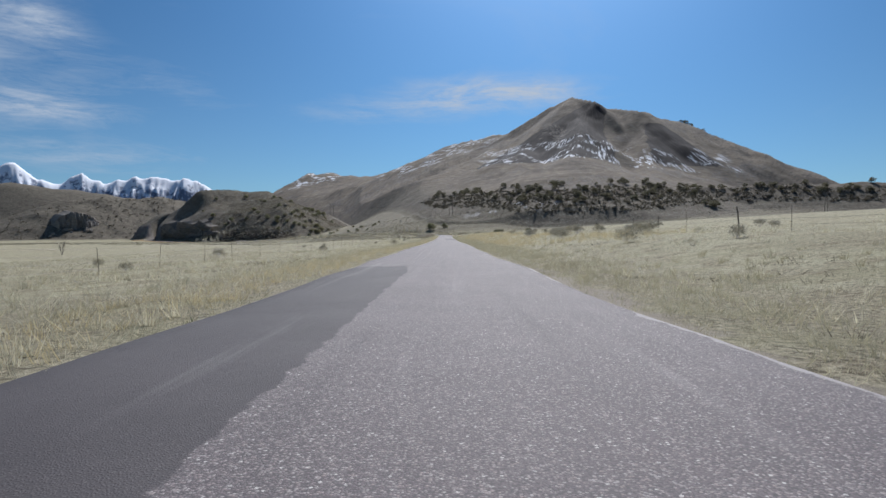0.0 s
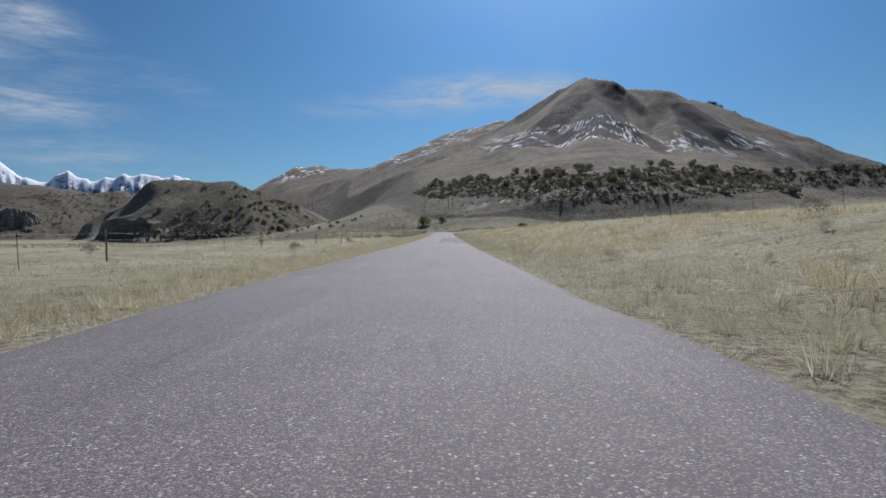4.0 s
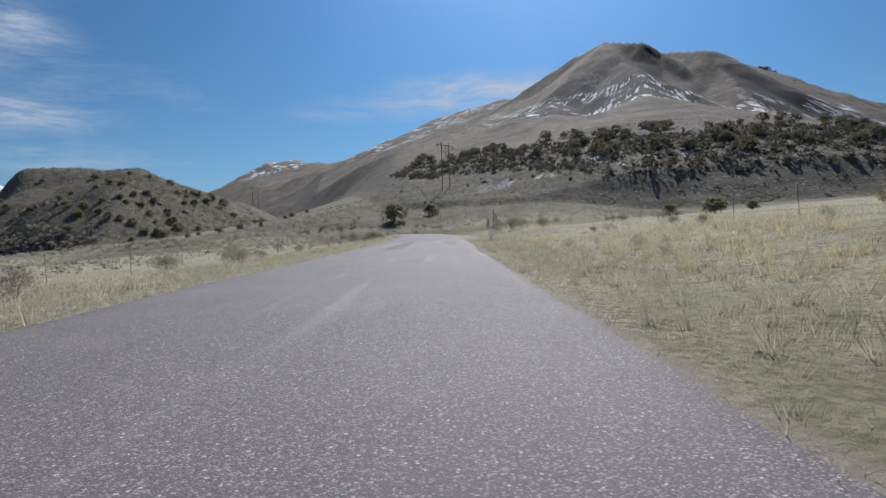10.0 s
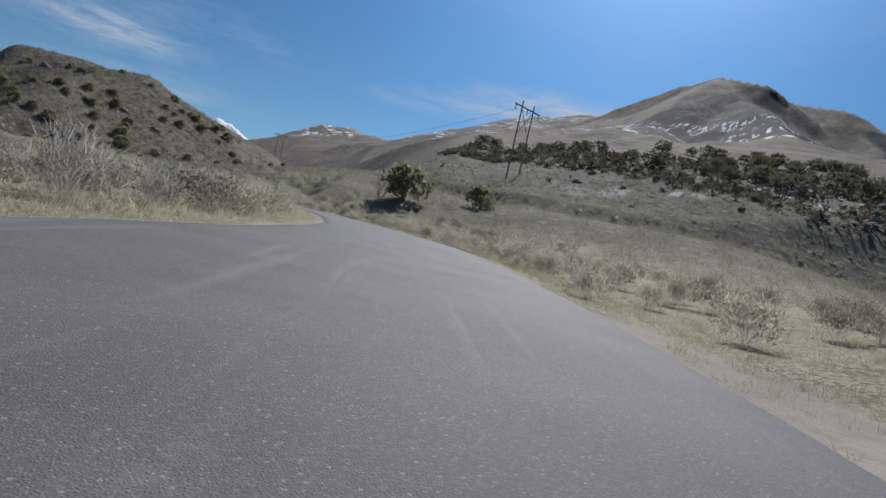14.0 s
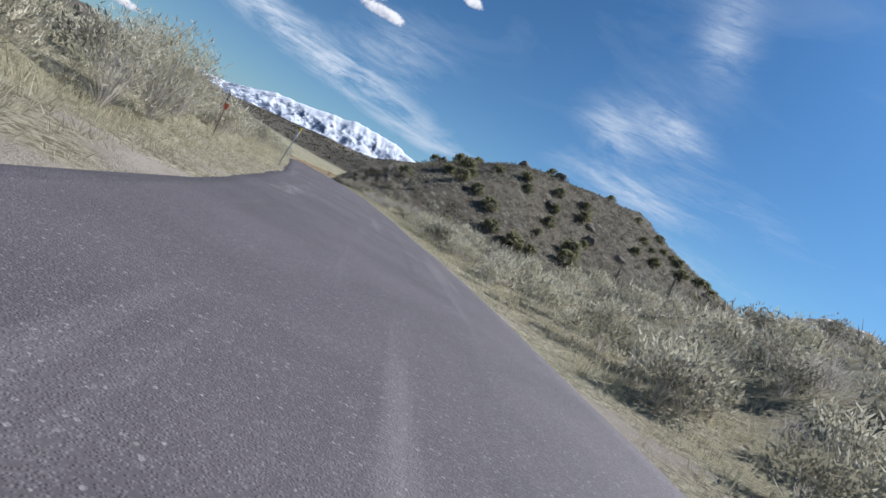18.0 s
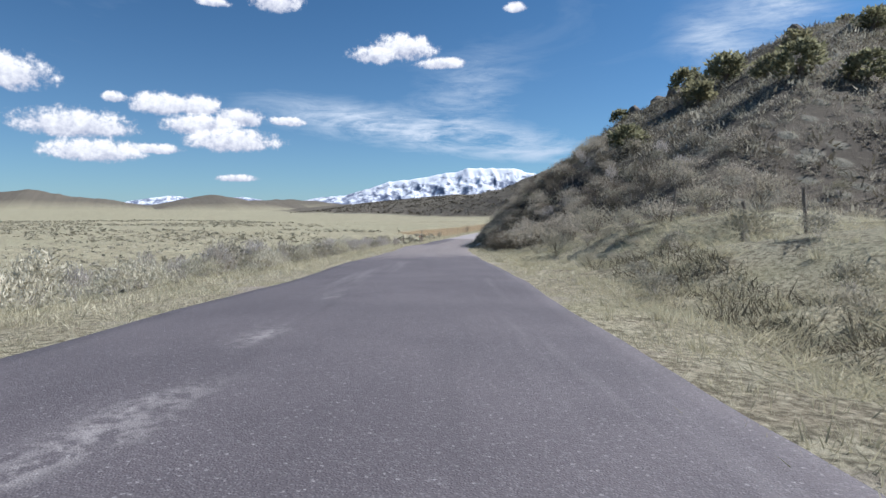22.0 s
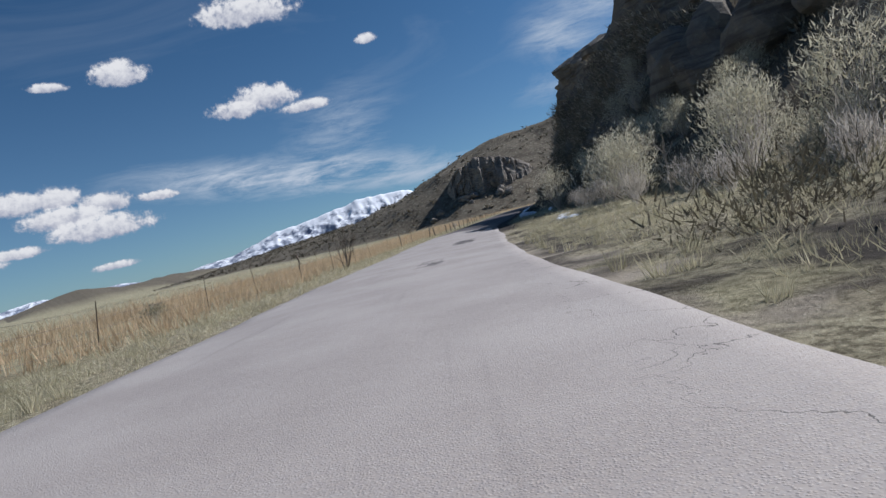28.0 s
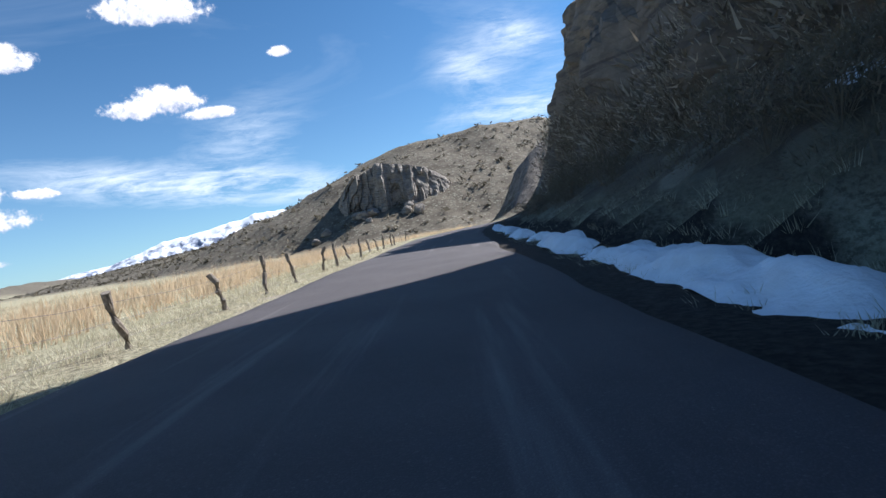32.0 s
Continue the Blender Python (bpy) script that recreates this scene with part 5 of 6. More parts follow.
sprinkle("dry_bush", 16, 20.6, 21.5, 2.0, 5, 1, 361, 0.55, 0.85, "brush along the bend", 1.0, 0.9)
sprinkle("pale_brush", 30, 19.8, 22.8, 2.5, 8, -1, 362, 0.8, 1.3, "brush along the bend", 1.0, 0.9)
sprinkle("sagebrush", 14, 1.6, 3.6, 9, 16, 1, 363, 0.9, 1.35, "bushes in the field", 1.0, 1.5)
for x, y, sz in ((9.5, 337, 1.2), (10.4, 331.8, 1.5), (9.9, 329.4, 1.5), (8.6, 333.5, 1.0), (11.5, 334, 1.2), (12.5, 327, 1.1)):
    plant("sagebrush", int(x * 10), x, y, sz, x * 90, "brush by the gate")
sprinkle("straw_bush", 46, 20.0, 23.6, 3.0, 9, 1, 382, 0.45, 0.85, "bushes on the hummocks", 1.0, 1.1)
sprinkle("sagebrush", 20, 20.4, 23.2, 2.2, 7, 1, 383, 0.4, 0.75, "bushes on the hummocks", 1.0, 1.3)
plant("tall_shrub", 1, 7.2, 321.8, 0.42, 40, "brush by the gate")
# hill side
sprinkle("bank_brush", 60, 24.7, 27.9, 1.5, 5, 1, 316, 0.6, 1.0, "brush under the hill", 1.0, 0.8)
sprinkle("scrub_oak", 18, 25.7, 27.6, 1.5, 4.6, 1, 378, 0.5, 0.85, "brush under the hill", 1.0, 0.7)
sprinkle("scrub_oak", 34, 23.9, 25.6, 1.9, 4.4, 1, 381, 0.5, 0.85, "brush under the hill", 1.0, 0.8)
sprinkle("rabbitbrush", 34, 25.2, 28.0, 2.4, 9, 1, 379, 0.8, 1.3, "brush under the hill", 1.0, 1.1)
sprinkle("bank_brush", 150, 23.2, 28.3, 2.3, 16, 1, 314, 0.7, 1.35, "brush under the hill", 1.3, 1.15)
sprinkle("scrub_oak", 90, 23.8, 28.2, 1.9, 12, 1, 312, 0.55, 1.1, "brush under the hill", 1.0, 1.1)
sprinkle("dry_bush", 40, 23.8, 28.6, 3.0, 14, 1, 323, 0.6, 1.2, "brush under the hill", 1.0, 1.0)
sprinkle("scrub_oak", 80, 29.8, 35, 4.0, 11, 1, 322, 0.6, 1.2, "brush under the hill", 1.0, 1.1)
sprinkle("sagebrush", 34, 22.8, 28.8, 3, 24, 1, 313, 0.7, 1.3, "brush under the hill", 1.0, 1.1)
for tt_, lat_, sz in ((29.95, 5.8, 1.15), (30.0, 8.9, 1.2), (29.8, 9.4, 1.0), (29.45, 7.2, 1.25), (29.4, 8.3, 1.4), (29.6, 8.5, 1.2), (29.25, 7.0, 1.1), (30.2, 9.0, 1.0), (28.9, 9.0, 1.3), (28.6, 8.5, 1.2), (28.3, 8.2, 1.2)):
    plant("tall_shrub", int(tt_ * 20), *at_time(tt_, lat_), sz, tt_ * 500, "shrubs below the cliff")
sprinkle("tall_shrub", 22, 28.1, 30.6, 7.5, 17, 1, 351, 0.7, 1.2, "shrubs below the cliff", 1.0, 1.5)
for tt_, lat_, sz in ((29.5, 6.1, 0.9), (29.38, 5.9, 1.0), (29.7, 6.4, 0.9), (29.85, 6.9, 1.1), (29.3, 6.2, 1.1), (29.15, 6.6, 1.0), (28.95, 7.2, 1.1), (28.7, 6.6, 0.9)):
    plant("dry_bush", int(tt_ * 20), *at_time(tt_, lat_), sz, tt_ * 500, "shrubs below the cliff")
sprinkle("sagebrush", 14, 25.0, 29, 3.0, 8, -1, 315, 0.5, 0.9, "brush along the field", 1.0, 1.5)
sprinkle("pale_brush", 44, 22.3, 24.7, 2.4, 8, -1, 375, 0.7, 1.15, "brush along the field", 1.0, 0.9)
sprinkle("dry_bush", 60, 22.9, 25.6, 3.2, 10, -1, 324, 0.7, 1.15, "brush along the field", 1.0, 0.8)
sprinkle("sagebrush", 24, 23.4, 25.8, 3.0, 8, -1, 325, 0.6, 1.0, "brush along the field", 1.0, 1.0)


def sapling(x, y, height, seed, label):
    """A leafless clump of thin stems that fork three times."""
    rnd = np.random.default_rng(seed)
    bm = bmesh.new()

    def shoot(a, d, length, r, level):
        b = a + d * length
        m = d.to_track_quat("Z", "Y").to_matrix()
        mid = (a + b) / 2 + Vector(rnd.normal(0, 0.04 * length, 3))
        rings = []
        for c, q in ((a, r), (mid, r * 0.75), (b, r * 0.45)):
            rings.append([bm.verts.new(c + m @ Vector((q * math.cos(2.094 * k), q * math.sin(2.094 * k), 0))) for k in range(3)])
        for p, q in zip(rings[:-1], rings[1:]):
            for k in range(3):
                bm.faces.new((p[k], p[(k + 1) % 3], q[(k + 1) % 3], q[k]))
        if level:
            for k in range(4 if level == 2 else 3):
                s = rnd.uniform(0.35, 1.0)
                e = (d + Vector(rnd.normal(0, 0.38, 3)) + Vector((0, 0, 0.12))).normalized()
                shoot(a + (b - a) * s, e, length * rnd.uniform(0.35, 0.6), r * 0.5, level - 1)
    for k in range(11):
        an = rnd.uniform(0, 6.28)
        le = rnd.uniform(0.08, 0.55)
        shoot(Vector((0.1 * math.cos(an), 0.1 * math.sin(an), -0.05)), Vector((le * math.cos(an), le * math.sin(an), 1)).normalized(), height * rnd.uniform(0.45, 0.75), 0.016 * height / 2, 2)
    ob = thing("bare_sapling", label, "bush", pose(x, y, float(ground_height([x], [y])[0])))
    part("branch", bm, MAT["bark"], ob)


sapling(*at_time(29.6, -7.2), 2.5, 61, "leafless sapling with thin forking branches beside a fence")
sapling(-11.0, 429.6, 3.6, 65, "bare grey tree beside a juniper")
sapling(-128, 205, 5.5, 64, "large leafless bush alone in the far field")
plant("sagebrush", 2, -7.6, 95.5, 0.95, 30, "bushes in the field")
sapling(*at_time(31.0, 8.4), 2.6, 62, "leafless sapling with thin forking branches below the cliff")
sapling(*at_time(30.3, 6.6), 1.8, 63, "leafless sapling with thin forking branches below the cliff")
plant("dry_bush", 2, *at_time(32.35, -7.4), 0.8, 20, "brush along the field")


def scatter(n, box, test, seed):
    rnd = np.random.default_rng(seed)
    x, y = rnd.uniform(box[0], box[1], n), rnd.uniform(box[2], box[3], n)
    k = test(x, y)
    return x[k], y[k], rnd


on_a = lambda x, y: land(x, y)[2] > land(x, y)[1] + 0.3
x, y, r = scatter(28000, (-380, -45, 480, 760), lambda x, y: on_a(x, y) & ((y < 640 + 0 * x) | (x < -150)) & ((np.abs(to_road(x, y)[1]) > 48) | ((x > -140) & (np.abs(to_road(x, y)[1]) > 36))), 401)
clumps("hill_scrub", "grey sagebrush dotting the juniper hill", x, y, r.uniform(0.4, 1.05, len(x)), 14, MAT["sage"], 402, 0.9, 0.4, 0.22)
x, y, r = scatter(24000, (-260, -60, 470, 600), lambda x, y: on_a(x, y) & (np.abs(to_road(x, y)[1]) < 75), 421)
far = x > -140
clumps("near_scrub", "dense sagebrush on the near slope, darkened for the bank's shade", x[~far], y[~far], r.uniform(0.35, 0.9, (~far).sum()), 30, MAT["brush"], 422, 0.9, 0.24, 0.14)
odd = far & (r.uniform(size=len(x)) < 0.55)
even = far & ~odd
clumps("slope_sage", "grey sagebrush on the open slope", x[odd], y[odd], r.uniform(0.4, 0.9, odd.sum()), 44, MAT["sage"], 423, 0.9, 0.2, 0.16)
clumps("pale_scrub", "pale straw-coloured tufts on the open slope", x[even], y[even], r.uniform(0.35, 0.75, even.sum()), 44, MAT["bank_leaf"], 424, 0.9, 0.2, 0.16)
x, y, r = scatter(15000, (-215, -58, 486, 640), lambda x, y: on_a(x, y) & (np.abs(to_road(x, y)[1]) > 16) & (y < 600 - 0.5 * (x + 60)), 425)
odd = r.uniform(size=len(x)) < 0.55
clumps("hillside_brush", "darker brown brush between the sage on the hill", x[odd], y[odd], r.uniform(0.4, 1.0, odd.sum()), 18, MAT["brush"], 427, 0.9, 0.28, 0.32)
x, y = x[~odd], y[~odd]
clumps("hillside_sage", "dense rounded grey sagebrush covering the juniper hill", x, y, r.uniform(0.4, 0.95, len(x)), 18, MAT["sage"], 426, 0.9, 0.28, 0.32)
x, y, r = scatter(7000, (-110, 330, 405, 560), lambda x, y: (land(x, y)[3] > land(x, y)[1] - 1) | (y > 455 + 0 * x) & (x > -75), 403)
clumps("slope_scrub", "grey scrub on the rocky foot of the mountain", x, y, r.uniform(0.3, 0.8, len(x)), 12, MAT["sage"], 404)
x, y, r = scatter(8000, (-95, 60, 395, 490), lambda x, y: np.abs(to_road(x, y)[1]) > 9, 405)
clumps("flat_scrub", "sagebrush flat beside the bend", x, y, r.uniform(0.5, 1.2, len(x)), 24, MAT["sage"], 406, 0.9, 0.2, 0.18)
x, y, r = scatter(9000, (-1200, -380, 640, 1100), lambda x, y: (land(x, y)[4] > land(x, y)[1] + 1.0), 407)
clumps("far_scrub", "dark junipers and scrub dotting the far ridge", x, y, r.uniform(0.8, 2.8, len(x)), 7, MAT["dark_scrub"], 408, 0.9)


x, y, r = scatter(7000, (-330, -45, 480, 700), lambda x, y: on_a(x, y) & (np.abs(to_road(x, y)[1]) > 40), 441)
clumps("dark_hill_scrub", "darker bushes between the sage on the hill", x, y, r.uniform(0.5, 1.3, len(x)), 18, MAT["brush"], 442, 0.9, 0.4, 0.22)
x, y, r = scatter(5200, (-430, -120, 400, 520), lambda x, y: (to_road(x, y)[1] < -7) & (fbm(x, y, 22, 3, 23) > -0.1), 443)
clumps("bottom_scrub", "pale sagebrush scattered over the valley floor", x, y, r.uniform(0.3, 0.8, len(x)), 14, MAT["sage"], 444)
x, y, r = scatter(12000, (-260, -20, 300, 480), lambda x, y: (to_road(x, y)[1] < -9) & (to_road(x, y)[1] > -150) & (y - 300 > -0.8 * (x + 20)), 431)
clumps("field_scrub", "low grey sagebrush scattered over the field", x, y, r.uniform(0.2, 0.5, len(x)), 12, MAT["sage"], 432)
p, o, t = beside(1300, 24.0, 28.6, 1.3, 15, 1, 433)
clumps("bank_scrub", "tangled brown brush covering the steep bank", p[:, 0], p[:, 1], np.random.default_rng(1).uniform(0.4, 1.1, len(p)), 60, MAT["shade_oak"], 434, 1.0, 0.15, 0.12)
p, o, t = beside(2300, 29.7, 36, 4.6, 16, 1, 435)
clumps("shade_scrub", "tangled brush below the cliff", p[:, 0], p[:, 1], np.random.default_rng(2).uniform(0.4, 1.1, len(p)), 42, MAT["shade_oak"], 436, 1.0, 0.16, 0.12)


def juniper_meshes(seed, nb=60, per=22, leaf=0.085, foliage="juniper"):
    rnd = np.random.default_rng(seed)
    bm = bmesh.new()
    H = 1.0
    def limb(a, b, r0, r1, n=6):
        a, b = Vector(a), Vector(b)
        m = (b - a).to_track_quat("Z", "Y").to_matrix().to_4x4()
        ring = lambda c, r: [bm.verts.new(c + m @ Vector((r * math.cos(2 * math.pi * k / n), r * math.sin(2 * math.pi * k / n), 0))) for k in range(n)]
        mid = (a + b) / 2 + Vector(rnd.normal(0, 0.03, 3))
        R = [ring(a, r0), ring(mid, (r0 + r1) / 2), ring(b, r1)]
        for p, q in zip(R[:-1], R[1:]):
            for k in range(n):
                bm.faces.new((p[k], p[(k + 1) % n], q[(k + 1) % n], q[k]))
    limb((0, 0, -0.08), (0.03, 0.02, 0.42), 0.065, 0.04)
    for k in range(5):
        a = rnd.uniform(0, 6.28)
        limb((0, 0, rnd.uniform(0.1, 0.35)), (0.3 * math.cos(a), 0.3 * math.sin(a), rnd.uniform(0.45, 0.8)), 0.03, 0.012, 5)
    tm = bpy.data.meshes.new("juniper_trunk")
    bm.to_mesh(tm)
    bm.free()
    tm.materials.append(MAT["bark"])
    a, zc = rnd.uniform(0, 2 * np.pi, nb), rnd.uniform(0.12, 0.98, nb)
    prof = 0.50 * np.sqrt(np.clip(1 - ((zc - 0.42) / 0.60) ** 2, 0.02, 1)) * rnd.uniform(0.45, 1.08, nb)
    c = np.stack([prof * np.cos(a), prof * np.sin(a), zc], 1)
    d = rnd.normal(size=(nb, per, 3))
    d /= np.linalg.norm(d, axis=2)[..., None]
    at = c[:, None] + d * (0.13 * rnd.uniform(0.4, 1, (nb, per)))[..., None]
    dv = d + [0, 0, 0.5]
    ll = leaf * rnd.uniform(0.6, 1.5, (nb, per))
    lc, lf = ribbons(at.reshape(-1, 3), (at + dv * ll[..., None]).reshape(-1, 3), (ll * (0.48 if foliage == "juniper" else 0.34)).ravel(), 0, rnd)
    cm = raw_mesh("juniper_crown", lc, lf, flat=True)
    cm.materials.append(MAT[foliage])
    return tm, cm


JUNIPERS = [juniper_meshes(500 + k) for k in range(5)] + [juniper_meshes(520 + k, 34, 13, 0.13, "dim_juniper") for k in range(4)]


def juniper(k, x, y, h, turn, group, label="round dark green juniper on a stony slope"):
    k = 5 + k % 4 if "bench" in group or "crest" in group else k % 5
    z = float(ground_height([x], [y])[0])
    if ("juniper", k) not in FIRST:
        ob = thing("juniper", label, "tree", None, group)
        part("trunk", JUNIPERS[k][0], None, ob)
        part("crown", JUNIPERS[k][1], None, ob)
        FIRST["juniper", k] = ob
    else:
        ob = copy_thing(FIRST["juniper", k], Matrix())
        tagged(ob, label, "tree", group)
    ob.matrix_basis = pose(x, y, z - 0.05, 0, 0, turn) @ Matrix.Diagonal((h * 1.22, h * 1.22, h * 0.88, 1))


rj = np.random.default_rng(9)
for x, y, h in ((-131, 514, 2.6), (-115, 508, 2.8), (-120, 533, 2.8), (-110, 532, 4.0), (-128, 530, 2.2), (-133, 547, 2.6), (-127, 553, 3.2), (-135, 598, 2.8), (-133, 621, 4.2),
                (-123, 608, 3.6), (-130, 635, 3.4), (-124, 637, 3.8), (-106, 509, 2.6), (-104, 512, 2.4), (-109, 505, 2.6), (-117, 545, 2.2), (-122, 575, 2.6),
                (-151, 527, 3.4), (-141, 521, 3.6), (-178, 576, 3.2), (-178, 611, 3.2), (-143, 668, 3.8), (-120, 618, 2.8),
                (-122.4, 504.7, 2.7), (-119, 507, 2.3), (-126.6, 540.4, 2.5), (-104, 507.7, 3.3), (-104.6, 525.1, 3.5), (-131.2, 531, 2.5), (-132.5, 559.6, 2.6), (-136, 526, 2.3), (-139.5, 515, 2.8), (-135.3, 500.8, 2.5),
                (-165, 545, 3.0), (-172, 536, 2.8), (-150, 560, 3.2), (-8.5, 431.5, 5.0), (1.5, 441, 3.4)):
    juniper(int(rj.integers(0, 9)), x, y, h, rj.uniform(0, 360), "junipers on the hill")
x, y, r = scatter(170, (-340, -60, 505, 720), lambda x, y: on_a(x, y), 411)
for a, b in zip(x[:16], y[:16]):
    if abs(float(to_road([a], [b])[1][0])) > 24:
        juniper(int(rj.integers(0, 9)), a, b, rj.uniform(2.0, 4.0), rj.uniform(0, 360), "junipers on the hill")
x, y, r = scatter(60, (-118, -58, 488, 560), lambda x, y: land(x, y)[0] > -50, 417)
for a, b in zip(x[:16], y[:16]):
    juniper(int(rj.integers(0, 9)), a, b, rj.uniform(1.3, 2.4), rj.uniform(0, 360), "junipers on the hill")
# dark band of trees on the bench
x, y, r = scatter(9000, (-60, 440, 440, 600), lambda x, y: (land(x, y)[3] - land(x, y)[1] > 8) & (land(x, y)[3] < 40 + 10 * fbm(x, y, 30, 3, 14)), 415)
clumps("bench_scrub", "dark scrub filling the band below the mountain", x, y, r.uniform(0.8, 2.4, len(x)), 12, MAT["dark_scrub"], 416, 0.9)
x, y, r = scatter(700, (-20, 470, 470, 610), lambda x, y: (land(x, y)[3] - land(x, y)[1] > 14) & (np.abs(land(x, y)[3] - 36 + 8 * fbm(x, y, 40, 2, 13)) < 12), 412)
for a, b in zip(x[:210], y[:210]):
    juniper(int(rj.integers(0, 9)), a, b, rj.uniform(2.4, 4.6), rj.uniform(0, 360), "junipers on the bench", "dark juniper in a band below the mountain")
x, y, r = scatter(500, (200, 420, 395, 470), lambda x, y: (land(x, y)[3] - land(x, y)[1] > 6), 413)
for a, b in zip(x[:26], y[:26]):
    juniper(int(rj.integers(0, 9)), a, b, rj.uniform(3.0, 5.0), rj.uniform(0, 360), "junipers on the bench", "dark juniper in a band below the mountain")
for k in range(22):
    a, b = 372 + 5.5 * k + rj.uniform(-4, 4), 961 + rj.uniform(-5, 5)
    juniper(int(rj.integers(0, 9)), a, b, rj.uniform(4.0, 6.5), rj.uniform(0, 360), "junipers on the crest", "small dark juniper on the mountain's crest")
for a, b in ((30, 330), (34, 352), (26, 300), (44, 318), (52, 365)):
    juniper(int(rj.integers(0, 9)), a, b, rj.uniform(1.6, 2.4), rj.uniform(0, 360), "junipers in the field", "lone small juniper in dry grass")

# ------------------------------------------------------------------ small mesh tools
def tube(pts, radii, n=8, cap=True, square=False):
    """A swept tube through points, as vertices and quads."""
    pts = [Vector(p) for p in pts]
    bm = bmesh.new()
    rings = []
    for i, p in enumerate(pts):
        d = (pts[min(i + 1, len(pts) - 1)] - pts[max(i - 1, 0)]).normalized()
        q = d.to_track_quat("Z", "Y").to_matrix()
        r = radii[i] if isinstance(radii, (list, tuple)) else radii
        rings.append([bm.verts.new(p + q @ Vector((r * math.cos(2 * math.pi * (k + 0.5) / n), r * math.sin(2 * math.pi * (k + 0.5) / n), 0))) for k in range(n)])
    for a, b in zip(rings[:-1], rings[1:]):
        for k in range(n):
            bm.faces.new((a[k], a[(k + 1) % n], b[(k + 1) % n], b[k]))
    if cap:
        bm.faces.new(list(reversed(rings[0])))
        bm.faces.new(rings[-1])
    return bm


def box(sx, sy, sz, bevel=0.0):
    bm = bmesh.new()
    bmesh.ops.create_cube(bm, size=1)
    bmesh.ops.scale(bm, vec=(sx, sy, sz), verts=bm.verts)
    if bevel:
        bmesh.ops.bevel(bm, geom=bm.edges[:], offset=bevel, segments=1, affect="EDGES")
    return bm


def as_mesh(bm, name, mat):
    me = bpy.data.meshes.new(name)
    bm.to_mesh(me)
    bm.free()
    me.materials.append(mat)
    return me


def gz1(x, y):
    return float(ground_height([x], [y])[0])


def wood_post(seed, h, r):
    rnd = np.random.default_rng(seed)
    pts = [(rnd.normal(0, 0.007) * k, rnd.normal(0, 0.007) * k, -0.3 + (h + 0.3) * k / 5) for k in range(6)]
    bm = tube(pts, [r * rnd.uniform(0.85, 1.1) for _ in pts], 9)
    return as_mesh(bm, "post", MAT["post_wood"])


def steel_post(h):
    bm = box(0.035, 0.006, h + 0.3)
    b2 = box(0.006, 0.03, h + 0.3)
    me = bpy.data.meshes.new("tmp")
    b2.to_mesh(me)
    b2.free()
    bm.from_mesh(me)
    bpy.data.meshes.remove(me)
    bmesh.ops.translate(bm, vec=(0, 0, (h - 0.3) / 2), verts=bm.verts)
    return as_mesh(bm, "post", MAT["steel_post"])


WOOD_POSTS = [wood_post(600 + k, 1.3, 0.065) for k in range(4)]
STEEL_POST = steel_post(1.25)


def fence(name, label, pts, step, wood, wires, seed, lean=2.0, height=1.2, tall=1.0, stout=0.72):
    """A wire fence along the points; each post and each strand a part."""
    rnd = np.random.default_rng(seed)
    pts = np.array(pts, float)
    s = np.concatenate([[0], np.cumsum(np.linalg.norm(np.diff(pts, axis=0), axis=1))])
    at = np.arange(0, s[-1], step) + rnd.normal(0, 0.12 * step, len(np.arange(0, s[-1], step)))
    at = np.clip(at, 0, s[-1])
    x, y = np.interp(at, s, pts[:, 0]), np.interp(at, s, pts[:, 1])
    z = ground_height(x, y)
    root = thing(name, label, "fence", pose(x[0], y[0], z[0]))
    inv = root.matrix_basis.inverted()
    tops = []
    for k in range(len(x)):
        is_wood = wood and (wood == 1 or rnd.uniform() < wood)
        ob = part("post", WOOD_POSTS[int(rnd.integers(0, 4))] if is_wood else STEEL_POST, None, root)
        m = pose(x[k], y[k], z[k], rnd.normal(0, lean), rnd.normal(0, lean), rnd.uniform(0, 360)) @ Matrix.Diagonal((stout, stout, tall * rnd.uniform(0.9, 1.12), 1))
        ob.matrix_basis = inv @ m
        tops.append(inv @ m)
    for w in range(wires):
        hh = height * (0.25 + 0.72 * w / max(1, wires - 1))
        line = []
        for k, m in enumerate(tops):
            p = m @ Vector((0, 0, hh))
            if k:
                q = (line[-1] + p) / 2
                q.z -= 0.03
                line.append(q)
            line.append(p)
        part("wire", tube(line, 0.0045, 3, False), MAT["wire"], root)
    return root


# ------------------------------------------------------------------ fences
fence("wire_fence", "thin steel-post wire fence across a dry field", [(-15.5, -30), (-15, 60), (-14.2, 140), (-10.8, 200), (-11.5, 270), (-13, 330), (-22, 372), (-38, 392)], 6.2, 0.12, 4, 701)
fence("wire_fence", "steel-post wire fence along the grassy rise", [(17.2, -20), (18, 120), (18.5, 240), (17.5, 322), (13.4, 340), (10.6, 343.6)], 7.0, 0.12, 4, 702)
fence("wire_fence", "wire fence with short posts on the sage flat", [(9.2, 349.2), (12, 360), (18, 372), (30, 392), (55, 408)], 4.6, 0.3, 4, 703)
fence("wire_fence", "leaning dark wooden fence posts below the juniper hill", [tuple(at_time(t, o)) for t, o in ((19.3, 13.5), (20.2, 12.2), (21.2, 10.5), (22.2, 9.6), (23.2, 9.2), (24.2, 10.0), (25.2, 11.5))], 5.0, 1, 3, 704, 4.0)
fence("wire_fence", "old wooden posts and steel posts along the field", [tuple(at_time(t, o)) for t, o in ((27.05, -8.2), (27.8, -8.8), (28.7, -9.2), (29.6, -8.6), (30.6, -7.8), (31.1, -6.9))], 5.2, 0.15, 4, 705, 3.5, 1.1)
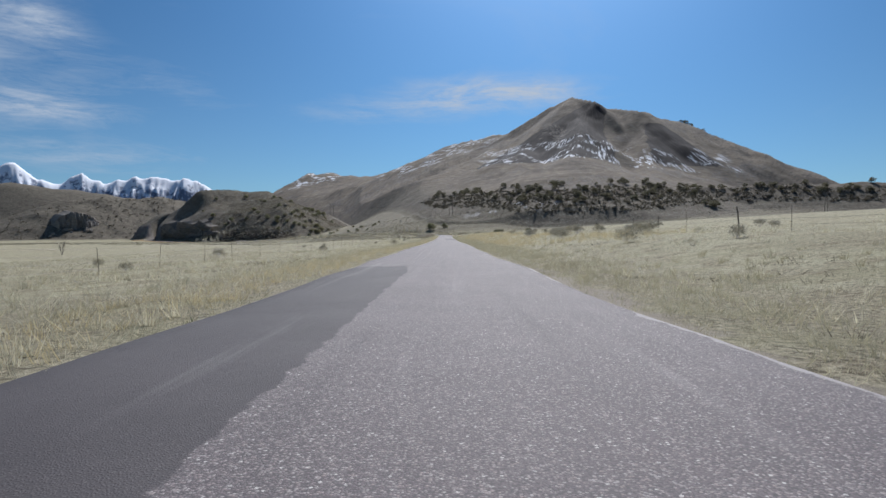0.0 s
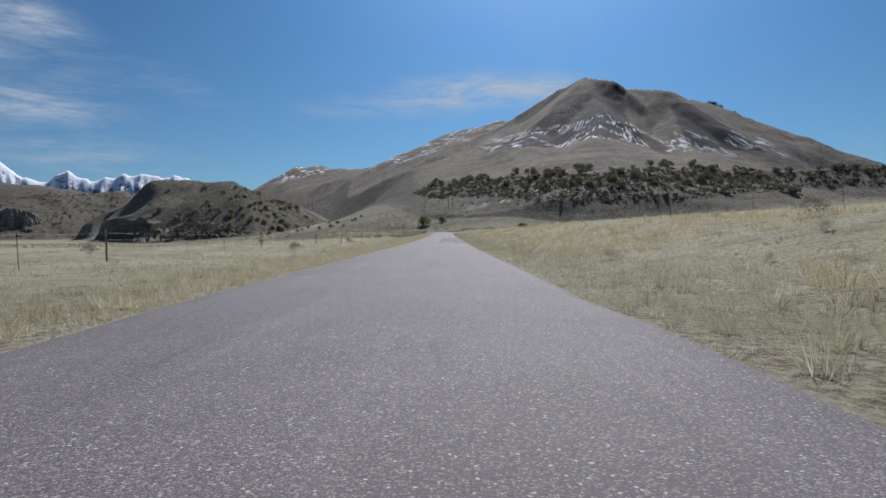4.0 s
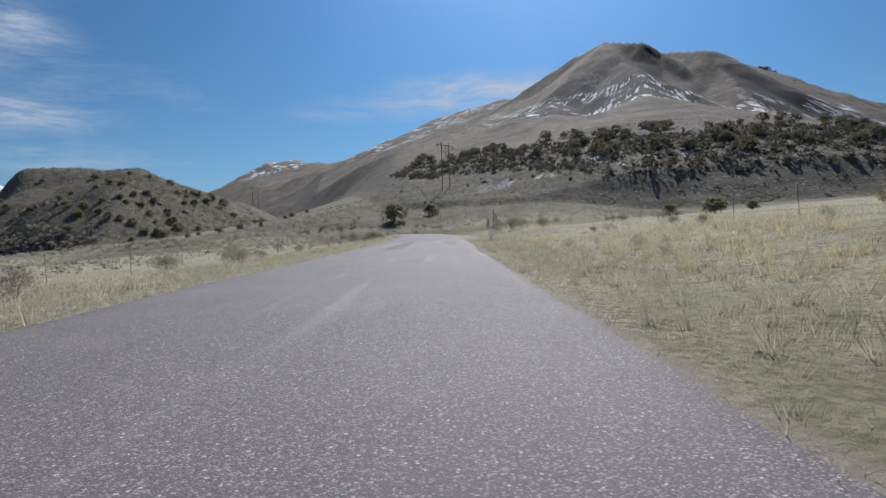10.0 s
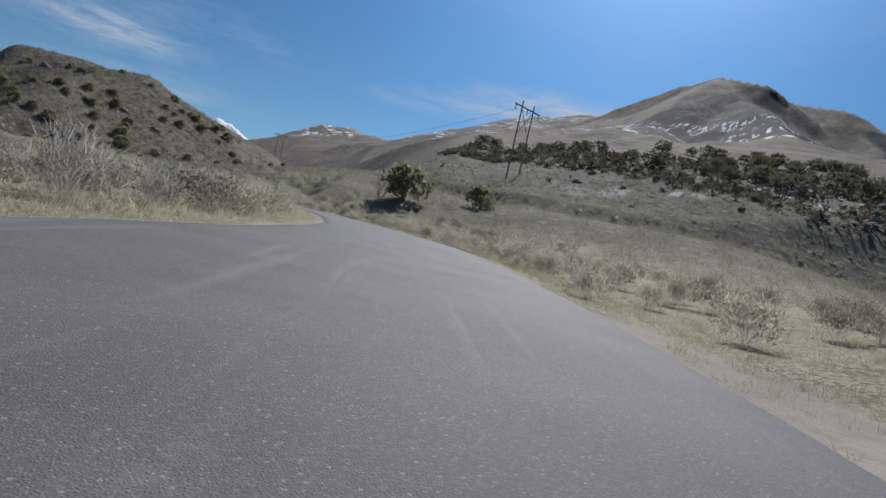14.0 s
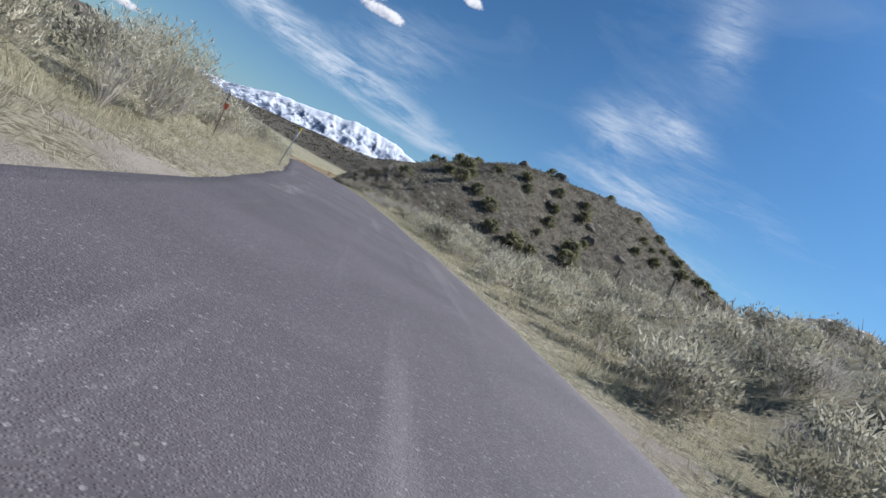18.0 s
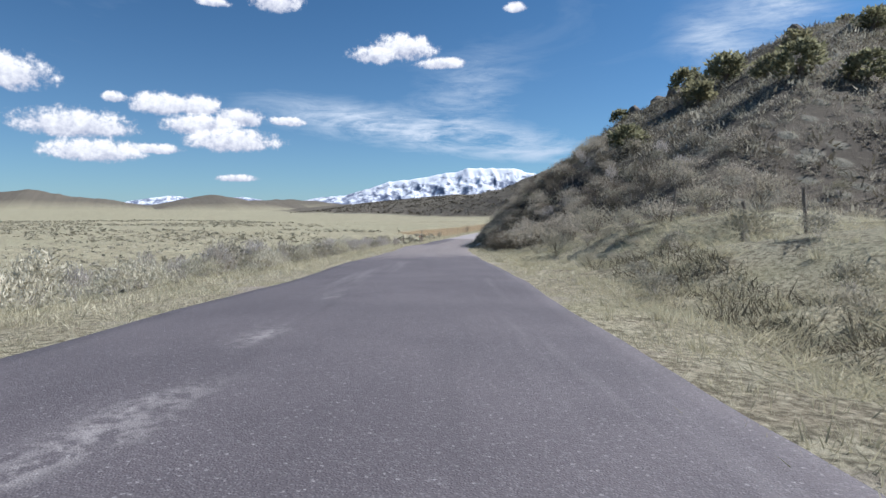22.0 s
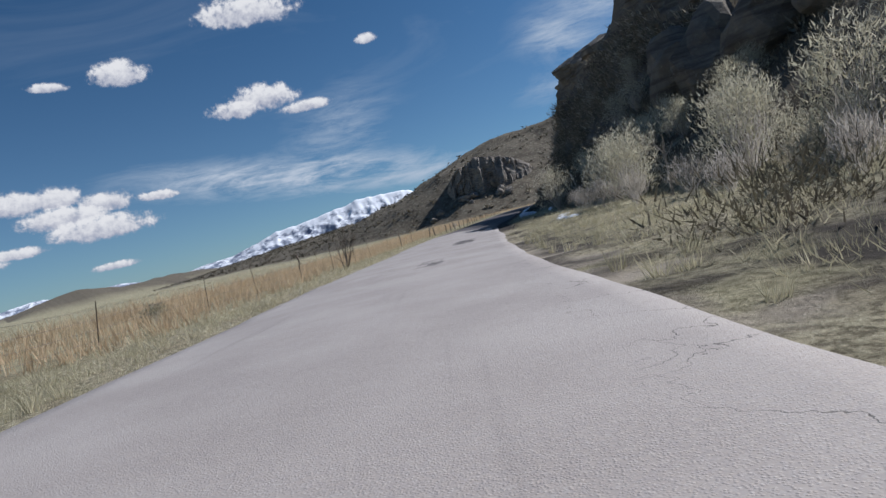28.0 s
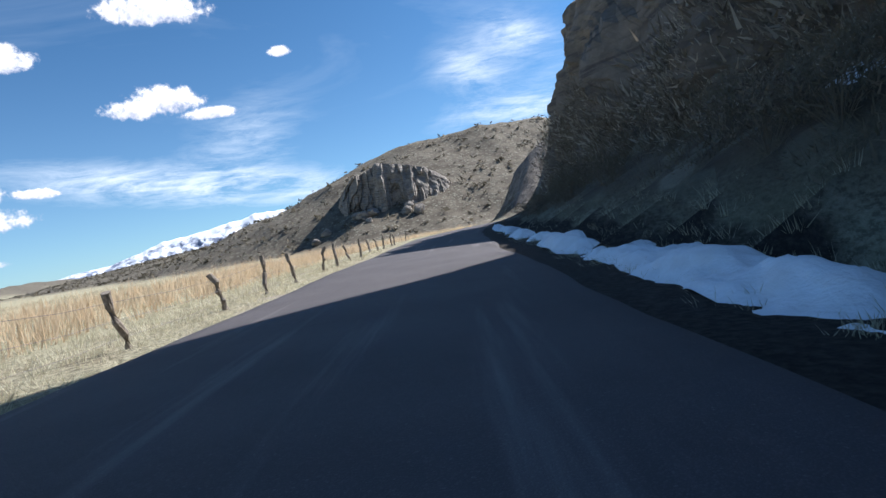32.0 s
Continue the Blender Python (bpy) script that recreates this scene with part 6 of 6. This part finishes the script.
fence("wire_fence", "short gnarled wooden posts leaning along the reedy field", [tuple(at_time(t, o)) for t, o in ((31.15, -6.7), (31.6, -5.9), (32.3, -5.45), (33.2, -5.6), (34.2, -5.9), (35.2, -6.4))], 3.6, 0.85, 3, 707, 7.0, 1.1, 0.78, 1.15)
fence("wire_fence", "sagging wire fence meeting the field gate", [tuple(at_time(t, o)) for t, o in ((24.4, -22), (25.6, -12.5), (26.3, -8.6), (26.62, -7.2))], 3.6, 0.5, 4, 706, 3.0)


def pipe(a, b, r, n=8):
    return tube([a, (Vector(a) + Vector(b)) / 2, b], r, n)


def field_gate(a, b, height, bars, mats, label, uprights=3, droop=0.0):
    """A tube gate hung between two places on the ground."""
    za, zb = gz1(*a), gz1(*b)
    root = thing("field_gate", label, "gate", pose(a[0], a[1], za))
    d = Vector((b[0] - a[0], b[1] - a[1], zb - za))
    L = d.length
    u = lambda s, h: d * s + Vector((0, 0, 0.14 + h * height))
    fr = part("gate_frame", tube([u(0.02, 0), u(0.02, 0.97), u(0.05, 1), u(0.95, 1 - droop), u(0.98, 0.97 - droop), u(0.98, 0), u(0.94, 0), u(0.02, 0)], 0.024, 8, False), mats[0], root)
    for k in range(1, bars):
        part("bar", pipe(u(0.02, k / bars), u(0.98, k / bars * (1 - droop)), 0.017), mats[1], root)
    for k in range(1, uprights):
        part("upright", pipe(u(k / uprights, 0), u(k / uprights, 1 - droop * k / uprights), 0.016), mats[0], root)
    return root


def thick_post(x, y, h, r, label, mat, seed, lean=(0, 0)):
    rnd = np.random.default_rng(seed)
    root = thing("gate_post", label, "post", pose(x, y, gz1(x, y), lean[0], lean[1], 0))
    pts = [(rnd.normal(0, 0.01), rnd.normal(0, 0.01), -0.4 + (h + 0.4) * k / 7) for k in range(8)]
    part("timber", tube(pts, [r * rnd.uniform(0.93, 1.07) for _ in pts], 12), mat, root)
    return root


# gate by the dirt pull-out
thick_post(9.3, 348.5, 1.32, 0.085, "dark squared timber gate post in dry grass", MAT["post_wood"], 801)
field_gate((9.33, 348.35), (9.66, 346.2), 0.98, 5, (MAT["galv"], MAT["galv"]), "galvanised five-bar tube gate, shut, sagging a little", 3)
thick_post(9.71, 345.9, 2.2, 0.085, "tall weathered pole beside the tube gate", MAT["pale_wood"], 802)
thick_post(9.88, 344.75, 1.65, 0.075, "tall weathered pole braced with wire", MAT["pale_wood"], 803)
g = thing("brace_wire", "crossed brace wires and rail between two poles", "brace", pose(9.71, 345.9, gz1(9.71, 345.9)))
dv = Vector((0.24, -1.5, gz1(9.95, 344.4) - gz1(9.71, 345.9)))
part("rail", pipe((0, 0, 1.1), dv + Vector((0, 0, 1.1)), 0.022), MAT["steel_post"], g)
part("wire", pipe((0, 0, 1.05), dv + Vector((0, 0, 0.15)), 0.012, 5), MAT["wire"], g)
part("wire", pipe((0, 0, 0.15), dv + Vector((0, 0, 1.05)), 0.012, 5), MAT["wire"], g)
sg = thing("marker_plate", "small faded white plate on a pole", "sign", pose(9.71 - 0.12, 345.9 - 0.14, gz1(9.71, 345.9) + 1.55, 0, 0, -48))
part("plate", box(0.012, 0.2, 0.13, 0.004), MAT["white"], sg)

# gate into the field below the hill
ga, gb, gc = (-179.6, 502.1), (-182.3, 503.9), (-186.2, 505.6)
tp = thick_post(*ga, 1.12, 0.11, "short stout timber gate post with an orange reflector", MAT["pale_wood"], 811, (2, 3))
rf = part("reflector", box(0.13, 0.02, 0.13, 0.02), MAT["orange"], tp, "round orange reflector")
rf.matrix_basis = pose(0.03, -0.12, 0.98, 0, 0, 30)
field_gate(ga, gb, 0.98, 6, (MAT["gate_brown"], MAT["gate_brown"]), "brown six-bar tube gate, shut across a field track", 3)
field_gate(gb, gc, 0.92, 6, (MAT["steel_post"], MAT["wire"]), "narrow wire panel gate beside the tube gate", 2)
thick_post(*gc, 2.0, 0.10, "tall leaning weathered corner post", MAT["pale_wood"], 812, (-3, -5))
lk = thing("gate_chain_box", "small rusty box and latch hanging on the gate", "latch", pose(-181.2, 503.15, gz1(-181.2, 503.15) + 0.74, 0, 0, 30))
part("case", box(0.16, 0.08, 0.17, 0.015), MAT["steel_post"], lk)
part("lid", box(0.17, 0.09, 0.05, 0.012), MAT["white"], lk).matrix_basis = pose(0, 0, 0.11)
thick_post(-176.8, 498.1, 1.35, 0.05, "thin leaning brace post", MAT["post_wood"], 813, (4, -3))
bp = thing("brace_pole", "slanting brace pole of the old fence", "brace", pose(-176.8, 498.1, gz1(-176.8, 498.1)))
part("pole", pipe((-0.2, -1.6, 0.15), (-1.6, 1.9, 1.0), 0.035), MAT["post_wood"], bp)


# ------------------------------------------------------------------ roadside posts and sign
def delineator(x, y, lean):
    root = thing("delineator", "slim grey roadside marker post with yellow and white top", "post", pose(x, y, gz1(x, y), lean, -lean, 20))
    part("stake", box(0.055, 0.03, 1.55, 0.006), MAT["galv"], root).matrix_basis = pose(0, 0, 0.6)
    part("band", box(0.075, 0.036, 0.22, 0.006), MAT["white"], root).matrix_basis = pose(0, 0, 1.38)
    part("reflector", box(0.08, 0.04, 0.16, 0.006), MAT["yellow"], root).matrix_basis = pose(0, 0, 1.57)
    return root


delineator(-49.6, 431.75, -3)
om = thing("marker_stake", "low stake with an orange plastic tag in the brush", "post", pose(-46.4, 427.9, gz1(-46.4, 427.9), 3, 0, 10))
part("stake", box(0.04, 0.03, 1.2, 0.005), MAT["post_wood"], om).matrix_basis = pose(0, 0, 0.4)
part("tag", box(0.24, 0.02, 0.18, 0.01), MAT["orange"], om, "bright orange tag").matrix_basis = pose(0, 0, 1.0)
thick_post(-55.6, 431.2, 1.45, 0.05, "lone grey wooden stake in sagebrush", MAT["post_wood"], 821, (4, 4))
sx, sy = at_time(30.02, 7.6)
sp = thing("trail_sign", "small white notice board on a leaning pole", "sign", pose(sx, sy, gz1(sx, sy), 0, -8, 45))
part("pole", pipe((0, 0, -0.3), (0, 0, 2.15), 0.055), MAT["pale_wood"], sp)
bd = part("board", box(0.02, 0.40, 0.32, 0.006), MAT["white"], sp)
bd.matrix_basis = pose(-0.07, 0, 2.05)
for k in range(4):
    part("text_bar", box(0.006, 0.26 - 0.05 * (k % 2), 0.022), MAT["steel_post"], bd).matrix_basis = pose(-0.014, 0, 0.10 - 0.065 * k)
sx, sy = at_time(29.15, 7.9)
dt = thing("dead_snag", "bleached dead trunk with broken branches", "tree", pose(sx, sy, gz1(sx, sy)))
part("trunk", tube([(0, 0, -0.3), (0.05, 0, 0.7), (-0.03, 0.05, 1.4), (0.06, 0, 2.05)], [0.085, 0.07, 0.055, 0.03], 9), MAT["pale_wood"], dt)
for a, b in (((0, 0, 1.45), (0.3, 0.2, 1.95)), ((0, 0, 1.6), (-0.3, -0.1, 2.05)), ((0.03, 0, 1.85), (0.18, -0.2, 2.3))):
    part("branch", tube([a, (Vector(a) + Vector(b)) / 2 + Vector((0.05, 0, -0.04)), b], [0.035, 0.025, 0.012], 6), MAT["pale_wood"], dt)


# ------------------------------------------------------------------ power line
def pylon(x, y, turn, h, label):
    z = gz1(x, y)
    root = thing("power_pylon", label, "pylon", pose(x, y, z, 0, 0, turn), "pylons of the power line")
    w = 2.1
    for s in (-1, 1):
        part("pole", tube([(s * w, 0, -1), (s * w, 0, h)], [0.19, 0.13], 10), MAT["post_wood"], root)
    part("crossarm", box(9.4, 0.22, 0.26, 0.03), MAT["post_wood"], root).matrix_basis = pose(0, 0, h - 1.3)
    part("brace", pipe((-w, 0, h - 1.6), (w, 0, h - 7.4), 0.07), MAT["post_wood"], root)
    part("brace", pipe((w, 0, h - 1.6), (-w, 0, h - 7.4), 0.07), MAT["post_wood"], root)
    for s in (-4.3, 0, 4.3):
        part("insulator", tube([(s, 0, h - 1.4), (s, 0, h - 2.5)], [0.10, 0.10], 8), MAT["insulator"], root)
    return root, [root.matrix_basis @ Vector((s, 0, h - 2.5)) for s in (-4.3, 0, 4.3)]


stations = [(-520, 1420, 20), (-133, 732, 35), (6.5, 488, 50), (288, 459, 85), (560, 430, 85)]
hang = [pylon(x, y, t, 16.5, "two-pole timber power pylon with crossed braces")[1] for x, y, t in stations[1:4]]
pl = thing("power_line", "thin sagging wires of a power line", "cable")
for a, b in zip(hang[:-1], hang[1:]):
    for p, q in zip(a, b):
        pts = [p.lerp(q, k / 14) - Vector((0, 0, 4 * 6.0 * (k / 14) * (1 - k / 14))) for k in range(15)]
        part("wire", tube(pts, 0.025, 4, False), MAT["wire"], pl)


# ------------------------------------------------------------------ rocks
def rock_mesh(seed, mat, stretch=(1, 1, 0.8)):
    rnd = np.random.default_rng(seed)
    bm = bmesh.new()
    bmesh.ops.create_icosphere(bm, subdivisions=3, radius=1)
    planes = [(Vector(rnd.normal(size=3)).normalized(), rnd.uniform(0.55, 0.85)) for _ in range(9)]
    for v in bm.verts:
        p = v.co.copy()
        for n_, d_ in planes:
            k = p.dot(n_)
            if k > d_:
                p -= n_ * (k - d_) * 0.9
        p += p.normalized() * (0.16 * noise.noise(p * 1.7 + Vector((seed, 0, 0))) + 0.07 * noise.noise(p * 5 + Vector((0, seed, 0))))
        v.co = Vector((p.x * stretch[0], p.y * stretch[1], p.z * stretch[2]))
    me = as_mesh(bm, "rock", mat)
    return me


OUTCROPS = [rock_mesh(900 + k, MAT["rock"], (1.2, 0.8, 0.9)) for k in range(5)]
BOULDERS = [rock_mesh(920 + k, MAT["boulder"]) for k in range(4)]


def rock(x, y, size, meshes, name, label, group, rnd, sink=0.35):
    ob = new(name, meshes[int(rnd.integers(0, len(meshes)))])
    tagged(ob, label, "rock", group)
    ob.matrix_basis = pose(x, y, gz1(x, y) + size * (0.55 - sink), rnd.uniform(-15, 15), rnd.uniform(-15, 15), rnd.uniform(0, 360)) @ Matrix.Diagonal((size, size * rnd.uniform(0.7, 1.1), size * rnd.uniform(0.7, 1.2), 1))
    return ob


rr = np.random.default_rng(15)
for x, y, s in ((-177, 541, 3.2), (-181, 543, 2.6), (-186, 546, 3.4), (-172, 538, 2.2), (-168, 540, 2.0), (-192, 549, 2.4), (-206, 555, 3.0), (-210, 557, 3.6), (-214, 559, 3.4), (-218, 562, 3.0),
                (-160, 535, 1.6), (-150, 548, 2.0), (-143, 556, 1.8), (-134, 560, 2.2), (-126, 556, 1.8), (-120, 550, 2.0), (-116, 560, 1.6), (-128, 540, 1.4), (-198, 566, 2.6), (-190, 575, 2.2)):
    rock(x, y, s, OUTCROPS, "rock_outcrop", "dark weathered rock outcrop on the sage hillside", "outcrops on the hill", rr)
for k in range(14):
    a = rr.uniform(0, 1)
    x, y = -434 - 38 * a + rr.normal(0, 3), 772 - 42 * a + rr.normal(0, 3)
    rock(x, y, rr.uniform(1.2, 3.0), BOULDERS, "rock_outcrop", "pale fallen block below the far crag", "blocks below the crag", rr, 0.3)
for k in range(40):
    x, y, z_ = rr.uniform(-10, 150), rr.uniform(455, 500), 0
    rock(x, y, rr.uniform(0.4, 1.1), OUTCROPS, "rock_outcrop", "dark rock on the mountain's foot slope", "rocks on the foot slope", rr)
for k in range(20):
    t, o = rr.uniform(27.8, 31.5), rr.uniform(0.4, 5)
    i = int(np.argmin(np.abs(LINE_T - t)))
    x, y = LINE[i] + SIDE[i] * (RIGHT[i] + o)
    rock(x, y, rr.uniform(0.015, 0.03), BOULDERS, "stone", "loose pale stone on the dirt shoulder", "stones on the shoulder", rr, 0.2)


def crag():
    """A buttress of upright pillars that juts from the far hill."""
    a, b, nrm = np.array([-435.0, 787.0]), np.array([-477.0, 743.0]), np.array([0.73, -0.68])
    u, v = np.linspace(0, 1, 160), np.linspace(0, 1, 64)
    U, V = np.meshgrid(u, v, indexing="ij")
    S = U * 60
    tall = np.interp(u, [0, 0.1, 0.25, 0.45, 0.62, 0.78, 0.9, 1], [6, 16, 22, 25, 26, 22, 15, 5]) + 1.6 * fbm(u * 60, u * 0, 7, 3, 81)
    pillar = np.round(value_noise(S * 0.17, V * 1.0, 82) * 4) / 4 * 6.5 + np.round(value_noise(S * 0.5, V * 2.5, 83) * 3) / 3 * 3.0
    out = 4 + pillar + 2.5 * fbm(S, V * 25, 5, 4, 84) - 13.0 * V ** 1.3 - 26 * np.clip(V - 0.86, 0, 1) / 0.14
    out = out - 12 * (np.abs(2 * U - 1) ** 3)
    x, y = a[0] + (b[0] - a[0]) * U + nrm[0] * out, a[1] + (b[1] - a[1]) * U + nrm[1] * out
    foot = np.minimum(ground_height(x[:, 0], y[:, 0]), 4.0)
    z = foot[:, None] - 2 + (tall[:, None] + 2) * np.clip(V / 0.86, 0, 1) + 2.0 * np.clip(V - 0.86, 0, 1) / 0.14 + 0.8 * fbm(S, V * 30, 3, 3, 85)
    n, w = x.shape
    i = (np.arange(n - 1)[:, None] * w + np.arange(w - 1)[None]).ravel()
    me = raw_mesh("crag", np.stack([x, y, z], -1).reshape(-1, 3), np.stack([i, i + w, i + w + 1, i + 1], 1), flat=True)
    me.materials.append(MAT["boulder"])
    return tagged(new("rock_crag", me), "pale craggy rock buttress on the far hillside", "crag", kind="structure")


crag()


def cliff():
    """The rock face that overhangs the road's far end."""
    tt = np.linspace(29.9, 37.5, 190)
    fx = np.array([np.interp(tt, LINE_T, LINE[:, k]) for k in (0, 1)]).T
    sd = np.array([np.interp(tt, LINE_T, SIDE[:, k]) for k in (0, 1)]).T
    off = np.interp(tt, [29.9, 30.6, 31.5, 32.5, 34, 37.5], [19.5, 17.5, 13.5, 11.5, 11.5, 13.0])
    base = ground_height(fx[:, 0] + sd[:, 0] * (off - 2.5), fx[:, 1] + sd[:, 1] * (off - 2.5))
    # how far past the line the noon shade of its brow reaches
    shade = np.interp(tt, [29.9, 30.3, 30.6, 30.77, 30.89, 30.97, 31.09, 31.2, 31.3, 31.42, 31.55, 31.75, 31.9, 32.05, 32.2, 32.6, 33.0, 33.3, 33.7, 34.1, 37.5], [-7.5, -5.5, -2.0, -0.2, 0.9, 1.5, 0.3, 1.9, 0.9, 0.8, 1.1, 1.65, 2.6, 3.5, 4.3, 5.0, 4.8, -2, -2, 4, 2])
    hgt = ((shade + off + 1.3) / 0.95 - (base - np.interp(tt, LINE_T, LINE_Z)) + 2) / 0.86 - 3
    v = np.linspace(0, 1, 64)
    S, V = np.meshgrid(np.arange(len(tt)) * 0.85, v, indexing="ij")
    zz = V * (hgt[:, None] + 3)
    block = np.round(value_noise(S * 0.33, zz * 0.22, 91) * 5) / 5 * 2.2 + np.round(value_noise(S * 0.9 + 5, zz * 0.55, 92) * 4) / 4 * 0.8
    crag = block + 1.2 * fbm(S, zz, 7, 4, 93) + 0.5 * np.abs(fbm(S, zz * 0.5, 2.2, 4, 94))
    d = off[:, None] + 3.2 * V ** 1.6 - crag + 5.5 * np.clip(V - 0.86, 0, 1) / 0.14
    x = fx[:, :1] + sd[:, :1] * d
    y = fx[:, 1:] + sd[:, 1:] * d
    z = base[:, None] - 2.0 + zz
    n, w = x.shape
    i = (np.arange(n - 1)[:, None] * w + np.arange(w - 1)[None]).ravel()
    me = raw_mesh("cliff", np.stack([x, y, z], -1).reshape(-1, 3), np.stack([i, i + w, i + w + 1, i + 1], 1), flat=True)
    me.materials.append(MAT["rock"])
    rnd = np.random.default_rng(99)
    pi, pj = rnd.integers(1, n - 1, 4200), (rnd.uniform(0.02, 0.80, 4200) * w).astype(int)
    keep = ~((tt[pi] > 32.6) & (pj > 0.42 * w)) & (pj < 0.60 * w)
    pi, pj = pi[keep], pj[keep]
    size = rnd.uniform(0.6, 1.7, len(pi))
    face = -sd[pi]
    d = rnd.normal(size=(len(pi), 34, 3))
    d /= np.linalg.norm(d, axis=2)[..., None]
    d[..., :2] += face[:, None] * 0.7
    c = np.stack([x[pi, pj], y[pi, pj], z[pi, pj]], 1)[:, None] + d * (size[:, None] * rnd.uniform(0.1, 0.75, (len(pi), 34)))[..., None]
    ln = size[:, None] * rnd.uniform(0.12, 0.30, (len(pi), 34))
    tip = c + (d * 0.6 + [0, 0, 0.7] + rnd.normal(0, 0.35, d.shape)) * ln[..., None]
    odd = rnd.uniform(size=len(pi)) < 0.45
    for sel, mat, lab in ((odd, "bank_leaf", "dusty tan brush clinging to the cliff face"), (~odd, "brush", "tangled brown brush clinging to the cliff face")):
        bc, bf = ribbons(c[sel].reshape(-1, 3), tip[sel].reshape(-1, 3), (ln[sel] * 0.15).ravel(), 0, rnd)
        bush = raw_mesh("cliff_brush", bc, bf, flat=True)
        bush.materials.append(MAT[mat])
        tagged(new("cliff_brush", bush), lab, "scrub", kind="stuff")
    return tagged(new("cliff", me), "dark craggy cliff face over a shaded brushy slope", "cliff", kind="structure")


cliff()


# ------------------------------------------------------------------ old snow
def snow_bank(t0, t1, cells, label):
    tt = np.linspace(t0, t1, cells)
    fx = np.array([np.interp(tt, LINE_T, LINE[:, k]) for k in (0, 1)]).T
    sd = np.array([np.interp(tt, LINE_T, SIDE[:, k]) for k in (0, 1)]).T
    s = (tt - 29.75) * 22.8
    R = np.interp(tt, LINE_T, RIGHT)
    near = R + 1.1 + 0.5 * fbm(s, s * 0, 5, 4, 95) + 1.0 * (1 - smooth(tt, 30.7, 31.7))
    wide = np.clip((3.5 + 3.4 * fbm(s, s * 0 + 7, 7, 4, 96)) * smooth(tt, 30.7, 31.25) * (1 - 0.5 * smooth(tt, 33, 35)) * smooth(tt, t0 - 0.02, t0 + 0.18) * (1 - smooth(tt, t1 - 0.18, t1 + 0.02)), 0.15, 1.7 + 2.1 * smooth(tt, 31.7, 32.2) - 2.7 * smooth(tt, 32.42, 32.62))
    v = np.linspace(0, 1, 40)
    d = near[:, None] + wide[:, None] * v[None]
    x, y = fx[:, :1] + sd[:, :1] * d, fx[:, 1:] + sd[:, 1:] * d
    z = ground_height(x, y).reshape(x.shape)
    hole = fbm(x, y, 1.9, 5, 97)
    thick = 0.36 * np.clip(np.sin(np.pi * np.clip(v, 0.02, 0.98)), 0, 1)[None] ** 0.5 * np.clip(0.62 + 3.0 * hole, -0.6, 1.2)
    climb = np.gradient(z, axis=1) / np.gradient(d, axis=1)
    z = z + thick * (1 - 1.6 * smooth(climb, 0.35, 0.7)) - 0.04
    n, w = x.shape
    i = (np.arange(n - 1)[:, None] * w + np.arange(w - 1)[None]).ravel()
    me = raw_mesh("snow_bank", np.stack([x, y, z], -1).reshape(-1, 3), np.stack([i, i + w, i + w + 1, i + 1], 1))
    me.materials.append(MAT["snow"])
    tagged(new("snow_bank", me), label, "snow", "snow below the cliff")


for t0, t1, cells in ((30.6, 31.15, 90), (31.1, 32.05, 110), (32.0, 33.3, 130), (33.25, 35.0, 140)):
    snow_bank(t0, t1, cells, "bank of old snow in the cliff's shade")


def snow_patch(t, o, rx, ry, seed):
    i = int(np.argmin(np.abs(LINE_T - t)))
    c = LINE[i] + SIDE[i] * (RIGHT[i] + o)
    u, a = np.meshgrid(np.linspace(0, 1, 9), np.linspace(0, 2 * np.pi, 28, endpoint=False), indexing="ij")
    wob = 1 + 0.9 * fbm(np.cos(a) * 3 + seed, np.sin(a) * 3, 2, 4, seed)
    lx, ly = rx * u * np.cos(a) * wob, ry * u * np.sin(a) * wob
    x = c[0] + SIDE[i, 1] * -1 * lx + SIDE[i, 0] * ly
    y = c[1] + SIDE[i, 0] * lx + SIDE[i, 1] * ly
    z = ground_height(x, y).reshape(x.shape) + 0.10 * (1 - u ** 3) - 0.03 + 0.06 * fbm(x, y, 0.7, 3, seed)
    n, w = x.shape
    k = (np.arange(n - 1)[:, None] * w + np.arange(w)[None]).ravel()
    k2 = (np.arange(n - 1)[:, None] * w + (np.arange(w)[None] + 1) % w).ravel()
    me = raw_mesh("snow_patch", np.stack([x, y, z], -1).reshape(-1, 3), np.stack([k, k + w, k2 + w, k2], 1))
    me.materials.append(MAT["snow"])
    tagged(new("snow_patch", me), "small patch of old snow under the brush", "snow", "snow patches")


for k, (t, o, a, b) in enumerate(((25.24, 1.0, 0.5, 0.22), (25.34, 1.2, 0.6, 0.25), (25.44, 1.5, 0.4, 0.25), (25.12, 1.1, 0.3, 0.18), (25.0, 1.2, 0.25, 0.15), (26.25, 2.2, 0.5, 0.3), (29.42, 3.0, 1.4, 0.35), (29.54, 3.4, 1.3, 0.3), (29.34, 3.2, 0.7, 0.3), (30.35, 4.4, 0.5, 0.18), (30.42, 4.0, 0.6, 0.2), (30.5, 4.8, 0.8, 0.22), (30.55, 3.9, 0.7, 0.2),
                                  (30.4, 8.0, 1.2, 0.6), (32.6, 7.4, 1.2, 0.6))):
    snow_patch(t, o, a, b, 950 + k)
